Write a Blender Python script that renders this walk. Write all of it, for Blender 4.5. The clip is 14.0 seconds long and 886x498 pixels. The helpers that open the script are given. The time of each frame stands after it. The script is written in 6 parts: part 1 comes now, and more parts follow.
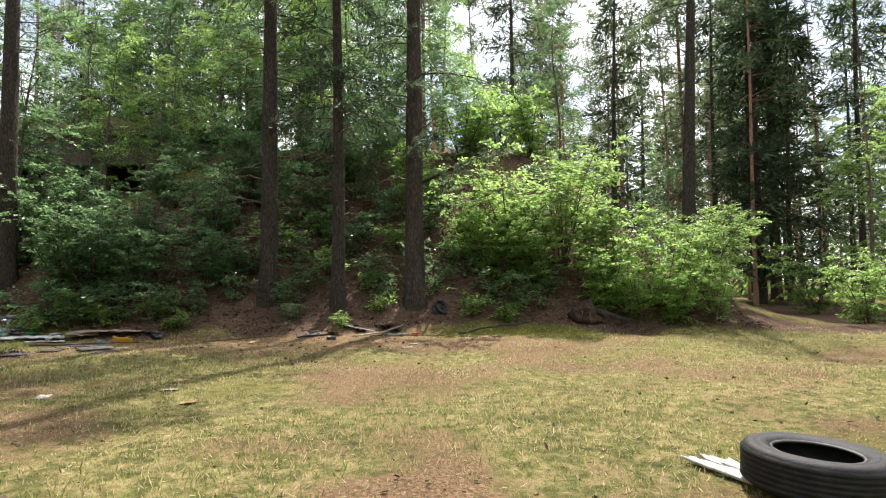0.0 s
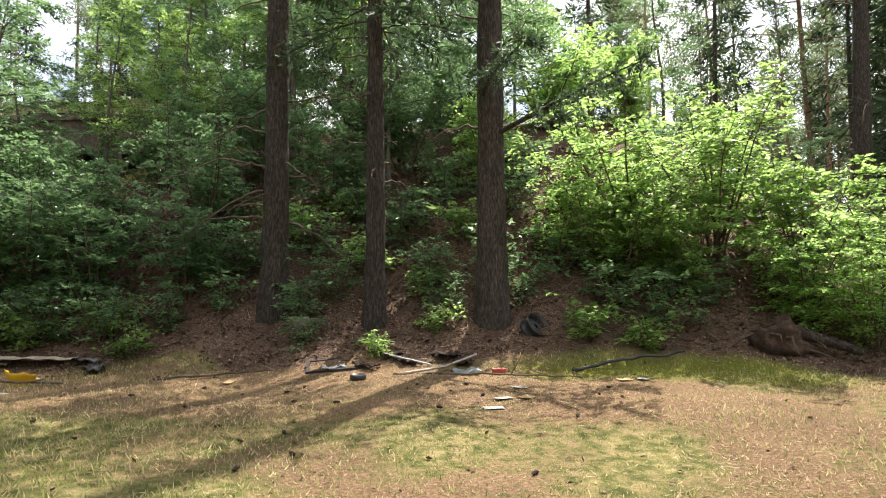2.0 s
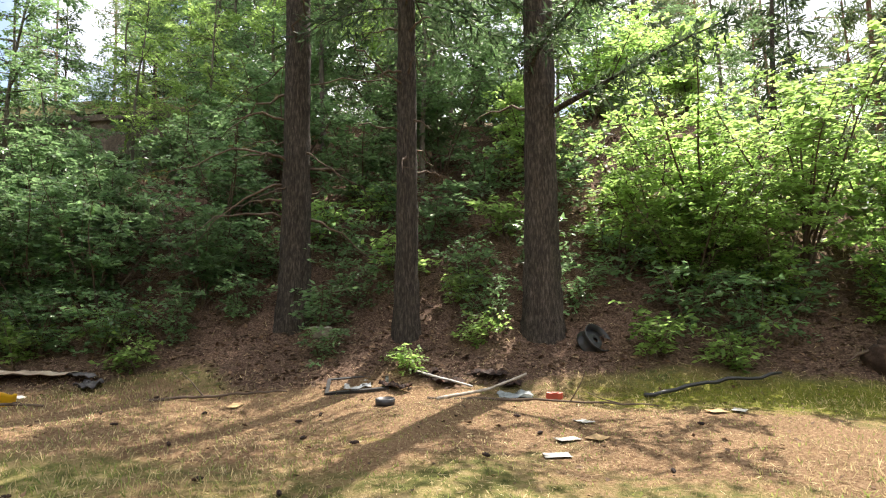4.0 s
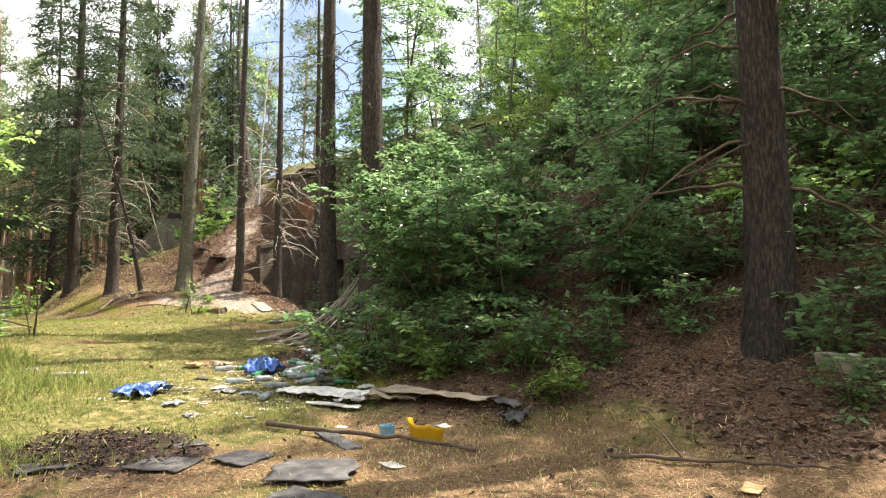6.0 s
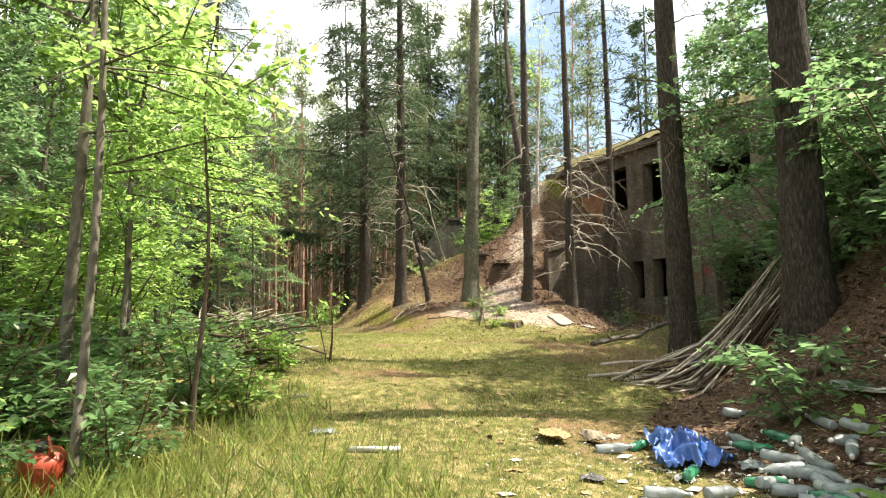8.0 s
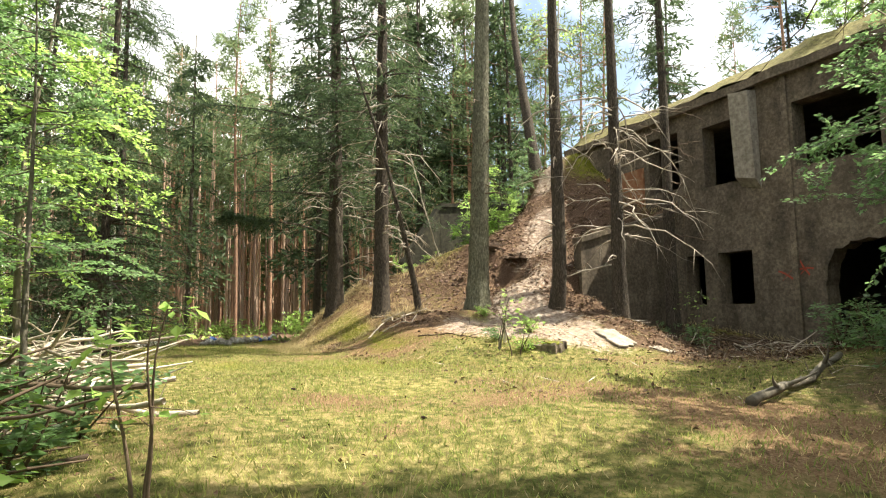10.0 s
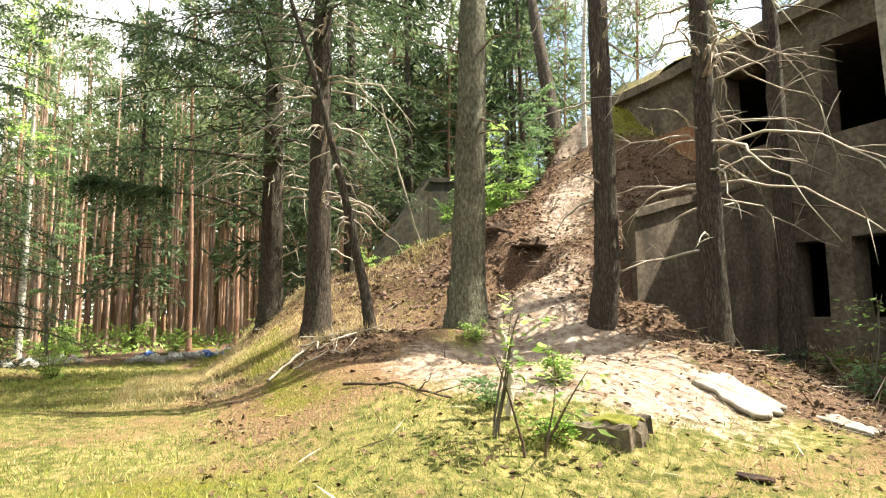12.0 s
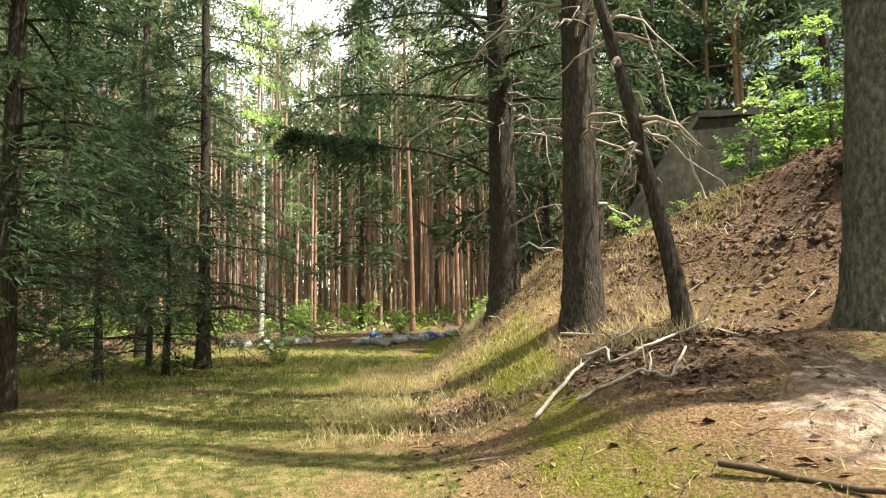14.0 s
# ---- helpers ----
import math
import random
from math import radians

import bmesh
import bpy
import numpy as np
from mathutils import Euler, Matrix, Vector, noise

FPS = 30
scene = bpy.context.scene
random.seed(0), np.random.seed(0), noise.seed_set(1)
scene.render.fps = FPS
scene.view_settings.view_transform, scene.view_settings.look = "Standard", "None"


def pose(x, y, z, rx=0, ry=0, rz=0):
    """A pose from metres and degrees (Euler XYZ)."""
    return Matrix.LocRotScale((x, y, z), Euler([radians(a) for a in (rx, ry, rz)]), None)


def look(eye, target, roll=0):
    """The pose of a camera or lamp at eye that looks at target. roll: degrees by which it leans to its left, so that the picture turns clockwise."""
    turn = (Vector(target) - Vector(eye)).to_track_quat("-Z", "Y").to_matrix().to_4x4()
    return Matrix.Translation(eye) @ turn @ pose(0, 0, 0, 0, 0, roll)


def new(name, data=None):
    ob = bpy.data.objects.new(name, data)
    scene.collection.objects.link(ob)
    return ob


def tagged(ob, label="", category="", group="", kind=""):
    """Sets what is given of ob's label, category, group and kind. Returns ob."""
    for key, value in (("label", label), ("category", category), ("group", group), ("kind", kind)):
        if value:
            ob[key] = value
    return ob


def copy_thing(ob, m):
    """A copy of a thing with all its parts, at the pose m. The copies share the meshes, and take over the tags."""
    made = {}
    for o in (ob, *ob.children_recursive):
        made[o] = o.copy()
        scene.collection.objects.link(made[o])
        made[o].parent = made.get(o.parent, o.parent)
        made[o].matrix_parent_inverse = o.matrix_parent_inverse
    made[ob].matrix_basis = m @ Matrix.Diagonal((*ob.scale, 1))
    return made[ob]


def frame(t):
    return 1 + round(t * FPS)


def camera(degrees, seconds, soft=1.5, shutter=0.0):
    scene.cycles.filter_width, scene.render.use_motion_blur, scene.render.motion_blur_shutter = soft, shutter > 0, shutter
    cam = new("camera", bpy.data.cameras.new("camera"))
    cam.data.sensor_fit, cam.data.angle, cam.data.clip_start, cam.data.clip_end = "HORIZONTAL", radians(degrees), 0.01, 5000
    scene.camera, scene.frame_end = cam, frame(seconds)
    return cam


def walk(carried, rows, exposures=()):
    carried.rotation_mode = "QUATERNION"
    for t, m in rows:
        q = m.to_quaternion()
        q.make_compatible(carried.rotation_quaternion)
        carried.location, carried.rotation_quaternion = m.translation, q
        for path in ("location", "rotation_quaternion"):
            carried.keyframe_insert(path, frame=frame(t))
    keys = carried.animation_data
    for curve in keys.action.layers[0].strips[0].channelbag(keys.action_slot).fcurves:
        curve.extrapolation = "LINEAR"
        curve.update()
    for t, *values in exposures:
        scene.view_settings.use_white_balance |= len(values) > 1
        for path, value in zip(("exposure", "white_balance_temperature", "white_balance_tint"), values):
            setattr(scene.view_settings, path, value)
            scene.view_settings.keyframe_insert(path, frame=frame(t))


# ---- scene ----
cam = camera(73.4, 14.0, soft=1.15)
METRES, EYE, TILT, LEAN, TURN = 26.0, 0.9, 0.0, 0.0, 0.0
ROWS = [
    (0.0, 0.0, 0.0, 0.0, 0.03, 3.26, 0.54),
    (0.5, -0.0058, 0.0413, -0.002, 2.87, 2.28, 0.47),
    (1.0, -0.0083, 0.0846, -0.0034, 3.3, 2.47, 0.37),
    (1.5, -0.0138, 0.1283, -0.0038, 4.26, 2.68, 0.36),
    (2.0, -0.0184, 0.1643, -0.0025, 5.47, 4.12, 0.37),
    (4.5, -0.0296, 0.2093, -0.0005, 11.92, 4.27, 0.2),
    (5.0, -0.0412, 0.2212, -0.0009, 19.3, 4.18, 0.23),
    (5.5, -0.0635, 0.242, -0.0002, 30.15, 5.56, 0.22),
    (6.0, -0.091, 0.2615, 0.0004, 41.6, 5.0, 0.38),
    (6.5, -0.1201, 0.2725, 0.0008, 52.94, 4.9, 0.44),
    (7.0, -0.155, 0.2795, -0.0002, 62.89, 5.05, 0.6),
    (7.5, -0.1915, 0.2891, 0.0028, 65.98, 5.81, 0.68),
    (10.0, -0.4285, 0.3776, 0.0137, 64.56, 6.12, 0.6),
    (10.5, -0.4751, 0.4061, 0.0149, 62.2, 6.07, 0.51),
    (11.0, -0.5191, 0.4401, 0.0177, 61.08, 6.34, 0.49),
    (11.5, -0.5648, 0.4723, 0.0198, 62.19, 6.51, 0.47),
    (12.0, -0.6143, 0.4938, 0.0231, 65.68, 6.3, 0.51),
    (12.5, -0.6636, 0.5019, 0.0252, 70.38, 5.92, 0.59),
    (13.0, -0.7019, 0.4999, 0.026, 76.08, 5.42, 0.64),
    (13.5, -0.7281, 0.4985, 0.0265, 81.73, 4.7, 0.7),
    (14.0, -0.7411, 0.4988, 0.0276, 85.79, 4.2, 0.76),
]
walk(cam, [(t, pose(0, 0, EYE, TILT, LEAN, TURN) @ pose(METRES * x, METRES * y, METRES * z, 90 + pitch, roll, yaw)) for t, x, y, z, yaw, pitch, roll in ROWS],
     exposures=[(0.0, 0.86, 6500, 13), (2.2, 1.2, 6600, 13), (5.0, 1.45, 6900, 14), (7.5, 1.5, 7100, 8), (10.0, 1.53, 7300, 6), (11.5, 1.77, 7300, 7), (12.0, 1.87, 7300, 7), (12.6, 1.8, 7300, 7), (14.0, 1.52, 7200, 6)])

# ---------------------------------------------------------------- daylight
SUN_ELEV, SUN_AZ = radians(57), radians(17)  # azimuth from +y towards +x
sky_world = bpy.data.worlds.new("sky")
scene.world = sky_world
sky_world.use_nodes = True
nt = sky_world.node_tree
nt.nodes.clear()
sky = nt.nodes.new("ShaderNodeTexSky")
sky.sky_type, sky.sun_disc, sky.sun_elevation, sky.sun_rotation = "NISHITA", False, SUN_ELEV, SUN_AZ
sky.dust_density = 2.0
cloud_at = nt.nodes.new("ShaderNodeTexCoord")
cloud = nt.nodes.new("ShaderNodeTexNoise")
cloud.inputs["Scale"].default_value, cloud.inputs["Detail"].default_value = 2.6, 7.0
cloud_ramp = nt.nodes.new("ShaderNodeValToRGB")
cloud_ramp.color_ramp.elements[0].position, cloud_ramp.color_ramp.elements[1].position = 0.40, 0.56
cloud_mix = nt.nodes.new("ShaderNodeMix")
cloud_mix.data_type = "RGBA"
cloud_mix.inputs[7].default_value = (8.5, 8.7, 9.0, 1)
bg = nt.nodes.new("ShaderNodeBackground")
bg.inputs["Strength"].default_value = 0.105
wo = nt.nodes.new("ShaderNodeOutputWorld")
nt.links.new(cloud_at.outputs["Generated"], cloud.inputs["Vector"])
nt.links.new(cloud.outputs["Fac"], cloud_ramp.inputs["Fac"])
nt.links.new(cloud_ramp.outputs["Color"], cloud_mix.inputs[0])
nt.links.new(sky.outputs["Color"], cloud_mix.inputs[6])
nt.links.new(cloud_mix.outputs[2], bg.inputs["Color"])
nt.links.new(bg.outputs["Background"], wo.inputs["Surface"])

sun_data = bpy.data.lights.new("sun", "SUN")
sun_data.energy, sun_data.angle, sun_data.color = 5.0, radians(0.55), (1.0, 0.95, 0.86)
sun = new("sun", sun_data)
sun.matrix_world = look((0, 0, 40), (-math.sin(SUN_AZ) * math.cos(SUN_ELEV), -math.cos(SUN_AZ) * math.cos(SUN_ELEV), 40 - math.sin(SUN_ELEV)))

# ---------------------------------------------------------------- materials


def surf(name, cols, scale=6.0, rough=0.85, bump=0.4, bscale=30.0, stretch=(1, 1, 1), metal=0.0, vary=0.15, blotch=0.35, translucent=0.0, island=0.0, spec=0.3, bdist=0.02, streak=0.0):
    """A worn surface: a fine grain ramp, larger blotches, and relief."""
    m = bpy.data.materials.new(name)
    m.use_nodes = True
    n, l = m.node_tree.nodes, m.node_tree.links
    p = n["Principled BSDF"]
    at = n.new("ShaderNodeTexCoord")
    mp = n.new("ShaderNodeMapping")
    mp.inputs["Scale"].default_value = stretch
    l.new(at.outputs["Object"], mp.inputs["Vector"])
    grain = n.new("ShaderNodeTexNoise")
    grain.inputs["Scale"].default_value, grain.inputs["Detail"].default_value, grain.inputs["Roughness"].default_value = scale, 8.0, 0.65
    l.new(mp.outputs["Vector"], grain.inputs["Vector"])
    ramp = n.new("ShaderNodeValToRGB")
    els = ramp.color_ramp.elements
    while len(els) < len(cols):
        els.new(0.5)
    for i, c in enumerate(cols):
        els[i].position = 0.28 + 0.44 * i / max(1, len(cols) - 1)
        els[i].color = (*c, 1)
    l.new(grain.outputs["Fac"], ramp.inputs["Fac"])
    big = n.new("ShaderNodeTexNoise")
    big.inputs["Scale"].default_value, big.inputs["Detail"].default_value = scale * 0.13, 4.0
    l.new(mp.outputs["Vector"], big.inputs["Vector"])
    hsv = n.new("ShaderNodeHueSaturation")
    l.new(ramp.outputs["Color"], hsv.inputs["Color"])
    val = n.new("ShaderNodeMath")
    val.operation, val.inputs[1].default_value, val.inputs[2].default_value = "MULTIPLY_ADD", 2 * blotch, 1 - blotch
    l.new(big.outputs["Fac"], val.inputs[0])
    last = val
    for node, socket, amount in ((n.new("ShaderNodeObjectInfo"), "Random", vary), (n.new("ShaderNodeNewGeometry"), "Random Per Island", island)):
        if amount:
            ma = n.new("ShaderNodeMath")
            ma.operation, ma.inputs[1].default_value, ma.inputs[2].default_value = "MULTIPLY_ADD", 2 * amount, 1 - amount
            l.new(node.outputs[socket], ma.inputs[0])
            mu = n.new("ShaderNodeMath")
            mu.operation = "MULTIPLY"
            l.new(last.outputs[0], mu.inputs[0])
            l.new(ma.outputs[0], mu.inputs[1])
            last = mu
    if streak:  # rain stains that run down the face
        run = n.new("ShaderNodeMapping")
        run.inputs["Scale"].default_value = (1.6, 1.6, 0.4)
        l.new(at.outputs["Object"], run.inputs["Vector"])
        rn = n.new("ShaderNodeTexNoise")
        rn.inputs["Scale"].default_value, rn.inputs["Detail"].default_value = 1.4, 6.0
        l.new(run.outputs["Vector"], rn.inputs["Vector"])
        mr = n.new("ShaderNodeMapRange")
        mr.inputs["From Min"].default_value, mr.inputs["From Max"].default_value = 0.35, 0.65
        mr.inputs["To Min"].default_value, mr.inputs["To Max"].default_value = 1 - streak, 1 + 0.6 * streak
        l.new(rn.outputs["Fac"], mr.inputs["Value"])
        mu = n.new("ShaderNodeMath")
        mu.operation = "MULTIPLY"
        l.new(last.outputs[0], mu.inputs[0])
        l.new(mr.outputs["Result"], mu.inputs[1])
        last = mu
    l.new(last.outputs[0], hsv.inputs["Value"])
    l.new(hsv.outputs["Color"], p.inputs["Base Color"])
    p.inputs["Roughness"].default_value, p.inputs["Metallic"].default_value = rough, metal
    p.inputs["Specular IOR Level"].default_value = spec
    if bump:
        bn = n.new("ShaderNodeTexNoise")
        bn.inputs["Scale"].default_value, bn.inputs["Detail"].default_value, bn.inputs["Roughness"].default_value = bscale, 6.0, 0.7
        l.new(mp.outputs["Vector"], bn.inputs["Vector"])
        bp = n.new("ShaderNodeBump")
        bp.inputs["Strength"].default_value, bp.inputs["Distance"].default_value = bump, bdist
        l.new(bn.outputs["Fac"], bp.inputs["Height"])
        l.new(bp.outputs["Normal"], p.inputs["Normal"])
    if translucent:
        tr = n.new("ShaderNodeBsdfTranslucent")
        hs2 = n.new("ShaderNodeHueSaturation")
        hs2.inputs["Hue"].default_value, hs2.inputs["Saturation"].default_value, hs2.inputs["Value"].default_value = 0.489, 0.92, 2.6
        l.new(hsv.outputs["Color"], hs2.inputs["Color"])
        l.new(hs2.outputs["Color"], tr.inputs["Color"])
        mx = n.new("ShaderNodeMixShader")
        mx.inputs[0].default_value = translucent
        l.new(p.outputs["BSDF"], mx.inputs[1])
        l.new(tr.outputs["BSDF"], mx.inputs[2])
        l.new(mx.outputs["Shader"], n["Material Output"].inputs["Surface"])
    return m


def ground_material():
    """Turf, dry straw, needle litter, sand and moss, shared out by the ground's own cover."""
    m = bpy.data.materials.new("forest_ground")
    m.use_nodes = True
    n, l = m.node_tree.nodes, m.node_tree.links
    p = n["Principled BSDF"]
    at = n.new("ShaderNodeTexCoord")

    def noise_node(scale, detail=8.0, rough=0.65):
        k = n.new("ShaderNodeTexNoise")
        k.inputs["Scale"].default_value, k.inputs["Detail"].default_value, k.inputs["Roughness"].default_value = scale, detail, rough
        l.new(at.outputs["Object"], k.inputs["Vector"])
        return k

    def ramp_of(src, stops):
        r = n.new("ShaderNodeValToRGB")
        e = r.color_ramp.elements
        while len(e) < len(stops):
            e.new(0.5)
        for i, (pos, c) in enumerate(stops):
            e[i].position, e[i].color = pos, (*c, 1)
        l.new(src.outputs["Fac"], r.inputs["Fac"])
        return r
    fine, mid, patch = noise_node(45), noise_node(9), noise_node(0.9, 5)
    turf = ramp_of(mid, [(0.30, (0.055, 0.062, 0.020)), (0.46, (0.13, 0.13, 0.042)), (0.58, (0.27, 0.225, 0.095)), (0.72, (0.41, 0.34, 0.18))])
    bare = ramp_of(fine, [(0.30, (0.075, 0.042, 0.022)), (0.5, (0.20, 0.125, 0.07)), (0.72, (0.36, 0.26, 0.16))])
    litter = ramp_of(fine, [(0.32, (0.028, 0.018, 0.012)), (0.48, (0.105, 0.064, 0.044)), (0.68, (0.26, 0.18, 0.13))])
    sand = ramp_of(mid, [(0.32, (0.13, 0.085, 0.065)), (0.47, (0.27, 0.205, 0.165)), (0.68, (0.46, 0.395, 0.335))])
    moss = ramp_of(fine, [(0.32, (0.06, 0.07, 0.010)), (0.52, (0.15, 0.155, 0.022)), (0.7, (0.25, 0.24, 0.045))])
    colour = turf

    def lay(under, over, attr, lo, hi):
        a = n.new("ShaderNodeAttribute")
        a.attribute_name = attr
        add = n.new("ShaderNodeMath")
        add.operation = "ADD"
        sub = n.new("ShaderNodeMath")
        sub.operation, sub.inputs[1].default_value, sub.inputs[2].default_value = "MULTIPLY_ADD", 0.9, -0.45
        l.new(mid.outputs["Fac"], sub.inputs[0])
        l.new(a.outputs["Fac"], add.inputs[0])
        l.new(sub.outputs[0], add.inputs[1])
        mr = n.new("ShaderNodeMapRange")
        mr.inputs["From Min"].default_value, mr.inputs["From Max"].default_value = lo, hi
        l.new(add.outputs[0], mr.inputs["Value"])
        mix = n.new("ShaderNodeMix")
        mix.data_type = "RGBA"
        l.new(mr.outputs["Result"], mix.inputs[0])
        l.new(under.outputs[2 if under.bl_idname == "ShaderNodeMix" else "Color"], mix.inputs[6])
        l.new(over.outputs["Color"], mix.inputs[7])
        return mix
    for over, attr in ((bare, "bare"), (litter, "litter"), (sand, "sand"), (moss, "moss")):
        colour = lay(colour, over, attr, 0.35, 0.65)
    hsv = n.new("ShaderNodeHueSaturation")
    va = n.new("ShaderNodeMath")
    va.operation, va.inputs[1].default_value, va.inputs[2].default_value = "MULTIPLY_ADD", 0.9, 0.55
    l.new(patch.outputs["Fac"], va.inputs[0])
    l.new(va.outputs[0], hsv.inputs["Value"])
    l.new(colour.outputs[2], hsv.inputs["Color"])
    l.new(hsv.outputs["Color"], p.inputs["Base Color"])
    p.inputs["Roughness"].default_value, p.inputs["Specular IOR Level"].default_value = 0.95, 0.1
    bp = n.new("ShaderNodeBump")
    bp.inputs["Strength"].default_value, bp.inputs["Distance"].default_value = 0.9, 0.04
    l.new(fine.outputs["Fac"], bp.inputs["Height"])
    l.new(bp.outputs["Normal"], p.inputs["Normal"])
    return m


GROUND = ground_material()
CONCRETE = surf("weathered_concrete", [(0.062, 0.050, 0.038), (0.13, 0.105, 0.079), (0.225, 0.185, 0.142)], 14, 0.93, 0.9, 40, vary=0.08, blotch=0.6, streak=0.34)
CONCRETE_PALE = surf("pale_broken_concrete", [(0.14, 0.125, 0.10), (0.28, 0.25, 0.21), (0.42, 0.39, 0.34)], 9, 0.93, 0.7, 30)
CONCRETE_DARK = surf("dark_mossy_concrete", [(0.028, 0.028, 0.022), (0.062, 0.058, 0.045), (0.11, 0.105, 0.07)], 8, 0.95, 0.8, 30, blotch=0.5, streak=0.3)
BRICKISH = surf("rusty_plaster", [(0.16, 0.07, 0.04), (0.26, 0.12, 0.065), (0.30, 0.20, 0.13)], 5, 0.95, 0.6, 30)
# Room darkness is put into this colour, so the window holes render near black.
DARK_ROOM = surf("darkened_room_concrete", [(0.03, 0.028, 0.025), (0.06, 0.055, 0.05)], 3, 0.95, 0.3, 20)
BARK_DARK = surf("spruce_bark", [(0.018, 0.014, 0.011), (0.066, 0.053, 0.042), (0.19, 0.158, 0.128)], 55, 0.95, 1.0, 48, stretch=(1, 1, 0.20), blotch=0.5, bdist=0.08)
BARK_LICHEN = surf("lichened_spruce_bark", [(0.048, 0.045, 0.032), (0.165, 0.160, 0.112), (0.35, 0.35, 0.27)], 30, 0.95, 1.0, 26, stretch=(1, 1, 0.42), blotch=0.6, bdist=0.09)
BARK_RED = surf("pine_bark", [(0.16, 0.095, 0.065), (0.34, 0.20, 0.135), (0.48, 0.31, 0.22)], 16, 0.92, 0.9, 30, stretch=(1, 1, 0.3), vary=0.3, blotch=0.3, bdist=0.04)
BARK_FAR = surf("pale_pine_bark", [(0.20, 0.135, 0.10), (0.36, 0.25, 0.195), (0.50, 0.39, 0.32)], 6, 0.92, 0.4, 30, stretch=(1, 1, 0.3), island=0.4, vary=0.1, blotch=0.3)
BARK_GREY = surf("smooth_grey_bark", [(0.06, 0.052, 0.042), (0.13, 0.115, 0.092), (0.21, 0.19, 0.155)], 12, 0.9, 0.5, 30, stretch=(1, 1, 0.6))
BARK_BIRCH = surf("birch_bark", [(0.05, 0.045, 0.04), (0.50, 0.47, 0.43), (0.68, 0.66, 0.62)], 6, 0.8, 0.4, 25, stretch=(0.5, 0.5, 2.5))
DEADWOOD = surf("bleached_dead_wood", [(0.22, 0.18, 0.14), (0.40, 0.35, 0.29), (0.55, 0.50, 0.44)], 14, 0.9, 0.6, 40, stretch=(1, 1, 0.3))
TWIG = surf("brown_twig", [(0.06, 0.042, 0.03), (0.14, 0.10, 0.07)], 20, 0.9, 0.3, 40)
LEAF = surf("beech_leaf", [(0.055, 0.108, 0.040), (0.086, 0.164, 0.060), (0.128, 0.212, 0.086)], 2.2, 0.32, 0.0, translucent=0.46, island=0.35, vary=0.12, spec=0.5)
LEAF_LIGHT = surf("young_leaf", [(0.088, 0.158, 0.032), (0.13, 0.22, 0.050), (0.19, 0.275, 0.076)], 2.2, 0.42, 0.0, translucent=0.66, island=0.3, vary=0.15, spec=0.4)
NEEDLE = surf("spruce_needles", [(0.022, 0.045, 0.022), (0.042, 0.074, 0.032), (0.075, 0.108, 0.048)], 2.5, 0.6, 0.0, translucent=0.25, island=0.4, vary=0.2)
NEEDLE_PINE = surf("pine_needles", [(0.050, 0.078, 0.036), (0.082, 0.120, 0.052), (0.125, 0.155, 0.075)], 2.0, 0.6, 0.0, translucent=0.45, island=0.4, vary=0.25)
GRASS = surf("grass_blades", [(0.075, 0.115, 0.024), (0.145, 0.182, 0.044), (0.265, 0.255, 0.085)], 1.1, 0.6, 0.0, translucent=0.35, island=0.45, vary=0, blotch=0.25)
STRAW = surf("dry_grass", [(0.24, 0.19, 0.085), (0.38, 0.31, 0.16), (0.52, 0.44, 0.26)], 1.5, 0.7, 0.0, translucent=0.25, island=0.35, vary=0, blotch=0.2)
DRYLEAF = surf("fallen_leaves", [(0.045, 0.026, 0.016), (0.11, 0.066, 0.038), (0.23, 0.15, 0.09)], 3, 0.85, 0.0, island=0.6, vary=0, blotch=0.2)
ROOF_TURF = surf("roof_turf", [(0.06, 0.045, 0.025), (0.14, 0.125, 0.045), (0.27, 0.24, 0.10)], 12, 0.95, 0.8, 60)
MOSS = surf("moss", [(0.07, 0.08, 0.012), (0.16, 0.165, 0.025), (0.26, 0.25, 0.05)], 20, 0.95, 0.8, 60)

# ---------------------------------------------------------------- mesh tools


class Geo:
    """Gathers four-sided faces and makes one mesh of them."""

    def __init__(self):
        self.v, self.f, self.n = [], [], 0

    def add(self, v, f):
        v, f = np.asarray(v, float).reshape(-1, 3), np.asarray(f, int).reshape(-1, 4)
        self.v.append(v)
        self.f.append(f + self.n)
        self.n += len(v)
        return self

    def mesh(self, name, material, smooth=True):
        v, f = np.concatenate(self.v), np.concatenate(self.f)
        me = bpy.data.meshes.new(name)
        me.vertices.add(len(v))
        me.vertices.foreach_set("co", v.astype(np.float32).ravel())
        me.loops.add(f.size)
        me.loops.foreach_set("vertex_index", f.astype(np.int32).ravel())
        me.polygons.add(len(f))
        me.polygons.foreach_set("loop_start", np.arange(0, f.size, 4, dtype=np.int32))
        me.update(calc_edges=True)
        me.polygons.foreach_set("use_smooth", np.full(len(f), smooth))
        me.materials.append(material)
        return me


def unit(a):
    a = np.asarray(a, float)
    return a / np.maximum(np.linalg.norm(a, axis=-1, keepdims=True), 1e-9)


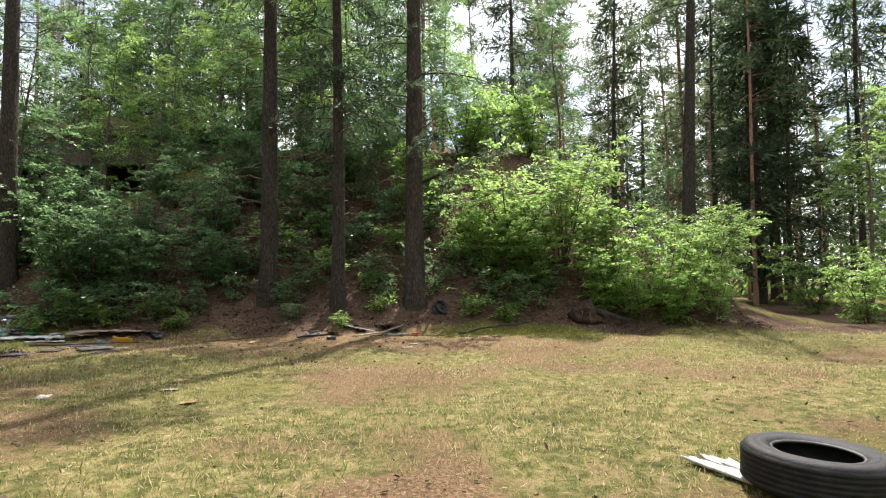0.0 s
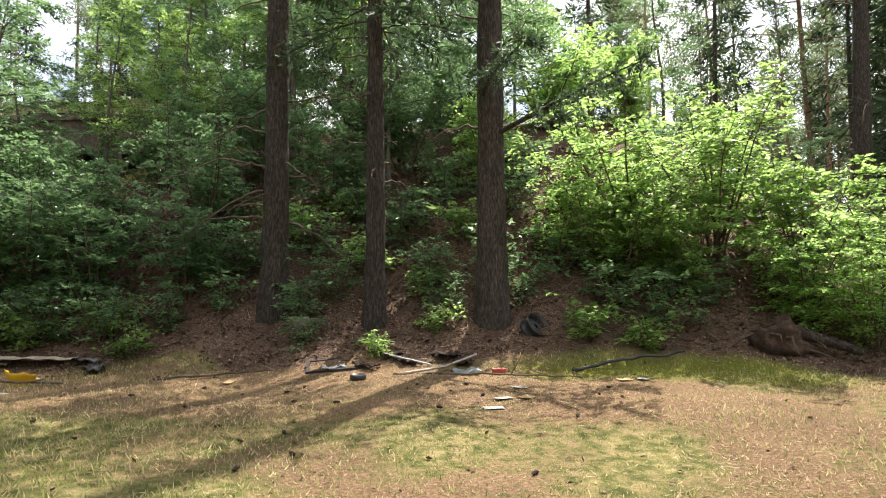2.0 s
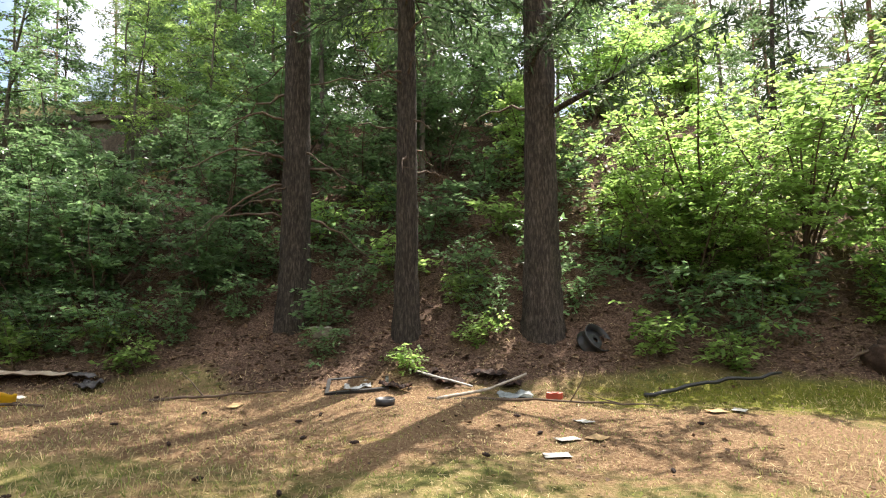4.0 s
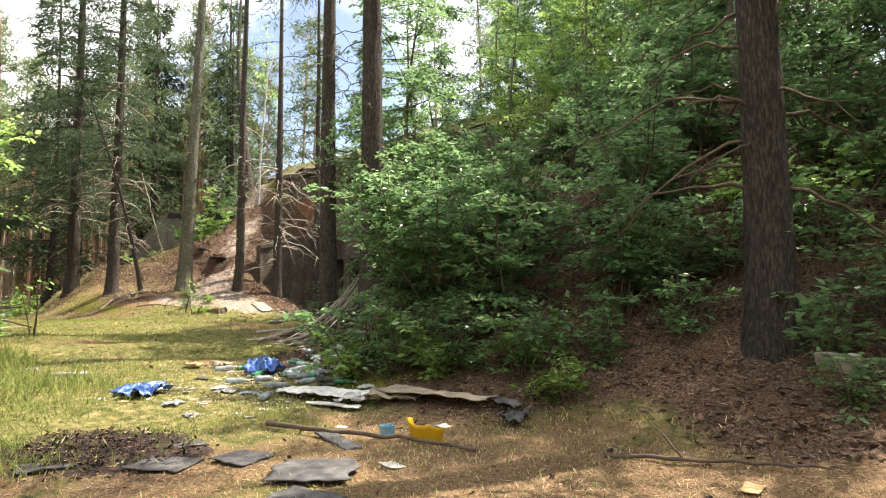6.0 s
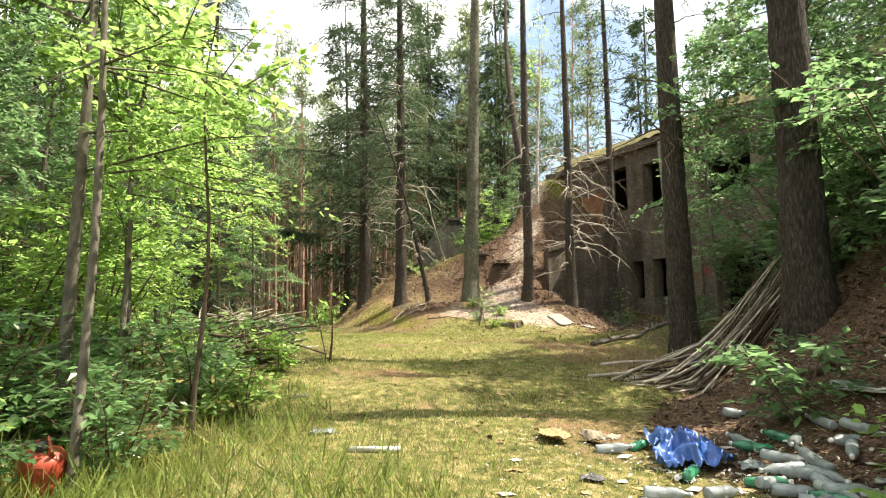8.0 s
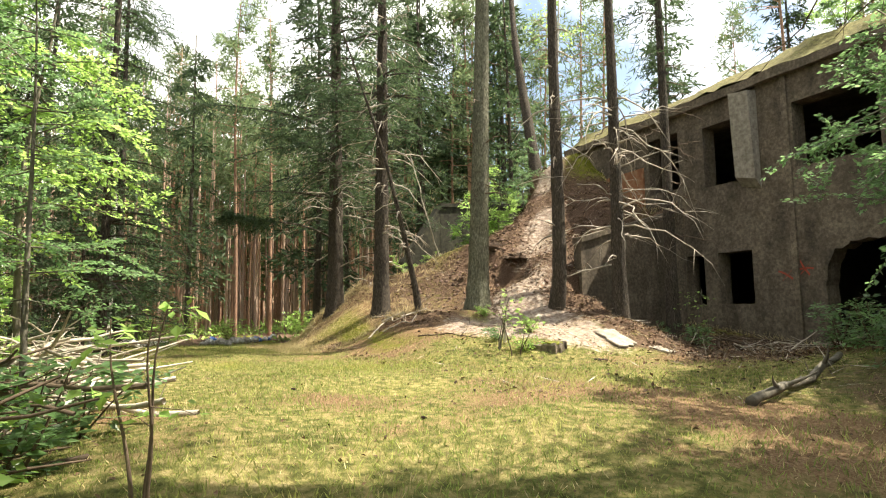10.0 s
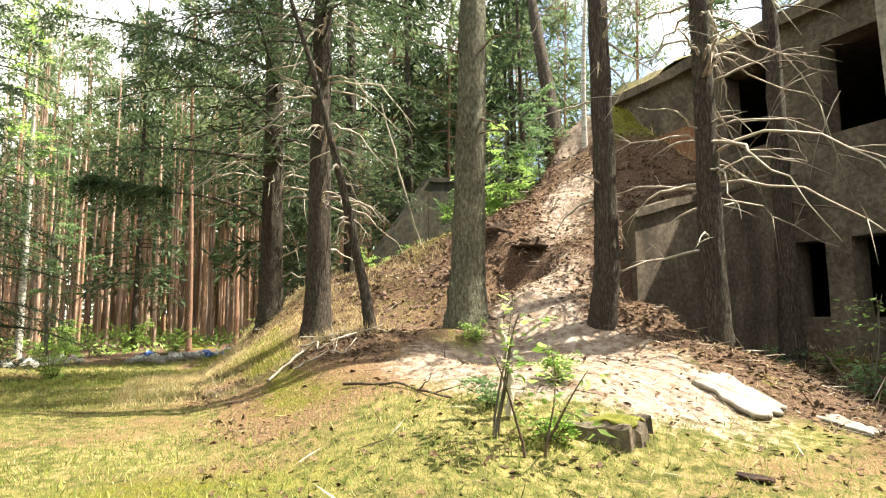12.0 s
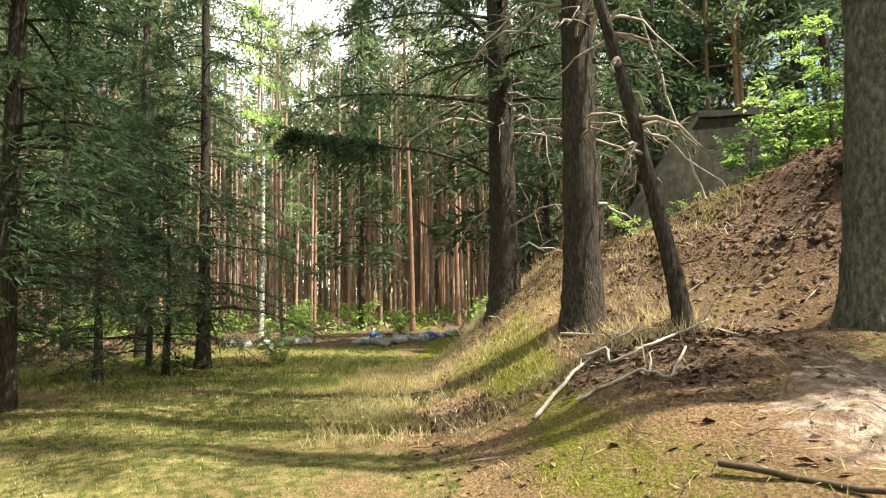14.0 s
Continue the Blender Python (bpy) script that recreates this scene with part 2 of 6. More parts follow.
def tube(path, radii, sides=6, wob=0.0, rng=None, cap=True):
    """A tapered round limb along a path."""
    path, radii = np.asarray(path, float), np.asarray(radii, float)
    tan = unit(np.gradient(path, axis=0))
    ref = np.where(np.abs(tan[:, 2:3]) > 0.9, [[1.0, 0, 0]], [[0, 0, 1.0]])
    if abs(tan[0, 2]) > 0.7:
        ref = np.tile([[1.0, 0, 0]], (len(path), 1))
    a = unit(np.cross(tan, ref))
    b = np.cross(tan, a)
    ang = np.arange(sides) * 2 * math.pi / sides
    r = radii[:, None] * np.ones((1, sides))
    if wob and rng is not None:
        r = r * (1 + wob * rng.normal(size=r.shape))
    v = path[:, None] + r[..., None] * (np.cos(ang)[None, :, None] * a[:, None] + np.sin(ang)[None, :, None] * b[:, None])
    i, j = np.meshgrid(np.arange(len(path) - 1), np.arange(sides), indexing="ij")
    k = (j + 1) % sides
    f = np.stack([i * sides + j, i * sides + k, (i + 1) * sides + k, (i + 1) * sides + j], -1).reshape(-1, 4)
    v = v.reshape(-1, 3)
    if cap and sides % 2 == 0:
        extra = []
        for row, flip in ((0, True), (len(path) - 1, False)):
            ring = [row * sides + q for q in range(sides)]
            for q in range(1, sides - 2, 2):
                quad = [ring[0], ring[q], ring[q + 1], ring[q + 2]]
                extra.append(quad[::-1] if flip else quad)
        f = np.concatenate([f, np.array(extra)])
    return v, f


def blades(p, d, length, width, normal, fold=0.0):
    """Pointed leaves or needles: one diamond each, from p along d."""
    d = unit(d)
    s = unit(np.cross(d, normal))
    up = np.cross(s, d)
    length, width = np.asarray(length)[..., None], np.asarray(width)[..., None]
    m = p + d * length * 0.45
    v = np.stack([p, m + s * width * 0.5 + up * width * fold, p + d * length, m - s * width * 0.5 + up * width * fold], 1).reshape(-1, 3)
    return v, np.arange(len(v)).reshape(-1, 4)


def block(g, x0, x1, y0, y1, z0, z1):
    v = [(x, y, z) for z in (z0, z1) for y in (y0, y1) for x in (x0, x1)]
    g.add(v, [(0, 2, 3, 1), (4, 5, 7, 6), (0, 1, 5, 4), (2, 6, 7, 3), (0, 4, 6, 2), (1, 3, 7, 5)])


def part(name, data, parent, label=""):
    ob = new(name, data)
    ob.parent = parent
    return tagged(ob, label) if label else ob


def thing(name, m, label, category, group="", kind=""):
    ob = new(name)
    ob.matrix_world = m
    ob.matrix_basis = m
    return tagged(ob, label, category, group, kind)


def vnoise(x, y, seed=0):
    """Smooth value noise on the plane, about -1 to 1."""
    x, y = np.asarray(x, float), np.asarray(y, float)
    xi, yi = np.floor(x), np.floor(y)
    fx, fy = x - xi, y - yi
    fx, fy = fx * fx * (3 - 2 * fx), fy * fy * (3 - 2 * fy)

    def h(a, b):
        q = np.sin(a * 127.1 + b * 311.7 + seed * 74.7) * 43758.5453
        return 2 * (q - np.floor(q)) - 1
    return (h(xi, yi) * (1 - fx) + h(xi + 1, yi) * fx) * (1 - fy) + (h(xi, yi + 1) * (1 - fx) + h(xi + 1, yi + 1) * fx) * fy


def sstep(a, b, x):
    t = np.clip((np.asarray(x, float) - a) / (b - a), 0, 1)
    return t * t * (3 - 2 * t)


# ---------------------------------------------------------------- the lie of the land
BX0, BX1, BY0, BY1, ROOF = -28.2, -9.8, 23.1, 31.2, 7.0
WING_X, WING_Y = -23.35, 19.6


def toe(x):
    """Where the wooded bank begins to rise."""
    return 10.75 + 5.0 * sstep(-8.0, -15.0, x)


def lie(x, y):
    """Height of the ground: clearing, wooded bank over the bunker, and the mound at its west end."""
    x, y = np.asarray(x, float), np.asarray(y, float)
    z = -0.07 + 0.5 * sstep(7, 17, -x) - 0.42 * sstep(25, 34, -x)
    back = 1 - sstep(35, 50, y)
    d = np.maximum(y - toe(x) - 0.35 * vnoise(x * 0.5, y * 0.1, 4), 0)
    bank = 6.7 * (1 - np.exp(-(d / 7.0) ** 1.5)) * sstep(-18.8, -10.5, x) * (1 - sstep(2.5, 9, x))
    bank = bank * (1 - 0.32 * sstep(-7.5, -9.5, x) * sstep(16.0, 19.5, y))
    d = np.maximum(y - 13.1 - 0.3 * vnoise(x * 0.6, 3.0, 6), 0)
    f = np.clip((-x - 19.7) / 8.0, 0, 1.35)
    east = (x > WING_X)
    f = np.where(east, f * (1 - 0.85 * sstep(18.6, 20.4, y)), np.maximum(f, 0.57 * sstep(18.5, 20.5, y)))
    west = np.interp(y, (14, 16.3, 17.3, 18.2, 19, 20, 21, 22, 23.2), (-30.4, -29.7, -28.5, -27.9, -27.2, -27.3, -27.9, -28.9, -31.0))
    fall = np.interp(y, (16, 18), (4.2, 2.3))
    mound = np.minimum(0.75 * d * d / (d + 1.6) * f, 6.35) * sstep(west - fall, west + 0.3, x)
    shelf = 1 - sstep(15.4, 16.6, y)
    shelf = shelf + (1 - sstep(18.2, 20.0, y) - shelf) * sstep(-22.0, -20.4, x)
    apron = 0.27 * sstep(13.3, 14.9, y) * sstep(-18.5, -20.2, x) * shelf * sstep(-34, -31, x)
    mound = mound - 0.17 * np.maximum(mound - 2.9, 0) * (1 - sstep(21.8, 23, y))
    mound = mound + apron + 0.12 * sstep(-26, -28.6, x) * sstep(13.0, 14.6, y) * (1 - sstep(15.8, 17.5, y)) * sstep(-33.5, -30.8, x)
    z = z + (bank + mound) * back
    rough = np.clip(bank + mound, 0, 1)
    crag = np.clip(mound - 0.3, 0, 1) * (0.13 * vnoise(x * 0.9, y * 0.9, 21) + 0.10 * (0.5 - np.abs(vnoise(x * 1.6, y * 1.6, 22))) + 0.06 * vnoise(x * 4.2, y * 4.2, 23))
    hollow = 0.6 * np.exp(-(((x + 24.75) / 0.42) ** 2 + ((y - 18.3) / 0.40) ** 2)) - 0.34 * np.exp(-(((x + 25.5) / 0.5) ** 2 + ((y - 18.6) / 0.5) ** 2))
    z = z + crag - hollow
    z = z + 0.05 * vnoise(x * 0.8, y * 0.8, 1) + 0.022 * vnoise(x * 2.7, y * 2.7, 2) + rough * (0.08 * vnoise(x * 1.3, y * 1.3, 3) + 0.05 * vnoise(x * 3.1, y * 3.1, 5))
    return z


def land(x, y):
    z = lie(x, y)
    x, y = np.asarray(x, float), np.asarray(y, float)
    inside = (x > BX0 + 0.25) & (x < BX1 - 0.25) & (y > BY0 + 0.2) & (y < BY1 - 0.2)
    return np.where(inside, 0.2, z)


def z_at(x, y):
    if BX0 - 0.3 < x < BX1 + 0.6 and BY0 < y < BY1 + 0.9:
        return ROOF + 0.05 + 0.95 * float(sstep(BY0 - 0.2, BY0 + 1.5, y))
    return float(lie(x, y))


def cover(x, y):
    """How much bare earth, needle litter, sand and moss lies at each spot."""
    bank_in = sstep(-0.45, 0.45, y - toe(x) - 0.45 * sstep(-6, -4.5, x) + 0.5 * vnoise(x * 0.9, y * 0.9, 11)) * sstep(-17, -13, x)
    mound_in = sstep(13.0, 13.9, y + 0.5 * vnoise(x, y, 12)) * sstep(-20.5, -22.5, x)
    bunker_foot = sstep(17.0, 18.6, y + 0.6 * vnoise(x * 0.7, y * 0.7, 13)) * sstep(-14, -17, x)
    woods = np.maximum.reduce([sstep(5.5, 4.0, y + 0.8 * vnoise(x * 0.4, y * 0.4, 14)) * sstep(-11, -13, x), sstep(-33, -42, x), sstep(12, 22, x)])
    litter = np.maximum.reduce([bank_in, mound_in * (0.66 + 0.42 * vnoise(x * 0.8, y * 0.8, 19) + 0.2 * vnoise(x * 2.4, y * 2.4, 20)), bunker_foot, woods * 0.8])
    bare = 0.95 * np.exp(-(((x + 2.2) / 3.8) ** 2 + ((y - 9.8) / 1.3) ** 2)) + 0.75 * np.exp(-(((x + 0.85) / 0.75) ** 2 + ((y - 6.2) / 1.1) ** 2)) + 0.7 * np.exp(-(((x + 14) / 2.2) ** 2 + ((y - 14.2) / 1.1) ** 2))
    bare = bare + 0.34 + 0.26 * vnoise(x * 0.55 + y * 0.4, y * 0.55 - x * 0.4, 15) + 0.14 * vnoise(x * 1.1 - y * 0.7, y * 1.1 + x * 0.7, 26) + 0.22 * vnoise(x * 2.2, y * 2.2, 18)
    bare = bare + 0.6 * mound_in - 0.55 * np.exp(-(((x + 8.2) / 1.8) ** 2 + ((y - 9.0) / 1.3) ** 2))
    ramp_axis = 21.4 + (y - 16.0) * 1.08
    sand = (0.66 + 0.35 * vnoise(x * 1.1, y * 1.1, 17)) * np.exp(-((-x - ramp_axis) / (1.45 - 0.07 * (y - 15))) ** 2) * sstep(15.2, 16.6, y) * (1 - sstep(23.5, 25, y)) + 0.8 * np.exp(-(((x + 20.6) / 1.7) ** 2 + ((y - 16.9) / 1.0) ** 2)) + 0.75 * np.exp(-(((x + 21.9) / 1.3) ** 2 + ((y - 15.5) / 0.7) ** 2)) + 0.7 * np.exp(-(((x + 21.5) / 1.3) ** 2 + ((y - 16.9) / 1.2) ** 2))
    moss = 0.62 * vnoise(x * 0.55, y * 0.55, 16) + 0.55 * sstep(12.2, 14.0, y) * sstep(15.5, 14.0, y) * sstep(-21, -23, x) + 0.5 * sstep(22.0, 23.2, y) + 0.6 * np.exp(-(((x - 3) / 2.6) ** 2 + ((y - 10.7) / 0.8) ** 2))
    litter = litter + 0.75 * np.exp(-(((x + 6.9) / 1.5) ** 2 + ((y - 8.05) / 0.95) ** 2)) * (0.8 + 0.5 * vnoise(x * 2.1, y * 2.1, 64))
    for cx, cy, rx, ry in ((-23.4, 13.9, 1.0, 0.5), (-25.3, 14.3, 1.1, 0.45), (-22.7, 16.2, 0.7, 0.5), (-23.6, 19.6, 0.6, 1.4), (-24.4, 21.6, 0.7, 1.2), (-28.2, 18.2, 0.8, 0.9), (-26.6, 20.4, 0.7, 0.6)):
        moss = moss + 0.62 * np.exp(-(((x - cx) / rx) ** 2 + ((y - cy) / ry) ** 2)) * (0.85 + 0.5 * vnoise(x * 1.9, y * 1.9, 24))
    sand = sand - 0.25 * np.clip(vnoise(x * 1.7, y * 1.7, 25), 0, 1)
    return bare, litter, sand, moss


def grow(a, b, step, far, k=1.18):
    """Grid lines: even from a to b, then ever wider out to the horizon."""
    mid = list(np.arange(a, b + step / 2, step))
    lo, hi, s = [a], [b], step
    while hi[-1] < far:
        s *= k
        lo.append(lo[-1] - s)
        hi.append(hi[-1] + s)
    return np.array(sorted(lo[1:] + mid + hi[1:]))


gx, gy = grow(-44, 12, 0.2, 900), grow(-4, 32, 0.2, 900)
gx = np.unique(np.concatenate([gx, [BX0 + 0.12, BX0 + 0.32, BX1 - 0.32, BX1 - 0.12, WING_X - 0.06, WING_X + 0.06]]))
gy = np.unique(np.concatenate([gy, [BY0 + 0.1, BY0 + 0.35, BY1 - 0.35, BY1 - 0.1]]))
XX, YY = np.meshgrid(gx, gy, indexing="ij")
ZZ = land(XX, YY)
nx, ny = XX.shape
ii, jj = np.meshgrid(np.arange(nx - 1), np.arange(ny - 1), indexing="ij")
quads = np.stack([ii * ny + jj, (ii + 1) * ny + jj, (ii + 1) * ny + jj + 1, ii * ny + jj + 1], -1)
g = Geo().add(np.stack([XX, YY, ZZ], -1), quads)
me = g.mesh("ground", GROUND)
for key, values in zip(("bare", "litter", "sand", "moss"), cover(XX, YY)):
    me.attributes.new(key, "FLOAT", "POINT").data.foreach_set("value", np.clip(values, -1, 2).astype(np.float32).ravel())
tagged(new("ground", me), "forest clearing of dry grass, needles, moss and sand", "ground", kind="structure")

# ---------------------------------------------------------------- the bunker
WINDOWS = [(-23.15, -22.56, 1.42, 2.75), (-22.12, -21.12, 1.40, 2.74), (-24.4, -23.25, 4.7, 6.35), (-22.4, -21.28, 4.55, 6.2), (-19.85, -18.0, 4.58, 6.1),
           (-17.2, -15.6, 4.58, 5.8), (-14.85, -13.8, 4.6, 5.65), (-13.25, -11.66, 4.56, 5.65)]
ARCH_X, ARCH_Z, ARCH_A, ARCH_B = -18.35, 1.35, 1.02, 1.36


def facade():
    """The front wall, cut through by its windows and the broken-out archway."""
    xs = np.unique(np.round(np.concatenate([np.arange(BX0, BX1 + 0.01, 0.2)] + [[a, b] for a, b, _, _ in WINDOWS]), 3))
    zs = np.unique(np.round(np.concatenate([np.arange(-0.4, 6.81, 0.2)] + [[c, d] for _, _, c, d in WINDOWS]), 3))
    xs, zs = xs[np.concatenate([[True], np.diff(xs) > 0.03])], zs[np.concatenate([[True], np.diff(zs) > 0.03])]
    cx, cz = np.meshgrid((xs[1:] + xs[:-1]) / 2, (zs[1:] + zs[:-1]) / 2, indexing="ij")
    hole = np.zeros(cx.shape, bool)
    for a, b, c, d in WINDOWS:
        hole |= (cx > a) & (cx < b) & (cz > c) & (cz < d)
    in_arch = (((np.abs(cx - ARCH_X) / ARCH_A) ** 3 + (np.maximum(cz - ARCH_Z, 0) / ARCH_B) ** 3) < 1) & (cz > -0.1)
    hole |= in_arch
    vx, vz = np.meshgrid(xs, zs, indexing="ij")
    solid_pad, arch_pad = np.zeros((len(xs) + 1, len(zs) + 1), bool), np.zeros((len(xs) + 1, len(zs) + 1), bool)
    solid_pad[1:-1, 1:-1], arch_pad[1:-1, 1:-1] = ~hole, in_arch
    near_solid = solid_pad[1:, 1:] | solid_pad[:-1, 1:] | solid_pad[1:, :-1] | solid_pad[:-1, :-1]
    near_arch = arch_pad[1:, 1:] | arch_pad[:-1, 1:] | arch_pad[1:, :-1] | arch_pad[:-1, :-1]
    rim = near_solid & near_arch & (vz > 0)
    q = ((np.abs(vx - ARCH_X) / ARCH_A) ** 3 + (np.maximum(vz - ARCH_Z, 0) / ARCH_B) ** 3) ** (1 / 3)
    rag = 1 + 0.04 * vnoise(vx * 5, vz * 5, 21)
    k = np.where(rim, rag / np.maximum(q, 0.2), 1)
    px = ARCH_X + (vx - ARCH_X) * k
    pz = np.where(vz > ARCH_Z, ARCH_Z + (vz - ARCH_Z) * k, vz)
    n_z = len(zs)
    rough = 0.012 * vnoise(px * 2.1, pz * 2.1, 22)
    front, rear = np.stack([px, BY0 + rough, pz], -1).reshape(-1, 3), np.stack([px, np.full_like(px, BY0 + 0.45), pz], -1).reshape(-1, 3)
    off, faces = len(front), []
    for i in range(len(xs) - 1):
        for j in range(n_z - 1):
            if hole[i, j]:
                continue
            a, b, c, d = i * n_z + j, (i + 1) * n_z + j, (i + 1) * n_z + j + 1, i * n_z + j + 1
            faces += [(a, b, c, d), (a + off, d + off, c + off, b + off)]
            for (di, dj), (s, t) in (((-1, 0), (d, a)), ((1, 0), (b, c)), ((0, -1), (a, b)), ((0, 1), (c, d))):
                u, w = i + di, j + dj
                if u < 0 or w < 0 or u >= len(xs) - 1 or w >= n_z - 1 or hole[u, w]:
                    faces.append((t, s, s + off, t + off))
    return Geo().add(np.concatenate([front, rear]), faces).mesh("wall_south", CONCRETE, False)


tagged(new("wall_south", facade()), "weathered grey concrete bunker facade with empty window holes", "wall", kind="structure")
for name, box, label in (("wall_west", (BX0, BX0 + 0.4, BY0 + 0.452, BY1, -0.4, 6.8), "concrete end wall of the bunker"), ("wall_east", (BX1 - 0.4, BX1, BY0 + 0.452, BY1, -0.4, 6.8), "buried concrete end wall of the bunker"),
                         ("wall_north", (BX0 + 0.402, BX1 - 0.402, BY1 - 0.4, BY1, -0.4, 6.8), "concrete back wall of the bunker"), ("wall_inner", (-20.9, -20.6, BY0 + 0.452, BY1 - 0.402, 0.36, 3.6), "darkened partition wall inside the bunker")):
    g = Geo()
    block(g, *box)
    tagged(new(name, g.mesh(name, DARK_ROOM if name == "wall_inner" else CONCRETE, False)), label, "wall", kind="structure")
for name, box, mat_, label in (("floor", (BX0 + 0.402, BX1 - 0.402, BY0 + 0.452, BY1 - 0.402, 0.2, 0.34), DARK_ROOM, "darkened concrete ground floor"), ("floor_upper", (BX0 + 0.402, BX1 - 0.402, BY0 + 0.452, BY1 - 0.402, 3.62, 3.9), DARK_ROOM, "concrete floor of the upper storey")):
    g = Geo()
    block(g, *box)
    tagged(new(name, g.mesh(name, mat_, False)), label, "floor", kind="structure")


def roof():
    xs, ys = np.arange(BX0 - 0.1, BX1 + 0.3, 0.3), np.concatenate([[BY0 - 0.16], np.arange(BY0 + 0.1, BY1 + 0.3, 0.4)])
    x, y = np.meshgrid(xs, ys, indexing="ij")
    top = ROOF + 0.02 + 0.05 * vnoise(x * 1.6, y * 1.6, 31)
    y = np.where(y < BY0, y + 0.06 * vnoise(x * 2.3, 0.5, 32), y)
    n1 = len(ys)
    i, j = np.meshgrid(np.arange(len(xs) - 1), np.arange(n1 - 1), indexing="ij")
    f = np.stack([i * n1 + j, (i + 1) * n1 + j, (i + 1) * n1 + j + 1, i * n1 + j + 1], -1).reshape(-1, 4)
    off = len(xs) * n1
    v = np.concatenate([np.stack([x, y, top], -1).reshape(-1, 3), np.stack([x, y, np.full_like(x, 6.802)], -1).reshape(-1, 3)])
    lo = np.arange(len(xs) - 1) * n1
    side = np.stack([lo, lo + off, lo + n1 + off, lo + n1], -1)
    return Geo().add(v, np.concatenate([f, f[:, ::-1] + off, side])).mesh("roof", CONCRETE, False)


tagged(new("ceiling", roof()), "thick concrete roof slab with a crumbling edge", "roof", kind="structure")


def roof_soil():
    xs, ys = np.arange(BX0 - 0.4, BX1 + 0.8, 0.25), np.arange(BY0 - 0.12, BY1 + 1.0, 0.25)
    x, y = np.meshgrid(xs, ys, indexing="ij")
    z = ROOF + 0.03 + 0.95 * sstep(BY0 - 0.2, BY0 + 1.5, y) + 0.13 * vnoise(x * 0.9, y * 0.9, 33) + 0.06 * vnoise(x * 3.3, y * 3.3, 34)
    n1 = len(ys)
    i, j = np.meshgrid(np.arange(len(xs) - 1), np.arange(n1 - 1), indexing="ij")
    return Geo().add(np.stack([x, y, z], -1), np.stack([i * n1 + j, (i + 1) * n1 + j, (i + 1) * n1 + j + 1, i * n1 + j + 1], -1)).mesh("roof_soil", ROOF_TURF)


tagged(new("ground_roof", roof_soil()), "mossy grassed soil on the bunker roof", "soil", kind="structure")


def slab_wall(x0, y0, x1, y1, thick, low, top0, top1, name, label, material=CONCRETE):
    """A retaining wall from one end to the other, with a sloping coping."""
    d = unit(np.array([x1 - x0, y1 - y0]))
    s = np.array([-d[1], d[0]]) * thick / 2
    g = Geo()
    n1 = 14
    for lo_off, hi_off, grow_by in ((None, -0.14, 0.0), (-0.138, 0.0, 0.05)):
        v = []
        for i in range(n1 + 1):
            t = i / n1
            c = np.array([x0, y0]) * (1 - t) + np.array([x1, y1]) * t
            top = top0 * (1 - t) + top1 * t + 0.02 * float(vnoise(t * 9, 1.0, 41))
            ss = s * (1 + grow_by * 2 / thick)
            for q, z in ((-1, low if lo_off is None else top + lo_off), (1, low if lo_off is None else top + lo_off), (1, top + hi_off), (-1, top + hi_off)):
                v.append((*(c + ss * q), z))
        f = []
        for i in range(n1):
            for q in range(4):
                f.append((i * 4 + q, i * 4 + (q + 1) % 4, (i + 1) * 4 + (q + 1) % 4, (i + 1) * 4 + q))
        f += [(3, 2, 1, 0), (n1 * 4, n1 * 4 + 1, n1 * 4 + 2, n1 * 4 + 3)]
        g.add(v, f)
    tagged(new(name, g.mesh(name, material, False)), label, "wall", kind="structure")


slab_wall(WING_X - 0.05, WING_Y - 0.1, WING_X, BY0 - 0.01, 0.3, 0.2, 3.15, 4.12, "wall_wing_east", "concrete wing wall holding back the mound")
slab_wall(-31.3, 17.7, -31.3, 19.25, 0.4, 0.2, 3.1, 5.3, "wall_wing_west", "dark concrete wing wall on the mound's far side", CONCRETE_DARK)
slab_wall(-31.3, 19.26, -31.3, 23.4, 0.4, 0.2, 5.35, 5.6, "wall_wing_west_upper", "dark mossy concrete wall behind the mound", CONCRETE_DARK)

# buttress between the upper windows, and its broken head
g = Geo()
xa, xb = -21.27, -20.72
v = [(xa, BY0 - 0.02, 4.36), (xb, BY0 - 0.02, 4.22), (xb, BY0 - 0.24, 4.45), (xa, BY0 - 0.24, 4.58), (xa, BY0 - 0.02, 6.78), (xb, BY0 - 0.02, 6.72), (xb, BY0 - 0.34, 6.66), (xa, BY0 - 0.34, 6.74)]
g.add(v, [(3, 2, 1, 0), (4, 5, 6, 7), (0, 4, 7, 3), (1, 2, 6, 5), (3, 7, 6, 2), (0, 1, 5, 4)])
buttress = tagged(new("pillar_1", g.mesh("pillar_1", CONCRETE_PALE, False)), "pale cracked concrete buttress between upper windows", "pillar", kind="structure")
g = Geo()
block(g, -20.06, -19.92, BY0 - 0.07, BY0 - 0.003, 0.3, 6.79)
tagged(new("pillar_2", g.mesh("pillar_2", CONCRETE, False)), "shallow concrete rib on the facade", "pillar", kind="structure")
g = Geo()
block(g, -27.9, -24.6, BY0 - 0.05, BY0 - 0.003, 4.4, 5.6)
tagged(new("trim_plaster", g.mesh("trim_plaster", BRICKISH, False)), "rusty reddish plaster patch on the upper wall", "plaster", kind="structure")

# ---------------------------------------------------------------- trees


